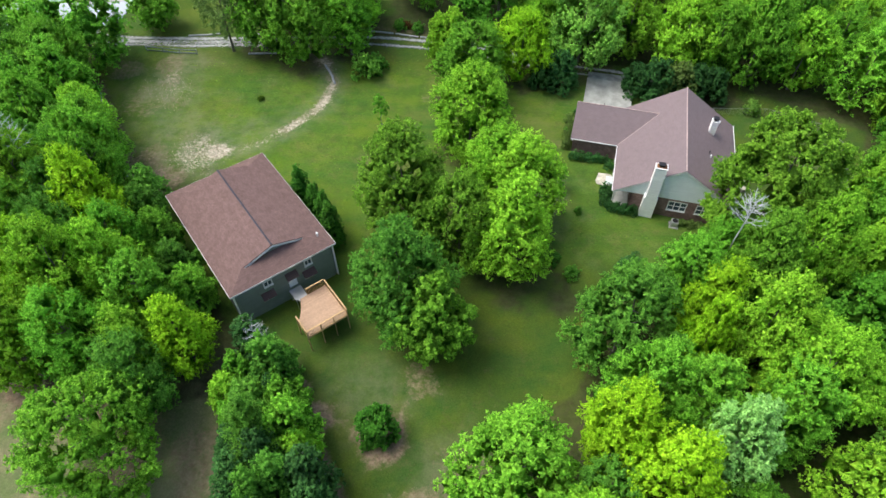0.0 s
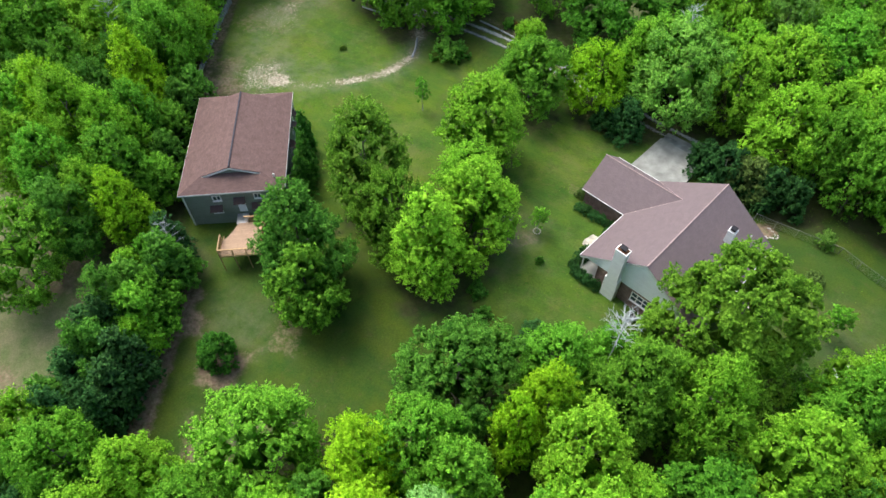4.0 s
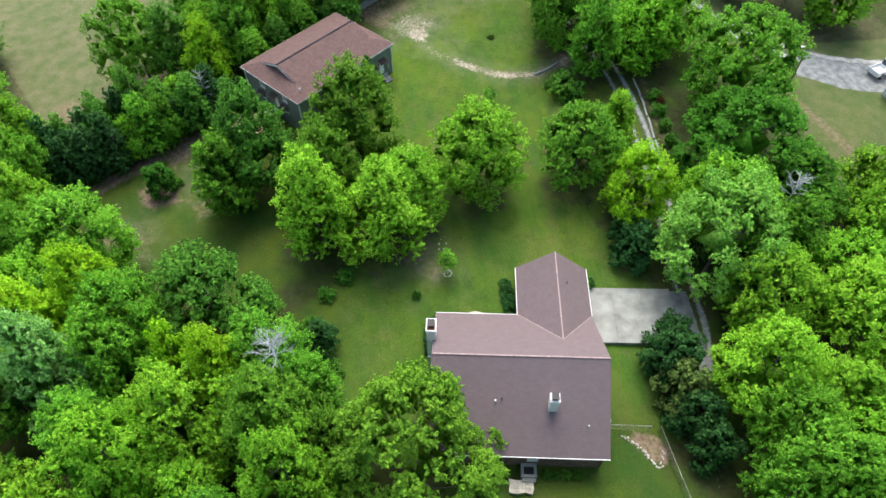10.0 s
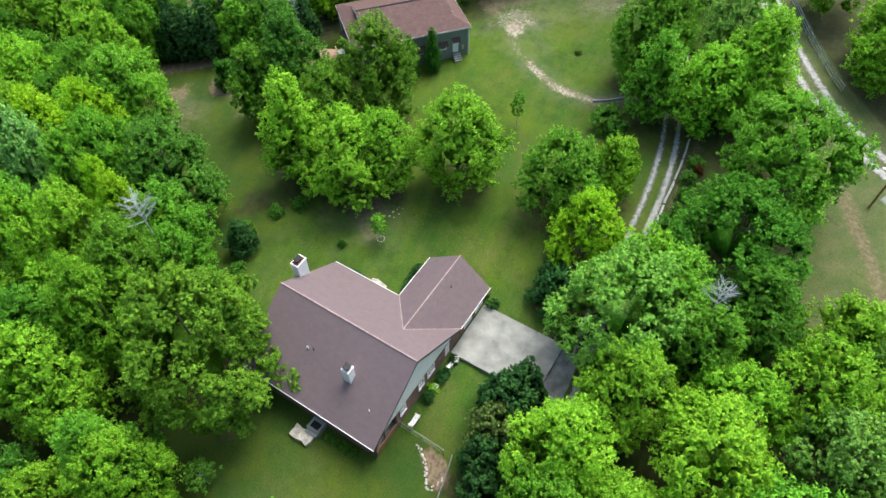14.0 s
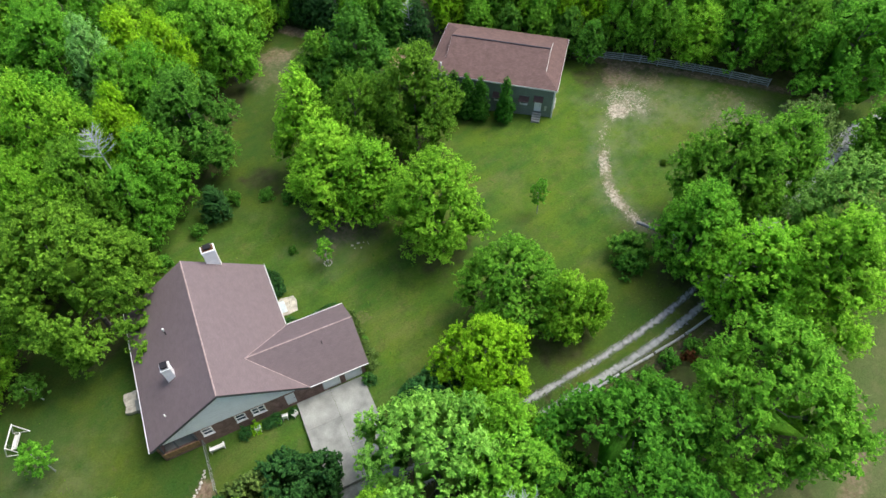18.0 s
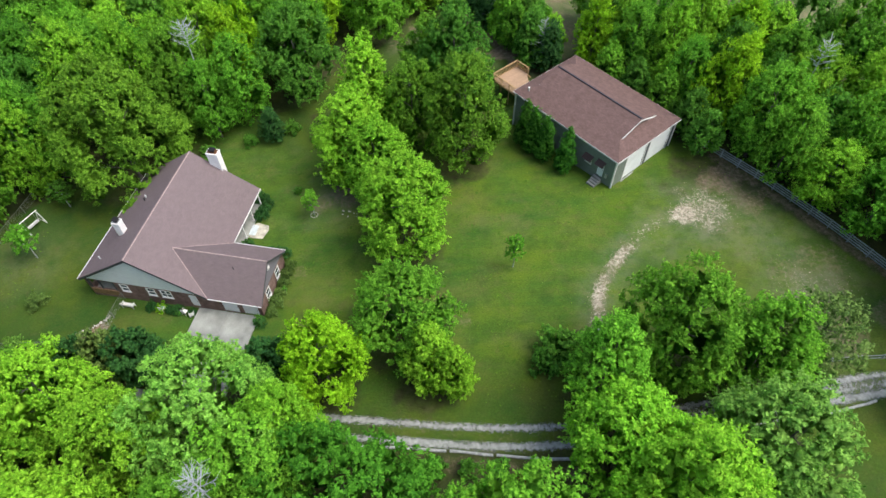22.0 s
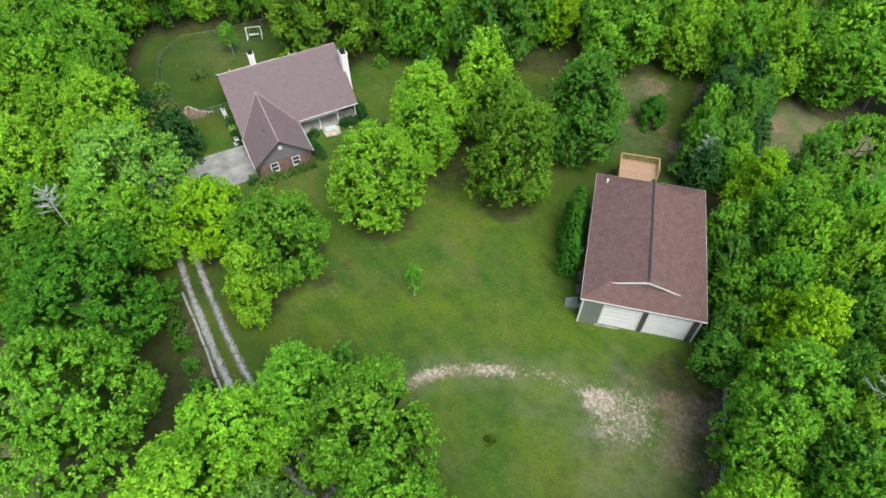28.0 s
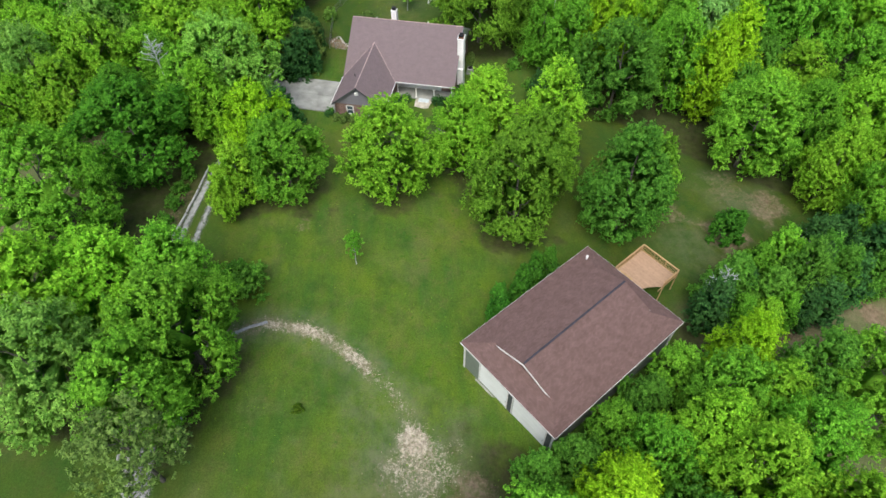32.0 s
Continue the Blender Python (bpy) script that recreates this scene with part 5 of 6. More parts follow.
def tree(kind, mat, x, y, height=None, radius=None, turn=None, name="tree", label="", category="tree", group="", bark="bark", variant=0):
    """A tree or bush at x, y: the first of its kind is built, the others are its copies at their own size and turn."""
    shape, foot, h0, r0, boughs, sprays, leaves, size = KINDS[kind]
    height, radius = height or h0, radius or r0
    key = (kind, mat, bark, variant)
    turn = random.uniform(0, 360) if turn is None else turn
    sx, sz = radius / r0, height / h0
    where = pose(x, y, land(x, y) - 0.05, 0, 0, turn)
    if key not in SOURCES:
        seed = len(SOURCES) * 17 + 5
        t = new(name)
        t.empty_display_size = 0.3
        if kind not in ("shrub", "round_bush", "mound"):
            trunk = new("trunk", trunk_mesh("trunk", seed, h0, 0.016 * h0 if kind != "sapling" else 0.05, foot + 0.5, r0, M[bark], limbs=2 if kind == "cypress" else 4 if kind[:4] in ("plai", "edge") else 7))
            trunk.parent = t
        crown = new("crown", crown_mesh("crown", seed, foot, h0, r0, shape, boughs, sprays, leaves, size, M[mat], core=0.0 if kind in ("sapling", "pine") else 0.82 if kind in ("round_bush", "mound") else 0.66))
        crown.parent = t
        t.matrix_world = where @ Matrix.Diagonal((sx, sx, sz, 1))
        SOURCES[key] = (t, sx, sz)
    else:
        src, ax, az = SOURCES[key]
        t = copy_thing(src, where @ Matrix.Diagonal((sx / ax, sx / ax, sz / az, 1)))
        t.name = name
    return tagged(t, label, category, group)


LOOK = {"maple": "fresh green", "bright": "bright yellow-green", "mid": "mid-green", "oak": "dull olive-green", "pale": "pale silvery green", "deep": "deep green", "silver": "pale silvery green", "pale_maple": "soft pale green", "yellow": "light yellow-green", "evergreen": "dark green", "olive": "olive-brown green"}
random.seed(11)
# trees standing on the lawn and along the drive: kind, leaf, x, y, height, radius
LAWN_TREES = [
    ("broad_c", "mid", -4.6, 34.6, 14.9, 4.2), ("small", "maple", -1.4, 31.2, 11.5, 3.0),
    ("broad_a", "oak", -4.8, 46.4, 15.0, 4.3), ("tall_a", "bright", 6.6, 40.8, 15.0, 3.4),
    ("broad_b", "oak", 1.2, 42.6, 12.5, 3.4), ("broad_c", "bright", 8.2, 48.0, 12.8, 4.2), ("tall_b", "bright", 5.8, 51.2, 11.5, 3.2),
    ("broad_a", "bright", 2.7, 59.4, 12.8, 4.5), ("broad_b", "maple", 3.0, 71.6, 10.2, 4.2),
    ("small", "bright", 0.8, 76.4, 9.4, 2.1), ("small", "bright", -1.3, 77.8, 7.8, 1.6), ("broad_b", "yellow", 10.3, 75.9, 10.2, 3.4),
    ("wide", "pale_maple", 19.4, 80.6, 13.8, 5.5), ("wide", "deep", 7.8, 89.4, 11.6, 6.0), ("wide", "maple", -3.4, 94.0, 14.0, 5.8),
    ("broad_a", "bright", -14.2, 85.8, 11.5, 4.2), ("broad_c", "bright", -17.2, 90.0, 14.5, 4.6), ("broad_b", "pale", -24.3, 87.6, 14.0, 4.6),
    ("broad_a", "maple", -21.0, 77.2, 14.8, 4.4), ("tall_a", "maple", -14.1, 79.2, 12.8, 3.0), ("tall_b", "maple", -26.6, 79.4, 14.0, 3.4),
    ("pine", "olive", -31.2, 78.8, 12.0, 3.0), ("small", "maple", -43.0, 83.6, 8.0, 2.6),
    ("oak", "oak", 35.0, 46.3, 17.3, 5.9),
    ("wide", "maple", -28.8, 19.2, 12.2, 4.6), ("tall_b", "maple", 15.6, 84.4, 12.0, 3.6),
    ("broad_a", "maple", -49.0, 74.5, 14.0, 5.0), ("tall_a", "bright", 13.3, 81.8, 11.6, 2.7),
]
for kind, leaf, x, y, h, r in LAWN_TREES:
    r *= 1.08
    what = "oak" if kind == "oak" else "pine" if kind == "pine" else "broadleaf tree"
    tree(kind, leaf, x, y, h, r, name="oak_tree" if kind == "oak" else "pine_tree" if kind == "pine" else "broadleaf_tree", label=f"{LOOK[leaf]} {what} in full leaf on the lawn", group="trees on the lawn")

taken = [(x, y, r) for _, _, x, y, _, r in LAWN_TREES]

# the trees of the woods that stand out by their colour or place
WOOD_TREES = [
    ("broad_b", "mid", 16.3, 30.4, 13.2, 5.0), ("tall_a", "yellow", 24.2, 31.6, 14.6, 2.6), ("broad_a", "oak", 29.7, 36.0, 15.4, 3.9), ("broad_a", "bright", 35.0, 37.0, 17.0, 3.5),
    ("broad_a", "bright", 28.2, 29.0, 15.6, 3.8), ("broad_b", "maple", 17.0, 23.0, 13.7, 3.8), ("broad_c", "maple", 20.8, 22.2, 14.4, 3.6), ("broad_c", "silver", 21.6, 17.8, 16.7, 3.3),
    ("broad_a", "bright", 30.6, 23.8, 15.9, 3.7), ("tall_b", "maple", 28.0, 21.4, 14.4, 3.1), ("tall_a", "yellow", 17.0, 16.0, 15.0, 3.4), ("broad_b", "maple", 5.4, 16.6, 13.0, 4.9),
    ("tall_b", "yellow", 14.0, 19.8, 14.8, 2.8), ("small", "yellow", 22.9, 28.2, 14.0, 2.0), ("tall_b", "maple", 23.2, 35.4, 13.0, 3.2), ("tall_b", "bright", 42.3, 36.2, 16.9, 3.6),
    ("tall_b", "maple", 26.6, 38.4, 12.0, 2.6), ("tall_a", "maple", 45.4, 44.2, 14.4, 3.0), ("broad_b", "oak", 31.6, 39.0, 11.5, 3.2),
    ("broad_a", "bright", 26.6, 82.2, 12.2, 3.9), ("broad_a", "bright", 33.3, 78.0, 12.8, 4.1), ("broad_c", "bright", 37.2, 83.0, 11.8, 4.0), ("broad_b", "bright", 24.6, 91.2, 10.0, 4.0), ("broad_c", "deep", 14.6, 92.2, 10.6, 4.4),
    ("broad_c", "yellow", -37.2, 43.8, 13.2, 3.4), ("broad_a", "maple", -39.0, 49.6, 13.0, 3.6), ("broad_a", "bright", -44.9, 46.4, 12.6, 3.6), ("tall_b", "maple", -28.4, 32.6, 11.8, 3.0), ("broad_c", "maple", -44.4, 41.0, 12.6, 3.6),
    ("broad_c", "bright", -32.2, 35.2, 13.2, 3.2), ("tall_b", "bright", -43.2, 58.2, 9.2, 2.8), ("tall_a", "yellow", -24.2, 28.8, 11.0, 2.6), ("broad_a", "bright", -35.6, 33.6, 14.6, 3.6), ("tall_b", "mid", -27.0, 24.4, 11.8, 2.8), ("tall_a", "mid", -16.2, 20.4, 11.0, 2.2),
    ("broad_a", "maple", -33.2, 28.0, 12.4, 3.4), ("broad_c", "bright", -38.6, 27.6, 12.8, 3.6), ("broad_a", "maple", -44.4, 30.4, 12.4, 3.6), ("broad_b", "mid", -50.0, 33.4, 12.4, 3.8), ("tall_b", "yellow", -41.0, 35.0, 13.2, 3.2),
    ("broad_a", "bright", -13.0, 6.6, 12.6, 3.4), ("broad_b", "maple", -7.2, 7.8, 12.2, 3.4), ("broad_c", "bright", -1.4, 9.8, 12.4, 3.2), ("broad_b", "maple", 4.8, 10.6, 12.6, 3.4),
    ("broad_b", "bright", 46.4, 46.2, 13.4, 3.2), ("broad_a", "maple", 51.2, 51.6, 12.4, 3.4),
    ("small", "maple", -25.2, 34.8, 7.4, 2.1), ("small", "mid", -27.6, 38.0, 7.0, 2.0), ("small", "maple", -30.3, 41.6, 7.6, 2.1), ("small", "mid", -32.8, 45.0, 7.2, 2.2), ("small", "mid", -33.6, 48.4, 6.6, 2.0),
]
for kind, leaf, x, y, h, r in WOOD_TREES:
    tree(kind, leaf, x, y, h, r, name="woodland_tree", label=f"{LOOK[leaf]} broadleaf tree at the edge of the woods", group="trees at the edge of the woods", variant=1)
    taken.append((x, y, r))

for bx in range(0, 18, 3):
    for by in range(-7, 8, 3):
        taken.append((*at_house(bx, by), 1.5))
for bx in range(8, 16, 3):
    for by in range(7, 14, 3):
        taken.append((*at_house(bx, by), 1.5))
for bx in range(0, 24, 3):
    for by in range(0, 12, 3):
        taken.append((*at_barn(bx, by), 3.5))

for bx in range(-6, 4, 3):
    for by in (9, 12, 14):
        taken.append((*at_barn(bx, by), 2.6))

# the woods round about, tree by tree near the walk
random.seed(23)
DARK_WEST = [("plain_b", "mid"), ("plain_a", "maple"), ("plain_c", "maple"), ("plain_a", "bright"), ("plain_b", "bright"), ("plain_b", "maple"), ("plain_c", "mid")]
MIX_SOUTH = [("plain_a", "maple"), ("plain_b", "bright"), ("plain_c", "bright"), ("plain_a", "bright"), ("plain_b", "deep"), ("plain_c", "maple"), ("plain_b", "maple"), ("plain_a", "mid")]
MIX_EAST = [("plain_a", "maple"), ("plain_c", "bright"), ("plain_b", "maple"), ("plain_a", "bright"), ("plain_c", "maple"), ("plain_b", "bright"), ("plain_c", "pale")]
PLANTED = []


def plant(poly, mix, gap, low, high, label, tries=2500, reach=69.5, limit=400, slim=0.32, rim=0.14):
    xs, ys = [p[0] for p in poly], [p[1] for p in poly]
    made = 0
    for _ in range(tries):
        x, y = random.uniform(min(xs), max(xs)), random.uniform(min(ys), max(ys))
        if not inside(poly, x, y) or math.hypot(x - 3, y - 52) > reach:
            continue
        h = random.uniform(low, high)
        r = h * random.uniform(slim, slim + 0.1)
        if line_dist(poly + poly[:1], x, y) < r * rim:
            continue
        if any(math.hypot(x - a, y - b) < gap * 0.5 * (r + c) / 3.6 for a, b, c in taken):
            continue
        if line_dist(LANE, x, y) < 3.5 or line_dist(DRIVE, x, y) < 3.2:
            continue
        taken.append((x, y, r))
        kind, leaf = random.choice(mix)
        if line_dist(poly + poly[:1], x, y) < 4.5:
            kind = kind.replace("plain", "edge")
        tree(kind, leaf, x, y, h, r, name="woodland_tree", label=f"{LOOK[leaf]} woodland tree in {label}", group=f"trees of {label}")
        made += 1
        if made >= limit:
            break
    PLANTED.append((label, made))


plant(THICKET, [("juniper", "evergreen"), ("juniper", "evergreen"), ("small", "maple"), ("juniper", "evergreen"), ("juniper", "mid"), ("small", "bright")], 3.4, 5.5, 9.0, "the thicket beside the field", 900, slim=0.22)
plant(WOODS_WEST, DARK_WEST, 4.6, 9.5, 14.5, "the western woods", rim=0.42, slim=0.25)
plant(WOODS_SOUTH, MIX_SOUTH, 4.8, 9.5, 15.5, "the southern woods", slim=0.25)
plant(WOODS_EAST, MIX_EAST, 4.8, 9.5, 15.5, "the eastern woods", slim=0.25)
plant(WOODS_FIELD, MIX_SOUTH, 4.2, 10.0, 13.0, "the woods beyond the field", 900)
plant(WOODS_NORTH, MIX_EAST, 5.2, 10.0, 14.0, "the northern woods", 900)

# evergreen screens, bushes and young trees
for x, y, h, r in ((26.6, 73.4, 4.6, 2.0), (29.0, 72.2, 6.2, 2.4), (31.8, 72.0, 6.0, 2.3), (34.4, 72.2, 5.6, 2.2), (37.0, 72.6, 5.0, 2.0)):
    tree("mound", "olive" if x == 31.8 else "evergreen", x, y, h, r, name="evergreen_shrub", label="tall dark glossy evergreen shrub in a screen", category="shrub", group="evergreen screen by the house")
for x, y, h, r in ((15.9, 74.0, 5.6, 2.1), (13.2, 73.6, 4.4, 1.7)):
    tree("mound", "evergreen", x, y, h, r, name="evergreen_shrub", label="tall dark evergreen shrub beside the drive", category="shrub")
tree("round_bush", "cypress", -6.4, 22.5, 4.0, 1.9, name="round_bush", label="clipped rounded dark green bush in a ring of bare soil", category="bush")
tree("juniper", "evergreen", 19.4, 39.6, 5.0, 1.7, name="evergreen_shrub", label="dark pointed evergreen shrub at the wood's edge", category="shrub")
for x, y, h, r in ((17.0, 38.6, 1.6, 1.0), (22.4, 40.4, 1.4, 0.9), (13.6, 40.6, 1.2, 0.9), (27.4, 42.0, 1.5, 1.0), (11.6, 42.6, 1.3, 1.0), (31.0, 40.5, 1.2, 0.8)):
    tree("shrub", "mid", x, y, h, r, name="shrub", label="low green shrub at the lawn's edge", category="shrub", group="shrubs at the lawn edge")
for bx, by in ((6.2, 1.5), (9.4, 1.6), (11.2, 1.7), (12.9, 1.5)):
    x, y = at_barn(bx, -by)
    tree("cypress", "cypress", x, y, random.uniform(6.2, 7.0), random.uniform(1.15, 1.35), name="cypress", label="narrow upright dark cypress beside the workshop wall", group="cypresses by the workshop")
tree("sapling", "maple", -8.7, 63.7, 5.2, 0.8, name="sapling", label="slender young tree with sparse fresh leaves on the lawn", bark="bark_pale")
tree("sapling", "maple", 13.3, 53.7, 4.0, 0.8, name="sapling", label="slender young tree with sparse fresh leaves on the lawn", bark="bark_pale")
tree("sapling", "maple", 44.6, 57.1, 5.2, 1.1, name="sapling", label="slender leaning young tree with sparse leaves behind the house", bark="bark_pale")
tree("sapling", "mid", 43.2, 49.4, 4.0, 1.1, name="sapling", label="slender young tree with sparse fresh leaves on the lawn", bark="bark_pale")
tree("shrub", "pale", 42.2, 69.4, 2.0, 1.0, name="shrub", label="pale flowering shrub by the wire fence", category="shrub")
tree("shrub", "olive", 42.3, 63.6, 1.3, 1.0, name="shrub", label="sparse low shrub on the back lawn", category="shrub")
tree("shrub", "weed", -25.4, 68.4, 0.5, 0.5, name="shrub", label="small green weed clump on the lawn", category="shrub")
for x, y, h, r in ((-11.7, 74.6, 2.8, 2.0), (-10.2, 75.8, 2.2, 1.5)):
    tree("shrub", "mid", x, y, h, r, name="shrub", label="leafy green shrub beside the drive", category="shrub", group="shrubs by the drive")
for x, y, h, r in ((5.6, 84.1, 1.5, 0.8), (3.1, 84.5, 1.5, 0.9), (0.7, 84.8, 1.5, 0.9), (-2.0, 85.1, 1.5, 0.8), (-4.6, 85.5, 1.5, 0.9), (-7.4, 85.9, 1.5, 0.9)):
    tree("shrub", "mid", x, y, h, r, name="shrub", label="rounded leafy green shrub planted beside the drive", category="shrub", group="shrubs by the drive")
tree("shrub", "red_leaf", -6.3, 86.4, 1.1, 0.7, name="shrub", label="small red-brown leaved shrub beside the drive", category="shrub")
random.seed(31)
for x, y, r, leaf in ([(7.6 - 0.1 * i, 8.2 + 1.0 * i, 0.6, "evergreen") for i in range(5)] + [(8.8 + 1.2 * i, 13.4, 0.6, "olive") for i in range(6)] + [(-0.5, 4.2 + 0.9 * i, 0.6, "evergreen") for i in range(4)] + [(0.2 + 1.0 * i, 7.6, 0.6, "evergreen") for i in range(3)] + [(-0.6, -1.6 - 1.0 * i, 0.5, "olive") for i in range(4)] + [(16.0, y, 0.5, "evergreen") for y in (0.4, 2.6, 3.4, 5.0)] + [(16.0, 1.4, 0.55, "yellow"), (6.6, 7.6, 0.5, "evergreen"), (16.2, 12.6, 0.5, "evergreen")] + [(10.4 + 0.9 * i, -7.6, 0.4, "mid") for i in range(4)]):
    px, py = at_house(x, y)
    tree("shrub", leaf, px, py, r * random.uniform(1.4, 2.0), r * random.uniform(0.9, 1.3), name="shrub", label="low foundation shrub against the brick house", category="shrub", group="foundation shrubs of the house")


def dead_tree(x, y, height, seed, spread=2.6, foot=6.0):
    r = random.Random(seed)
    bm = bmesh.new()
    add_tube(bm, (0, 0, -0.3), (0.2, 0.1, height * 0.7), 0.11, 0.06, 8)
    add_tube(bm, (0.2, 0.1, height * 0.7), (0.3, 0.0, height), 0.08, 0.02, 6)
    me = bpy.data.meshes.new("trunk")
    bm.to_mesh(me)
    bm.free()
    me.materials.append(M["bark_pale"])
    t = new("dead_tree")
    new("trunk", me).parent = t
    bm = bmesh.new()
    for k in range(22):
        z = foot + (height - foot) * (k / 22) ** 0.8
        a = k * 2.4 + r.uniform(-0.3, 0.3)
        far = spread * (1.1 - 0.55 * k / 22) * r.uniform(0.7, 1.1)
        p = Vector((0.2, 0.1, z))
        q = p + Vector((math.cos(a) * far, math.sin(a) * far, far * r.uniform(0.3, 0.8)))
        add_tube(bm, p, q, 0.036, 0.012, 5)
        for j in range(7):
            m = p.lerp(q, 0.25 + 0.11 * j)
            s = a + r.uniform(-1.2, 1.2)
            add_tube(bm, m, m + Vector((math.cos(s), math.sin(s), r.uniform(0.2, 0.9))) * far * 0.4, 0.022, 0.008, 4)
    me = bpy.data.meshes.new("bare_crown")
    bm.to_mesh(me)
    bm.free()
    me.materials.append(M["bark_pale"])
    new("bare_crown", me).parent = t
    t.matrix_world = pose(x, y, land(x, y))
    return tagged(t, "bare pale grey dead tree among green woodland", "tree")


dead_tree(26.7, 37.2, 16.0, 3, 1.6, 13.0)
dead_tree(-17.5, 28.5, 8.0, 5, 1.3, 3.5)
dead_tree(-11.8, 17.5, 6.0, 8, 1.2, 2.5)
dead_tree(17.5, 87.6, 12.0, 9, 1.5, 9.0)
dead_tree(-44.0, 47.0, 14.0, 12, 1.5, 10.0)


# ---- deck behind the workshop ----
def make_deck():
    deck = empty("deck", BARN, "raised new timber deck with a rail beside the workshop", "deck")
    X0, X1, Y0, Y1, Z = 18.6, 23.1, 2.75, 7.15, 2.72
    n = 30
    w = (X1 - X0) / n
    for i in range(n):
        x = X0 + w * i
        # the corner towards the house wall is cut back in a curve
        cut = 1.5 * max(0.0, 1 - (x - X0) / 2.2) ** 0.6 if x < X0 + 2.2 else 0.0
        part("board", box(x + 0.004, x + w - 0.004, -(Y1 - cut), -Y0, Z - 0.035, Z, 0.004), M["deck_wood"], deck)
    for y in (Y0 + 0.05, (Y0 + Y1) / 2, Y1 - 0.1):
        part("joist", box(X0 + (1.7 if y > 6 else 0.02), X1 - 0.02, -y - 0.03, -y + 0.03, Z - 0.24, Z - 0.037), M["rail_wood"], deck)
    part("rim_board", box(X1 - 0.01, X1 + 0.03, -Y1, -Y0, Z - 0.24, Z + 0.01), M["rail_wood"], deck)
    part("rim_board", box(X0, X1, -Y0, -Y0 + 0.04, Z - 0.24, Z + 0.01), M["rail_wood"], deck)
    posts = [(X0 + 0.06, Y0), (X0 + 1.5, Y0), (X0 + 3.0, Y0), (X1, Y0), (X1, Y0 + 1.45), (X1, Y0 + 2.9), (X1, Y1), (X0 + 2.3, Y1)]
    for x, y in posts:
        gx, gy = at_barn(x, y)
        part("post", box(x - 0.045, x + 0.045, -y - 0.045, -y + 0.045, land(gx, gy) - 0.3, Z + 1.0, 0.006), M["rail_wood"], deck)
    runs = [((X0 + 0.06, Y0), (X1, Y0)), ((X1, Y0), (X1, Y1)), ((X1, Y1), (X0 + 2.3, Y1))]
    for (ax, ay), (bx, by) in runs:
        part("top_rail", edge_bar((ax, -ay, Z + 1.04), (bx, -by, Z + 1.04), 0.14, 0.04), M["rail_wood"], deck)
        part("lower_rail", edge_bar((ax, -ay, Z + 0.18), (bx, -by, Z + 0.18), 0.05, 0.08), M["rail_wood"], deck)
        d = math.hypot(bx - ax, by - ay)
        k = int(d / 0.14)
        for i in range(1, k):
            x, y = ax + (bx - ax) * i / k, ay + (by - ay) * i / k
            part("baluster", box(x - 0.019, x + 0.019, -y - 0.019, -y + 0.019, Z + 0.12, Z + 1.0), M["rail_wood"], deck)
    # short inner rail by the landing
    part("top_rail", edge_bar((X0, -Y0 - 0.1, Z + 1.04), (X0, -Y0 - 2.1, Z + 1.04), 0.14, 0.04), M["rail_wood"], deck)
    for i in range(13):
        y = Y0 + 0.2 + 0.15 * i
        part("baluster", box(X0 - 0.019, X0 + 0.019, -y - 0.019, -y + 0.019, Z, Z + 1.0), M["rail_wood"], deck)
    land_ = empty("landing", BARN, "grey metal landing and steps at the back door", "steps")
    part("platform", box(16.75, 18.3, -6.0, -4.7, 2.25, 2.32, 0.01), M["grey_metal"], land_)
    for x, y in ((16.85, 4.8), (18.2, 4.8), (16.85, 5.9), (18.2, 5.9)):
        gx, gy = at_barn(x, y)
        part("leg", box(x - 0.03, x + 0.03, -y - 0.03, -y + 0.03, land(gx, gy) - 0.2, 2.25), M["grey_metal"], land_)
    part("ramp", box(18.3, 18.62, -5.8, -4.9, 2.3, 2.5, 0.01), M["grey_metal"], land_)


make_deck()


# ---- paving by the house ----
slab_ob = empty("concrete_apron", HOUSE, "pale weathered concrete apron before the garage", "driveway", kind="structure")
for i in range(3):
    for k in range(2):
        x0, x1 = 15.35 + 3.08 * i, 15.35 + 3.08 * (i + 1)
        y0, y1 = 5.55 + 3.3 * k, 5.55 + 3.3 * (k + 1)
        za = -0.06 + 0.05 * i
        part("slab", roof_plane([(x0 + 0.008, y0 + 0.008, za), (x1 - 0.008, y0 + 0.008, za + 0.05), (x1 - 0.008, y1 - 0.008, za + 0.1), (x0 + 0.008, y1 - 0.008, za + 0.05)], 0.9), M["concrete"], slab_ob)
rnd = random.Random(4)


def stone_pad(name, cx, cy, rx, ry, z, label, seed):
    r = random.Random(seed)
    pad = empty(name, HOUSE, label, "paving", kind="structure")
    n = 3
    grid = {}
    for i in range(n + 1):
        for k in range(n + 1):
            edge = i in (0, n) and k in (0, n)
            pull = 0.95 if edge else 1.0
            grid[i, k] = (cx + rx * pull * (2 * i / n - 1) + r.uniform(-0.12, 0.12), cy + ry * pull * (2 * k / n - 1) + r.uniform(-0.12, 0.12))
    for i in range(n):
        for k in range(n):
            o = [grid[i, k], grid[i + 1, k], grid[i + 1, k + 1], grid[i, k + 1]]
            mx, my = sum(p[0] for p in o) / 4, sum(p[1] for p in o) / 4
            o = [(mx + (px - mx) * 0.975, my + (py - my) * 0.975) for px, py in o]
            part("flagstone", prism(o, z - 0.5, z + r.uniform(-0.012, 0.012)), M["stone_pad"], pad)
    return pad


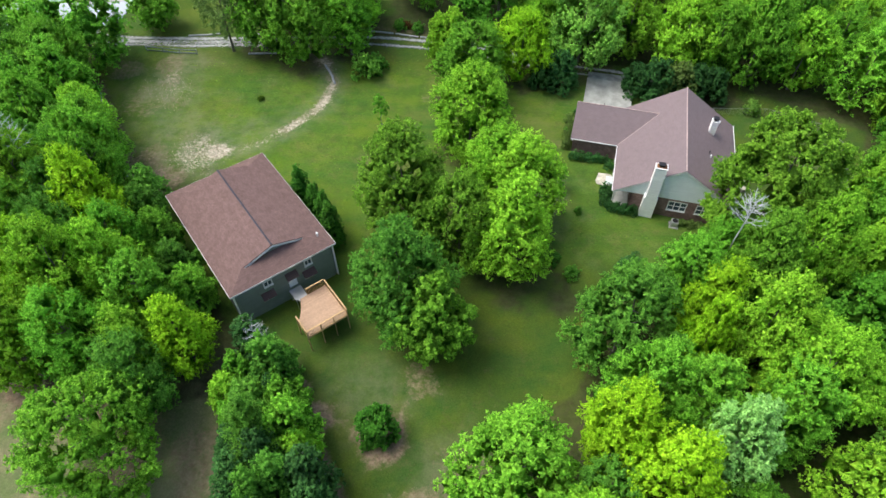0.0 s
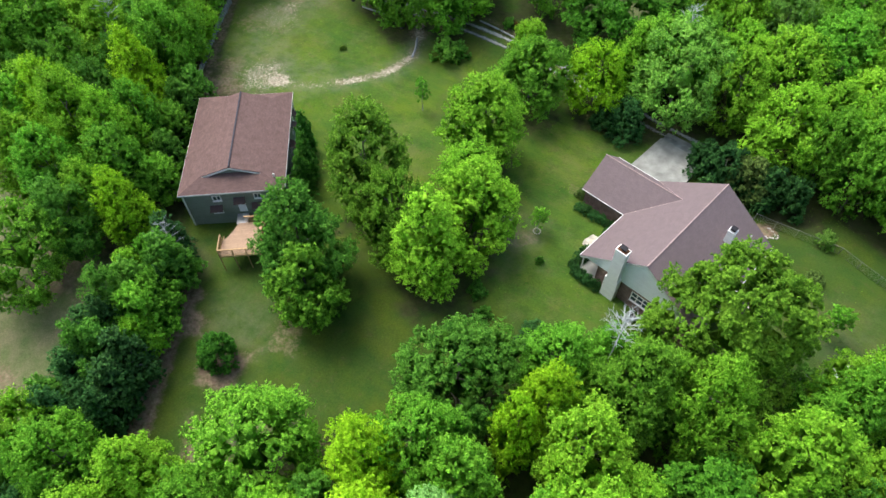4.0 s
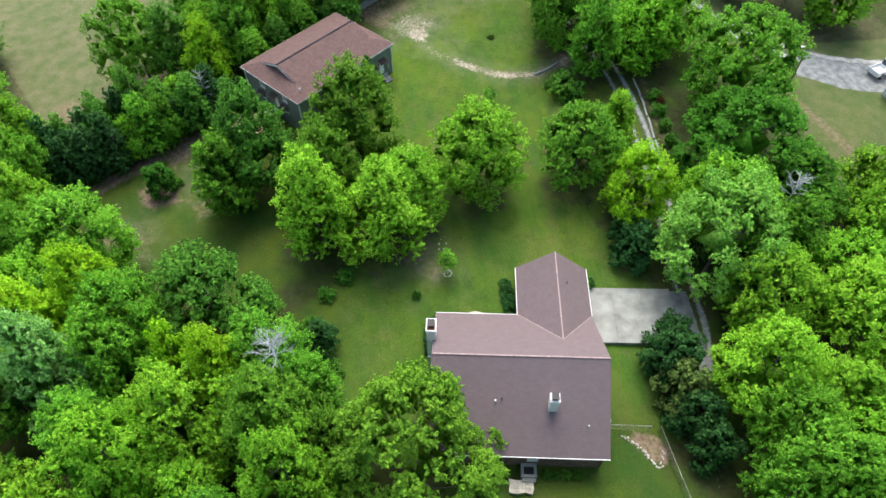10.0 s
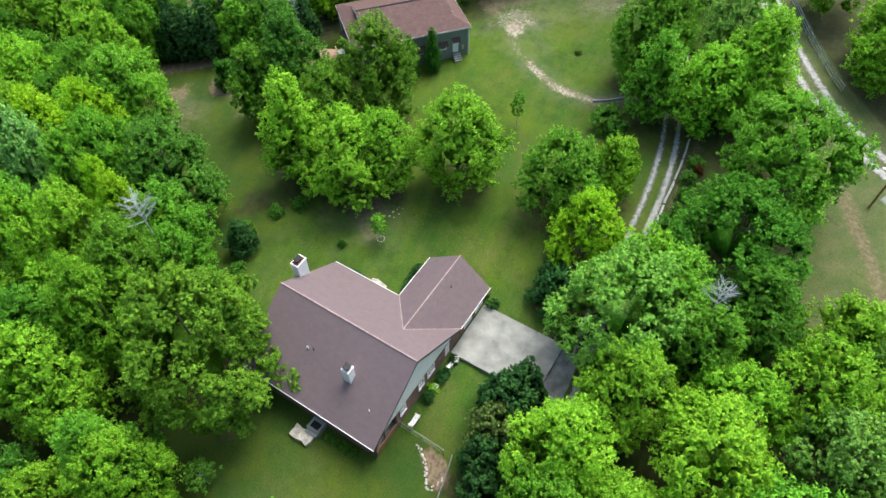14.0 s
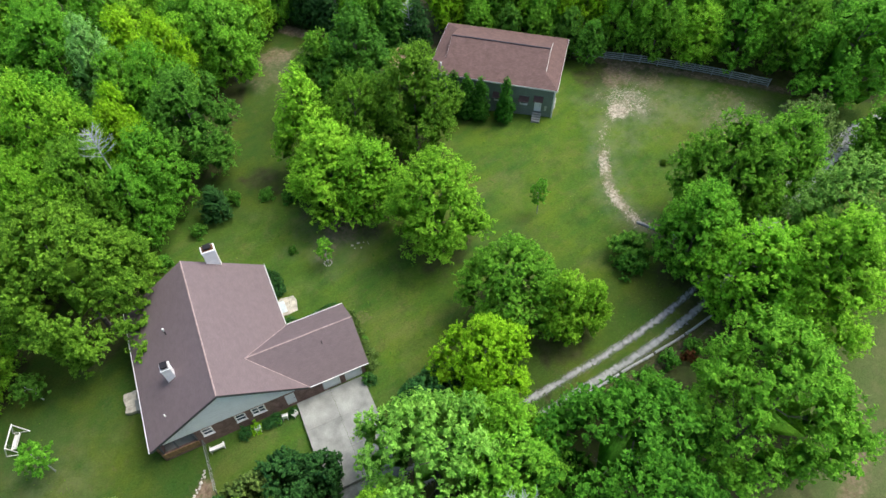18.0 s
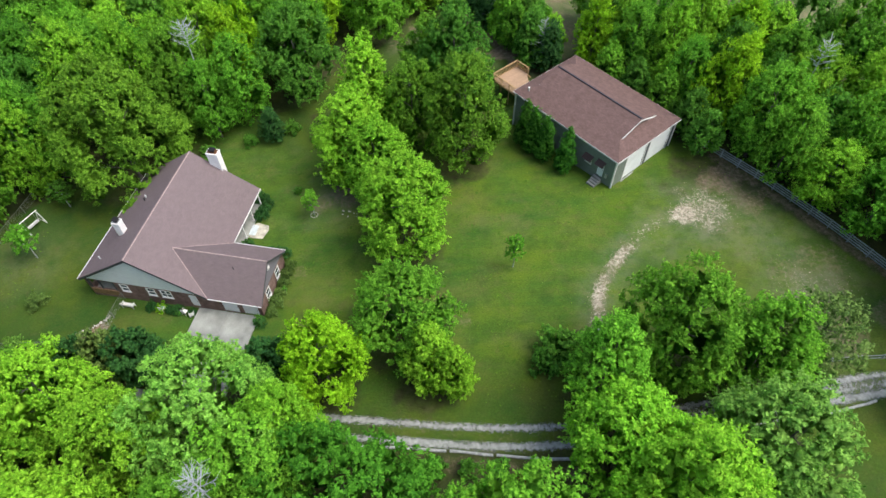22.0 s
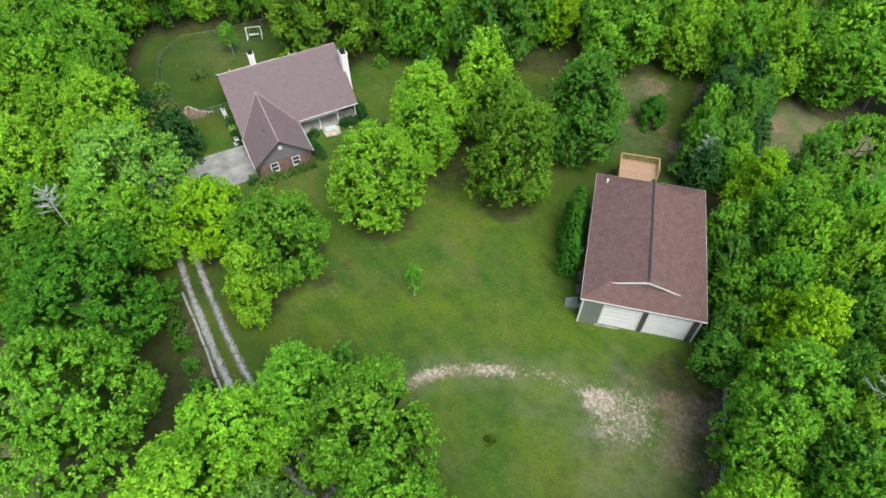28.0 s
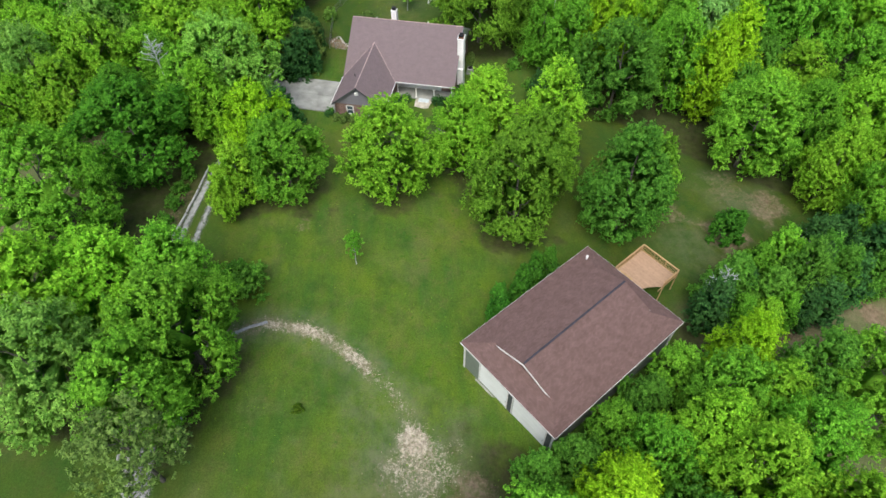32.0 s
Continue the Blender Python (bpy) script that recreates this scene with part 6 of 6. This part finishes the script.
stone_pad("front_pad", 4.3, 7.95, 1.1, 0.95, -0.22, "pale flagstone pad before the front porch", 2)
stone_pad("back_pad", 8.1, -8.7, 1.05, 0.6, -0.62, "pale flagstone pad behind the house", 3)
steps = empty("back_steps", HOUSE, "pale concrete landing with a dark mat at the back door", "steps")
part("landing", box(8.1, 9.5, -8.0, -6.75, -1.3, -0.28, 0.02), M["concrete"], steps)
part("step", box(8.2, 9.4, -8.35, -8.0, -1.3, -0.46, 0.02), M["concrete"], steps)
part("mat", box(8.35, 9.25, -7.75, -7.1, -0.28, -0.26), M["rubber"], steps, "dark rubber mat")
bed = empty("stone_bed", pose(0, 0, 0), "ragged row of pale stones edging a bare bed by the fence", "flower bed")
EDGE = [(34.1, 65.8), (35.0, 66.6), (35.6, 67.0), (36.6, 67.5), (37.8, 68.0), (37.0, 68.5), (36.2, 68.9)]
for x, y, lx, ly in along(EDGE, 0.17, 2):
    if rnd.random() < 0.12:
        continue
    o = rnd.uniform(-0.12, 0.12)
    x, y = x + lx * o, y + ly * o
    bm = bmesh.new()
    bmesh.ops.create_icosphere(bm, subdivisions=1, radius=rnd.uniform(0.07, 0.15))
    for v in bm.verts:
        v.co = Vector((v.co.x * rnd.uniform(0.9, 1.4) + x, v.co.y * rnd.uniform(0.9, 1.3) + y, v.co.z * 0.8 + land(x, y) + 0.05))
    part("stone", bm, M["stone_pale"], bed)


# ---- fences ----
def rail_fence(pts, step, height, rails, label):
    f = empty("rail_fence", pose(0, 0, 0), label, "fence")
    line = along(pts, step)
    for x, y, _, _ in line:
        part("post", box(x - 0.06, x + 0.06, y - 0.06, y + 0.06, land(x, y) - 0.3, land(x, y) + height + 0.08, 0.01), M["fence_wood"], f)
    for (ax, ay, *_), (bx, by, *_) in zip(line, line[1:]):
        for k in range(rails):
            z = height * (0.28 + 0.72 * k / (rails - 1))
            part("rail", edge_bar((ax, ay, land(ax, ay) + z), (bx, by, land(bx, by) + z), 0.045, 0.14), M["fence_wood"], f)
    return f


rail_fence([(-33.4, 45.4), (-41.0, 57.0), (-47.8, 70.3)], 2.4, 1.25, 4, "dark weathered four-rail timber fence at the woods")
rail_fence([(-43.4, 78.0), (-37.6, 77.6), (-34.0, 77.9)], 2.4, 0.7, 2, "low weathered timber rail beside the drive")
rail_fence([(-50.5, 95.2), (-40, 97.6), (-30, 100.6), (-24.5, 103)], 2.6, 1.2, 3, "dark timber fence along the lane")


def wire_fence(pts, label):
    f = empty("wire_fence", pose(0, 0, 0), label, "fence")
    line = along(pts, 2.4, 0)
    for x, y, _, _ in line:
        part("post", tube((x, y, land(x, y) - 0.3), (x, y, land(x, y) + 1.25), 0.035, 0.035, 8), M["wire"], f)
    for (ax, ay, *_), (bx, by, *_) in zip(line, line[1:]):
        za, zb = land(ax, ay), land(bx, by)
        part("top_rail", tube((ax, ay, za + 1.2), (bx, by, zb + 1.2), 0.022, 0.022, 6), M["wire"], f)
        bm = bmesh.new()
        for k in range(1, 9):
            add_tube(bm, (ax, ay, za + 0.13 * k), (bx, by, zb + 0.13 * k), 0.003, 0.003, 3)
        for k in range(18):
            t, s = k / 18, min(1, (k + 4) / 18)
            for u, v in ((t, s), (s, t)):
                add_tube(bm, (ax + (bx - ax) * u, ay + (by - ay) * u, za + (zb - za) * u + 0.05), (ax + (bx - ax) * v, ay + (by - ay) * v, za + (zb - za) * v + 1.18), 0.003, 0.003, 3)
        part("mesh_panel", bm, M["wire"], f)
    return f


gx, gy = at_house(15.3, -3.2)
wire_fence([(gx, gy), (34.4, 69.2)], "grey chain-link fence from the house corner")
wire_fence([(34.4, 69.2), (44.0, 69.0), (50.2, 66.2), (52.2, 61.5), (49.6, 55.2), (47.6, 47.2)], "grey chain-link fence round the back lawn")


# ---- logs and edging timbers ----
def log(ax, ay, bx, by, r, label="weathered grey log lying beside the drive", sides=9):
    bm = bmesh.new()
    rr = random.Random(int(ax * 10 + by))
    n = max(2, int(math.hypot(bx - ax, by - ay) / 0.8))
    prev = Vector((ax, ay, land(ax, ay) + r * 0.7))
    for i in range(1, n + 1):
        x, y = ax + (bx - ax) * i / n + rr.uniform(-0.03, 0.03), ay + (by - ay) * i / n + rr.uniform(-0.03, 0.03)
        p = Vector((x, y, land(x, y) + r * 0.7))
        add_tube(bm, prev, p, r * rr.uniform(0.92, 1.05), r * rr.uniform(0.9, 1.0), sides)
        prev = p
    return tagged(part("log", bm, M["log"]), label, "log", "edging logs")


pts = [(7.4, 82.2), (3.6, 82.7), (-0.4, 83.3), (-4.4, 84.0), (-8.2, 84.6), (-12.0, 85.0)]
for a, b in zip(pts, pts[1:]):
    log(a[0] - 0.15, a[1], b[0] + 0.15, b[1], 0.14)
pts = [(-17.6, 76.2), (-16.4, 73.9), (-15.9, 72.2)]
for a, b in zip(pts, pts[1:]):
    log(*a, *b, 0.16, "dark fallen log edging the dirt track")
log(-25.0, 78.6, -29.0, 78.2, 0.13)
log(-30.0, 82.9, -25.0, 83.4, 0.13)
log(-34.0, 82.7, -38.5, 81.9, 0.13)


# ---- small things round the house ----
def bench(x, y, turn):
    b = empty("garden_bench", HOUSE @ pose(x, y, land(*at_house(x, y)), 0, 0, turn), "white painted garden bench on the grass", "bench")
    for i in range(4):
        part("seat_slat", box(-0.65, 0.65, -0.22 + 0.115 * i, -0.12 + 0.115 * i, 0.42, 0.45, 0.006), M["plastic_white"], b)
    for i in range(4):
        part("back_slat", box(-0.65, 0.65, 0.26 + 0.02 * i, 0.29 + 0.02 * i, 0.5 + 0.11 * i, 0.59 + 0.11 * i, 0.006), M["plastic_white"], b)
    for s in (-0.6, 0.6):
        part("leg", box(s - 0.03, s + 0.03, -0.22, -0.16, 0, 0.62, 0.006), M["plastic_white"], b)
        part("leg", box(s - 0.03, s + 0.03, 0.2, 0.26, 0, 0.95, 0.006), M["plastic_white"], b)
        part("armrest", box(s - 0.04, s + 0.04, -0.26, 0.26, 0.62, 0.66, 0.006), M["plastic_white"], b)


def chair(x, y, turn, cushion):
    c = empty("garden_chair", HOUSE @ pose(x, y, land(*at_house(x, y)), 0, 0, turn), "white plastic garden chair against the brick wall", "chair", "garden chairs")
    part("seat", box(-0.24, 0.24, -0.24, 0.24, 0.40, 0.44, 0.02), M["plastic_white"], c)
    part("backrest", box(-0.24, 0.24, 0.20, 0.25, 0.44, 0.92, 0.02), M["plastic_white"], c)
    for sx in (-0.2, 0.2):
        for sy in (-0.2, 0.2):
            part("leg", tube((sx * 1.15, sy * 1.15, 0), (sx, sy, 0.41), 0.022, 0.026, 7), M["plastic_white"], c)
        part("armrest", box(sx * 1.25 - 0.025, sx * 1.25 + 0.025, -0.22, 0.22, 0.62, 0.65, 0.01), M["plastic_white"], c)
    if cushion:
        part("cushion", box(-0.2, 0.2, -0.2, 0.2, 0.44, 0.50, 0.025), M["cushion_blue"], c, "pale blue cushion")


bench(16.2, -2.2, -90)
chair(16.1, 1.6, -90, True)
chair(16.1, 4.2, -100, False)
chair(16.3, 5.1, -60, False)


def pot(x, y, r, house_side=True):
    px, py = at_house(x, y)
    p = empty("plant_pot", pose(px, py, land(px, py)), "dark round plant pot with a green plant", "plant pot", "plant pots")
    bm = tube((0, 0, 0), (0, 0, r * 1.6), r * 0.75, r, 14)
    part("pot", bm, M["pot"], p)
    new("plant", crown_mesh("plant", int(x * 7 + y), r * 1.2, r * 3.2, r * 1.2, "dome", 8, 6, 5, 0.10, M["mid"])).parent = p


for x, y, r in ((11.9, 13.8, 0.22), (16.4, 3.5, 0.18), (6.9, 7.4, 0.2), (2.2, 7.3, 0.2), (15.9, 12.3, 0.3)):
    pot(x, y, r)


def ac_unit(x, y):
    a = empty("air_conditioner", HOUSE @ pose(x, y, land(*at_house(x, y))), "grey outdoor air conditioning unit on a pad", "air conditioner")
    part("pad", box(-0.55, 0.55, -0.55, 0.55, -0.1, 0.08, 0.01), M["concrete"], a)
    part("body", box(-0.4, 0.4, -0.4, 0.4, 0.08, 0.85, 0.04), M["grey_metal"], a)
    bm = tube((0, 0, 0.85), (0, 0, 0.88), 0.33, 0.33, 20)
    part("fan_guard", bm, M["dark_metal"], a, "round dark fan grille")
    for i in range(5):
        part("louvre", box(-0.36, 0.36, -0.415, -0.40, 0.2 + 0.12 * i, 0.25 + 0.12 * i), M["dark_trim"], a)


ac_unit(-1.0, -0.7)


def swing(x, y, turn):
    s = empty("garden_swing", pose(x, y, land(x, y), 0, 0, turn), "white metal frame swing seat on the back lawn", "swing")
    for e in (-1.1, 1.1):
        for k in (-0.75, 0.75):
            part("leg", tube((e, k, 0), (e, 0, 1.75), 0.05, 0.05, 8), M["plastic_white"], s)
        part("ground_bar", tube((e, -0.75, 0.05), (e, 0.75, 0.05), 0.04, 0.04, 8), M["plastic_white"], s)
    part("top_beam", tube((-1.2, 0, 1.75), (1.2, 0, 1.75), 0.055, 0.055, 8), M["plastic_white"], s)
    for i in range(4):
        part("seat_slat", box(-0.7, 0.7, -0.25 + 0.13 * i, -0.14 + 0.13 * i, 0.45, 0.48), M["plastic_white"], s)
    for i in range(3):
        part("back_slat", box(-0.7, 0.7, 0.27 + 0.03 * i, 0.30 + 0.03 * i, 0.52 + 0.13 * i, 0.62 + 0.13 * i), M["plastic_white"], s)
    for e in (-0.68, 0.68):
        part("chain", tube((e, -0.2, 0.48), (e, 0, 1.75), 0.015, 0.015, 5), M["wire"], s)
        part("chain", tube((e, 0.27, 0.85), (e, 0, 1.75), 0.015, 0.015, 5), M["wire"], s)


swing(46.4, 52.4, 60)


# ---- neighbour's house, vehicles and pole ----
def neighbour(x, y, turn):
    z = land(x, y)
    h = empty("neighbour_house", pose(x, y, z, 0, 0, turn), "low pale house with a blue-grey shingle roof", "house")
    part("wall", add_wall(bmesh.new(), (-6, -4), (6, -4), -0.5, 2.5, 0.2, [(1.5, 2.6, 0.9, 2.0), (8.2, 9.3, 0.9, 2.0), (5, 5.9, 0.0, 2.05)]), M["siding_pale"], h)
    part("wall", add_wall(bmesh.new(), (6, -4), (6, 4), -0.5, 2.5, 0.2, [(3.3, 4.5, 0.9, 2.0)]), M["siding_pale"], h)
    part("wall", add_wall(bmesh.new(), (6, 4), (-6, 4), -0.5, 2.5, 0.2), M["siding_pale"], h)
    part("wall", add_wall(bmesh.new(), (-6, 4), (-6, -4), -0.5, 2.5, 0.2, [(3.3, 4.5, 0.9, 2.0)]), M["siding_pale"], h)
    f = frame_at((-6, -4), (6, -4))
    window(h, f, 1.5, 2.6, 0.9, 2.0)
    window(h, f, 8.2, 9.3, 0.9, 2.0)
    panel_door(h, f, 5, 5.9, 0, 2.05, M["white_door"])
    window(h, frame_at((6, -4), (6, 4)), 3.3, 4.5, 0.9, 2.0)
    window(h, frame_at((-6, 4), (-6, -4)), 3.3, 4.5, 0.9, 2.0)
    for s in (1, -1):
        part("roof", roof_plane([(-6.4, 0, 4.6), (6.4, 0, 4.6), (6.4, s * 4.5, 2.4), (-6.4, s * 4.5, 2.4)]), M["shingle_far"], h, "blue-grey shingle roof")
        part("gutter", edge_bar((-6.4, s * 4.52, 2.42), (6.4, s * 4.52, 2.42), 0.1, 0.16), M["white_trim"], h)
    for x0 in (-6.0, 5.84):
        gable_bm = bmesh.new()
        a = [gable_bm.verts.new(v) for v in ((x0, -4, 2.45), (x0, 4, 2.45), (x0, 0, 4.38))]
        b = [gable_bm.verts.new(v.co + Vector((0.16, 0, 0))) for v in a]
        gable_bm.faces.new(a), gable_bm.faces.new(b[::-1])
        for i in range(3):
            j = (i + 1) % 3
            gable_bm.faces.new((a[j], a[i], b[i], b[j]))
        bmesh.ops.recalc_face_normals(gable_bm, faces=gable_bm.faces)
        part("gable", gable_bm, M["siding_pale"], h)
    part("ridge_cap", edge_bar((-6.4, 0, 4.64), (6.4, 0, 4.64), 0.16, 0.06), M["shingle_far"], h)


neighbour(3.6, 120.6, 12)


def pickup(x, y, turn, mat, label):
    v = empty("pickup_truck", pose(x, y, land(x, y) + 0.06, 0, 0, turn), label, "truck", "parked pickups")

    def shell(outline, w, name, mm):
        bm = bmesh.new()
        a = [bm.verts.new((px, -w, pz)) for px, pz in outline]
        b = [bm.verts.new((px, w, pz)) for px, pz in outline]
        bm.faces.new(a), bm.faces.new(b[::-1])
        for i in range(len(outline)):
            j = (i + 1) % len(outline)
            bm.faces.new((a[j], a[i], b[i], b[j]))
        bmesh.ops.recalc_face_normals(bm, faces=bm.faces)
        bmesh.ops.bevel(bm, geom=list(bm.edges), offset=0.05, segments=2, affect="EDGES", profile=0.6)
        return part(name, bm, mm, v)

    shell([(-2.7, 0.45), (2.7, 0.45), (2.7, 0.95), (1.2, 1.1), (-0.6, 1.1), (-0.6, 0.72), (-2.7, 0.72)], 0.95, "body", mat)
    shell([(-0.6, 1.1), (1.15, 1.1), (0.55, 1.75), (-0.5, 1.75)], 0.82, "cab", M["glass"])
    part("cab_roof", box(-0.5, 0.55, -0.78, 0.78, 1.74, 1.80, 0.03), mat, v)
    for s in (-0.92, 0.84):
        part("bed_side", box(-2.68, -0.62, s, s + 0.08, 0.7, 1.12, 0.02), mat, v)
    part("tailgate", box(-2.72, -2.64, -0.86, 0.86, 0.7, 1.12, 0.02), mat, v)
    for px in (-1.75, 1.75):
        for s in (-0.9, 0.9):
            wl = part("wheel", tube((px, s - 0.11, 0.38), (px, s + 0.11, 0.38), 0.38, 0.38, 18), M["rubber"], v)
            part("rim", tube((px, s + (0.115 if s > 0 else -0.115) - 0.01, 0.38), (px, s + (0.115 if s > 0 else -0.115) + 0.01, 0.38), 0.22, 0.2, 14), M["grey_metal"], wl)
    for s in (-0.7, 0.7):
        part("headlight", box(2.66, 2.72, s - 0.15, s + 0.15, 0.74, 0.9, 0.02), M["plastic_white"], v)
    part("bumper", box(2.65, 2.8, -0.9, 0.9, 0.42, 0.6, 0.03), M["grey_metal"], v)


pickup(-5.4, 118.6, 100, M["paint_white"], "white pickup truck parked on the gravel")
pickup(-3.0, 121.6, 100, M["paint_red"], "dark red pickup truck parked on the gravel")


def utility_pole(x, y, h):
    p = empty("utility_pole", pose(x, y, land(x, y)), "weathered wooden utility pole with a lamp beside the lane", "pole")
    part("pole", tube((0, 0, -0.6), (0, 0, h), 0.15, 0.10, 10), M["old_wood"], p)
    part("crossarm", box(-0.9, 0.9, -0.06, 0.06, h - 0.7, h - 0.58, 0.01), M["old_wood"], p)
    part("lamp_arm", tube((0, 0, h - 1.2), (0.5, -1.2, h - 0.9), 0.03, 0.03, 7), M["grey_metal"], p)
    part("lamp_head", box(0.38, 0.68, -1.7, -1.1, h - 0.98, h - 0.82, 0.03), M["plastic_white"], p, "white lamp head")
    part("transformer", tube((0.3, 0, h - 1.9), (0.3, 0, h - 1.1), 0.2, 0.2, 12), M["grey_metal"], p)


utility_pole(-6.2, 104.9, 7.0)
utility_pole(-47.0, 90.8, 7.5)
power_line = empty("power_line", pose(0, 0, 0), "two thin dark cables hanging between the wooden poles", "cable")
for side in (-0.75, 0.75):
    p, q = Vector((-6.2 + side, 104.9, land(-6.2, 104.9) + 6.5)), Vector((-47.0 + side, 90.8, land(-47.0, 90.8) + 7.0))
    bm = bmesh.new()
    prev = p
    for i in range(1, 21):
        k = i / 20
        at = p.lerp(q, k) - Vector((0, 0, 4 * 1.1 * k * (1 - k)))
        add_tube(bm, prev, at, 0.014, 0.014, 5)
        prev = at
    part("cable", bm, M["dark_metal"], power_line)


# ---- loose stuff on the ground ----
def scatter(name, spots, mat, label, category, seed, blade=False):
    """Chips of stone or tufts of weed lying on the land, one joined sheet of small pieces."""
    g = np.random.default_rng(seed)
    verts, faces = [], []
    for x, y, s in spots:
        z = land(x, y)
        base = len(verts)
        if blade:
            for _ in range(5):
                a, w = g.uniform(0, 6.28), g.uniform(0.3, 0.6) * s
                dx, dy = math.cos(a), math.sin(a)
                verts += [(x - dy * w * 0.3, y + dx * w * 0.3, z), (x + dy * w * 0.3, y - dx * w * 0.3, z), (x + dx * w, y + dy * w, z + s * g.uniform(0.25, 0.6))]
            faces += [(base + 3 * i, base + 3 * i + 1, base + 3 * i + 2) for i in range(5)]
        else:
            a0 = g.uniform(0, 6.28)
            for i in range(4):
                a = a0 + i * 1.57 + g.uniform(-0.4, 0.4)
                r = s * g.uniform(0.6, 1.2)
                verts.append((x + r * math.cos(a), y + r * math.sin(a) * 0.8, z - 0.01))
            verts.append((x + s * g.uniform(-0.2, 0.2), y, z + s * 0.5))
            faces += [(base + i, base + (i + 1) % 4, base + 4) for i in range(4)]
    me = bpy.data.meshes.new(name)
    me.from_pydata(verts, [], faces)
    me.materials.append(mat)
    return tagged(new(name, me), label, category, kind="stuff")


rnd = np.random.default_rng(77)
chips = []
for cx, cy, sx, sy, n in ((-31.4, 57.4, 1.5, 1.4, 480), (-29.2, 58.0, 0.8, 0.7, 260), (-37.4, 69.6, 1.2, 2.0, 240), (-41.0, 69.6, 1.0, 0.8, 60)):
    for x, y in rnd.normal((cx, cy), (sx, sy), (n, 2)):
        chips.append((x, y, rnd.uniform(0.03, 0.10)))
for x, y, lx, ly in along(ARC, 0.06):
    if rnd.uniform() < 0.75:
        o = rnd.normal(0, 0.42)
        chips.append((x + lx * o, y + ly * o, rnd.uniform(0.03, 0.10)))
scatter("scattered_chips", chips, M["chips"], "pale stone and bark chips strewn on worn lawn", "gravel", 5)
weeds = []
for _ in range(9000):
    x, y = rnd.uniform(-46, 48), rnd.uniform(8, 80)
    if any(inside(p, x, y) for p in WOODS) or y < 44:
        continue
    if noise.noise((x * 0.16, y * 0.16, 40)) + 0.5 * noise.noise((x * 0.6, y * 0.6, 41)) < 0.12 or line_dist(ARC, x, y) < 1.0 or line_dist(DRIVE, x, y) < 1.4:
        continue
    hx, hy = (HOUSE.inverted() @ Vector((x, y, 0)))[:2]
    wx, wy = (BARN.inverted() @ Vector((x, y, 0)))[:2]
    if -1 < hx < 25 and -10 < hy < 14 or -1 < wx < 22 and -12.5 < wy < 1:
        continue
    weeds.append((x, y, rnd.uniform(0.12, 0.30)))
scatter("grass_tufts", weeds, M["weed"], "small uneven tufts of longer grass in the lawn", "grass", 6, True)


# ---- stones on the front lawn ----
def field_stone(x, y, r, seed, parent=None):
    s = random.Random(seed)
    bm = bmesh.new()
    bmesh.ops.create_icosphere(bm, subdivisions=1, radius=r)
    for v in bm.verts:
        v.co = Vector((v.co.x * s.uniform(0.8, 1.3) + x, v.co.y * s.uniform(0.8, 1.3) + y, v.co.z * 0.7 + land(x, y) + r * 0.3))
    return part("stone", bm, M["stone_pale"], parent)


ring = empty("stone_ring", pose(0, 0, 0), "small ring of pale stones round a young tree", "stones")
for i in range(11):
    a = 2 * math.pi * i / 11
    field_stone(13.3 + 0.42 * math.cos(a), 53.7 + 0.42 * math.sin(a), 0.09, i, ring)
for i in range(9):
    s = random.Random(50 + i)
    tagged(field_stone(9.1 + s.uniform(-0.9, 0.9), 53.9 + s.uniform(-0.6, 0.6), s.uniform(0.06, 0.13), 60 + i), "pale loose stone lying on bare soil", "stone", "loose stones on the lawn")
tree("shrub", "mid", 15.5, 49.9, 0.9, 0.5, name="shrub", label="small green shrub on the front lawn", category="shrub")
part("landing_slab", box(3.5, 5.0, 6.95, 7.75, -0.7, -0.19, 0.02), M["pale_slab"], bpy.data.objects["front_pad"], "pale blue-white concrete slab")
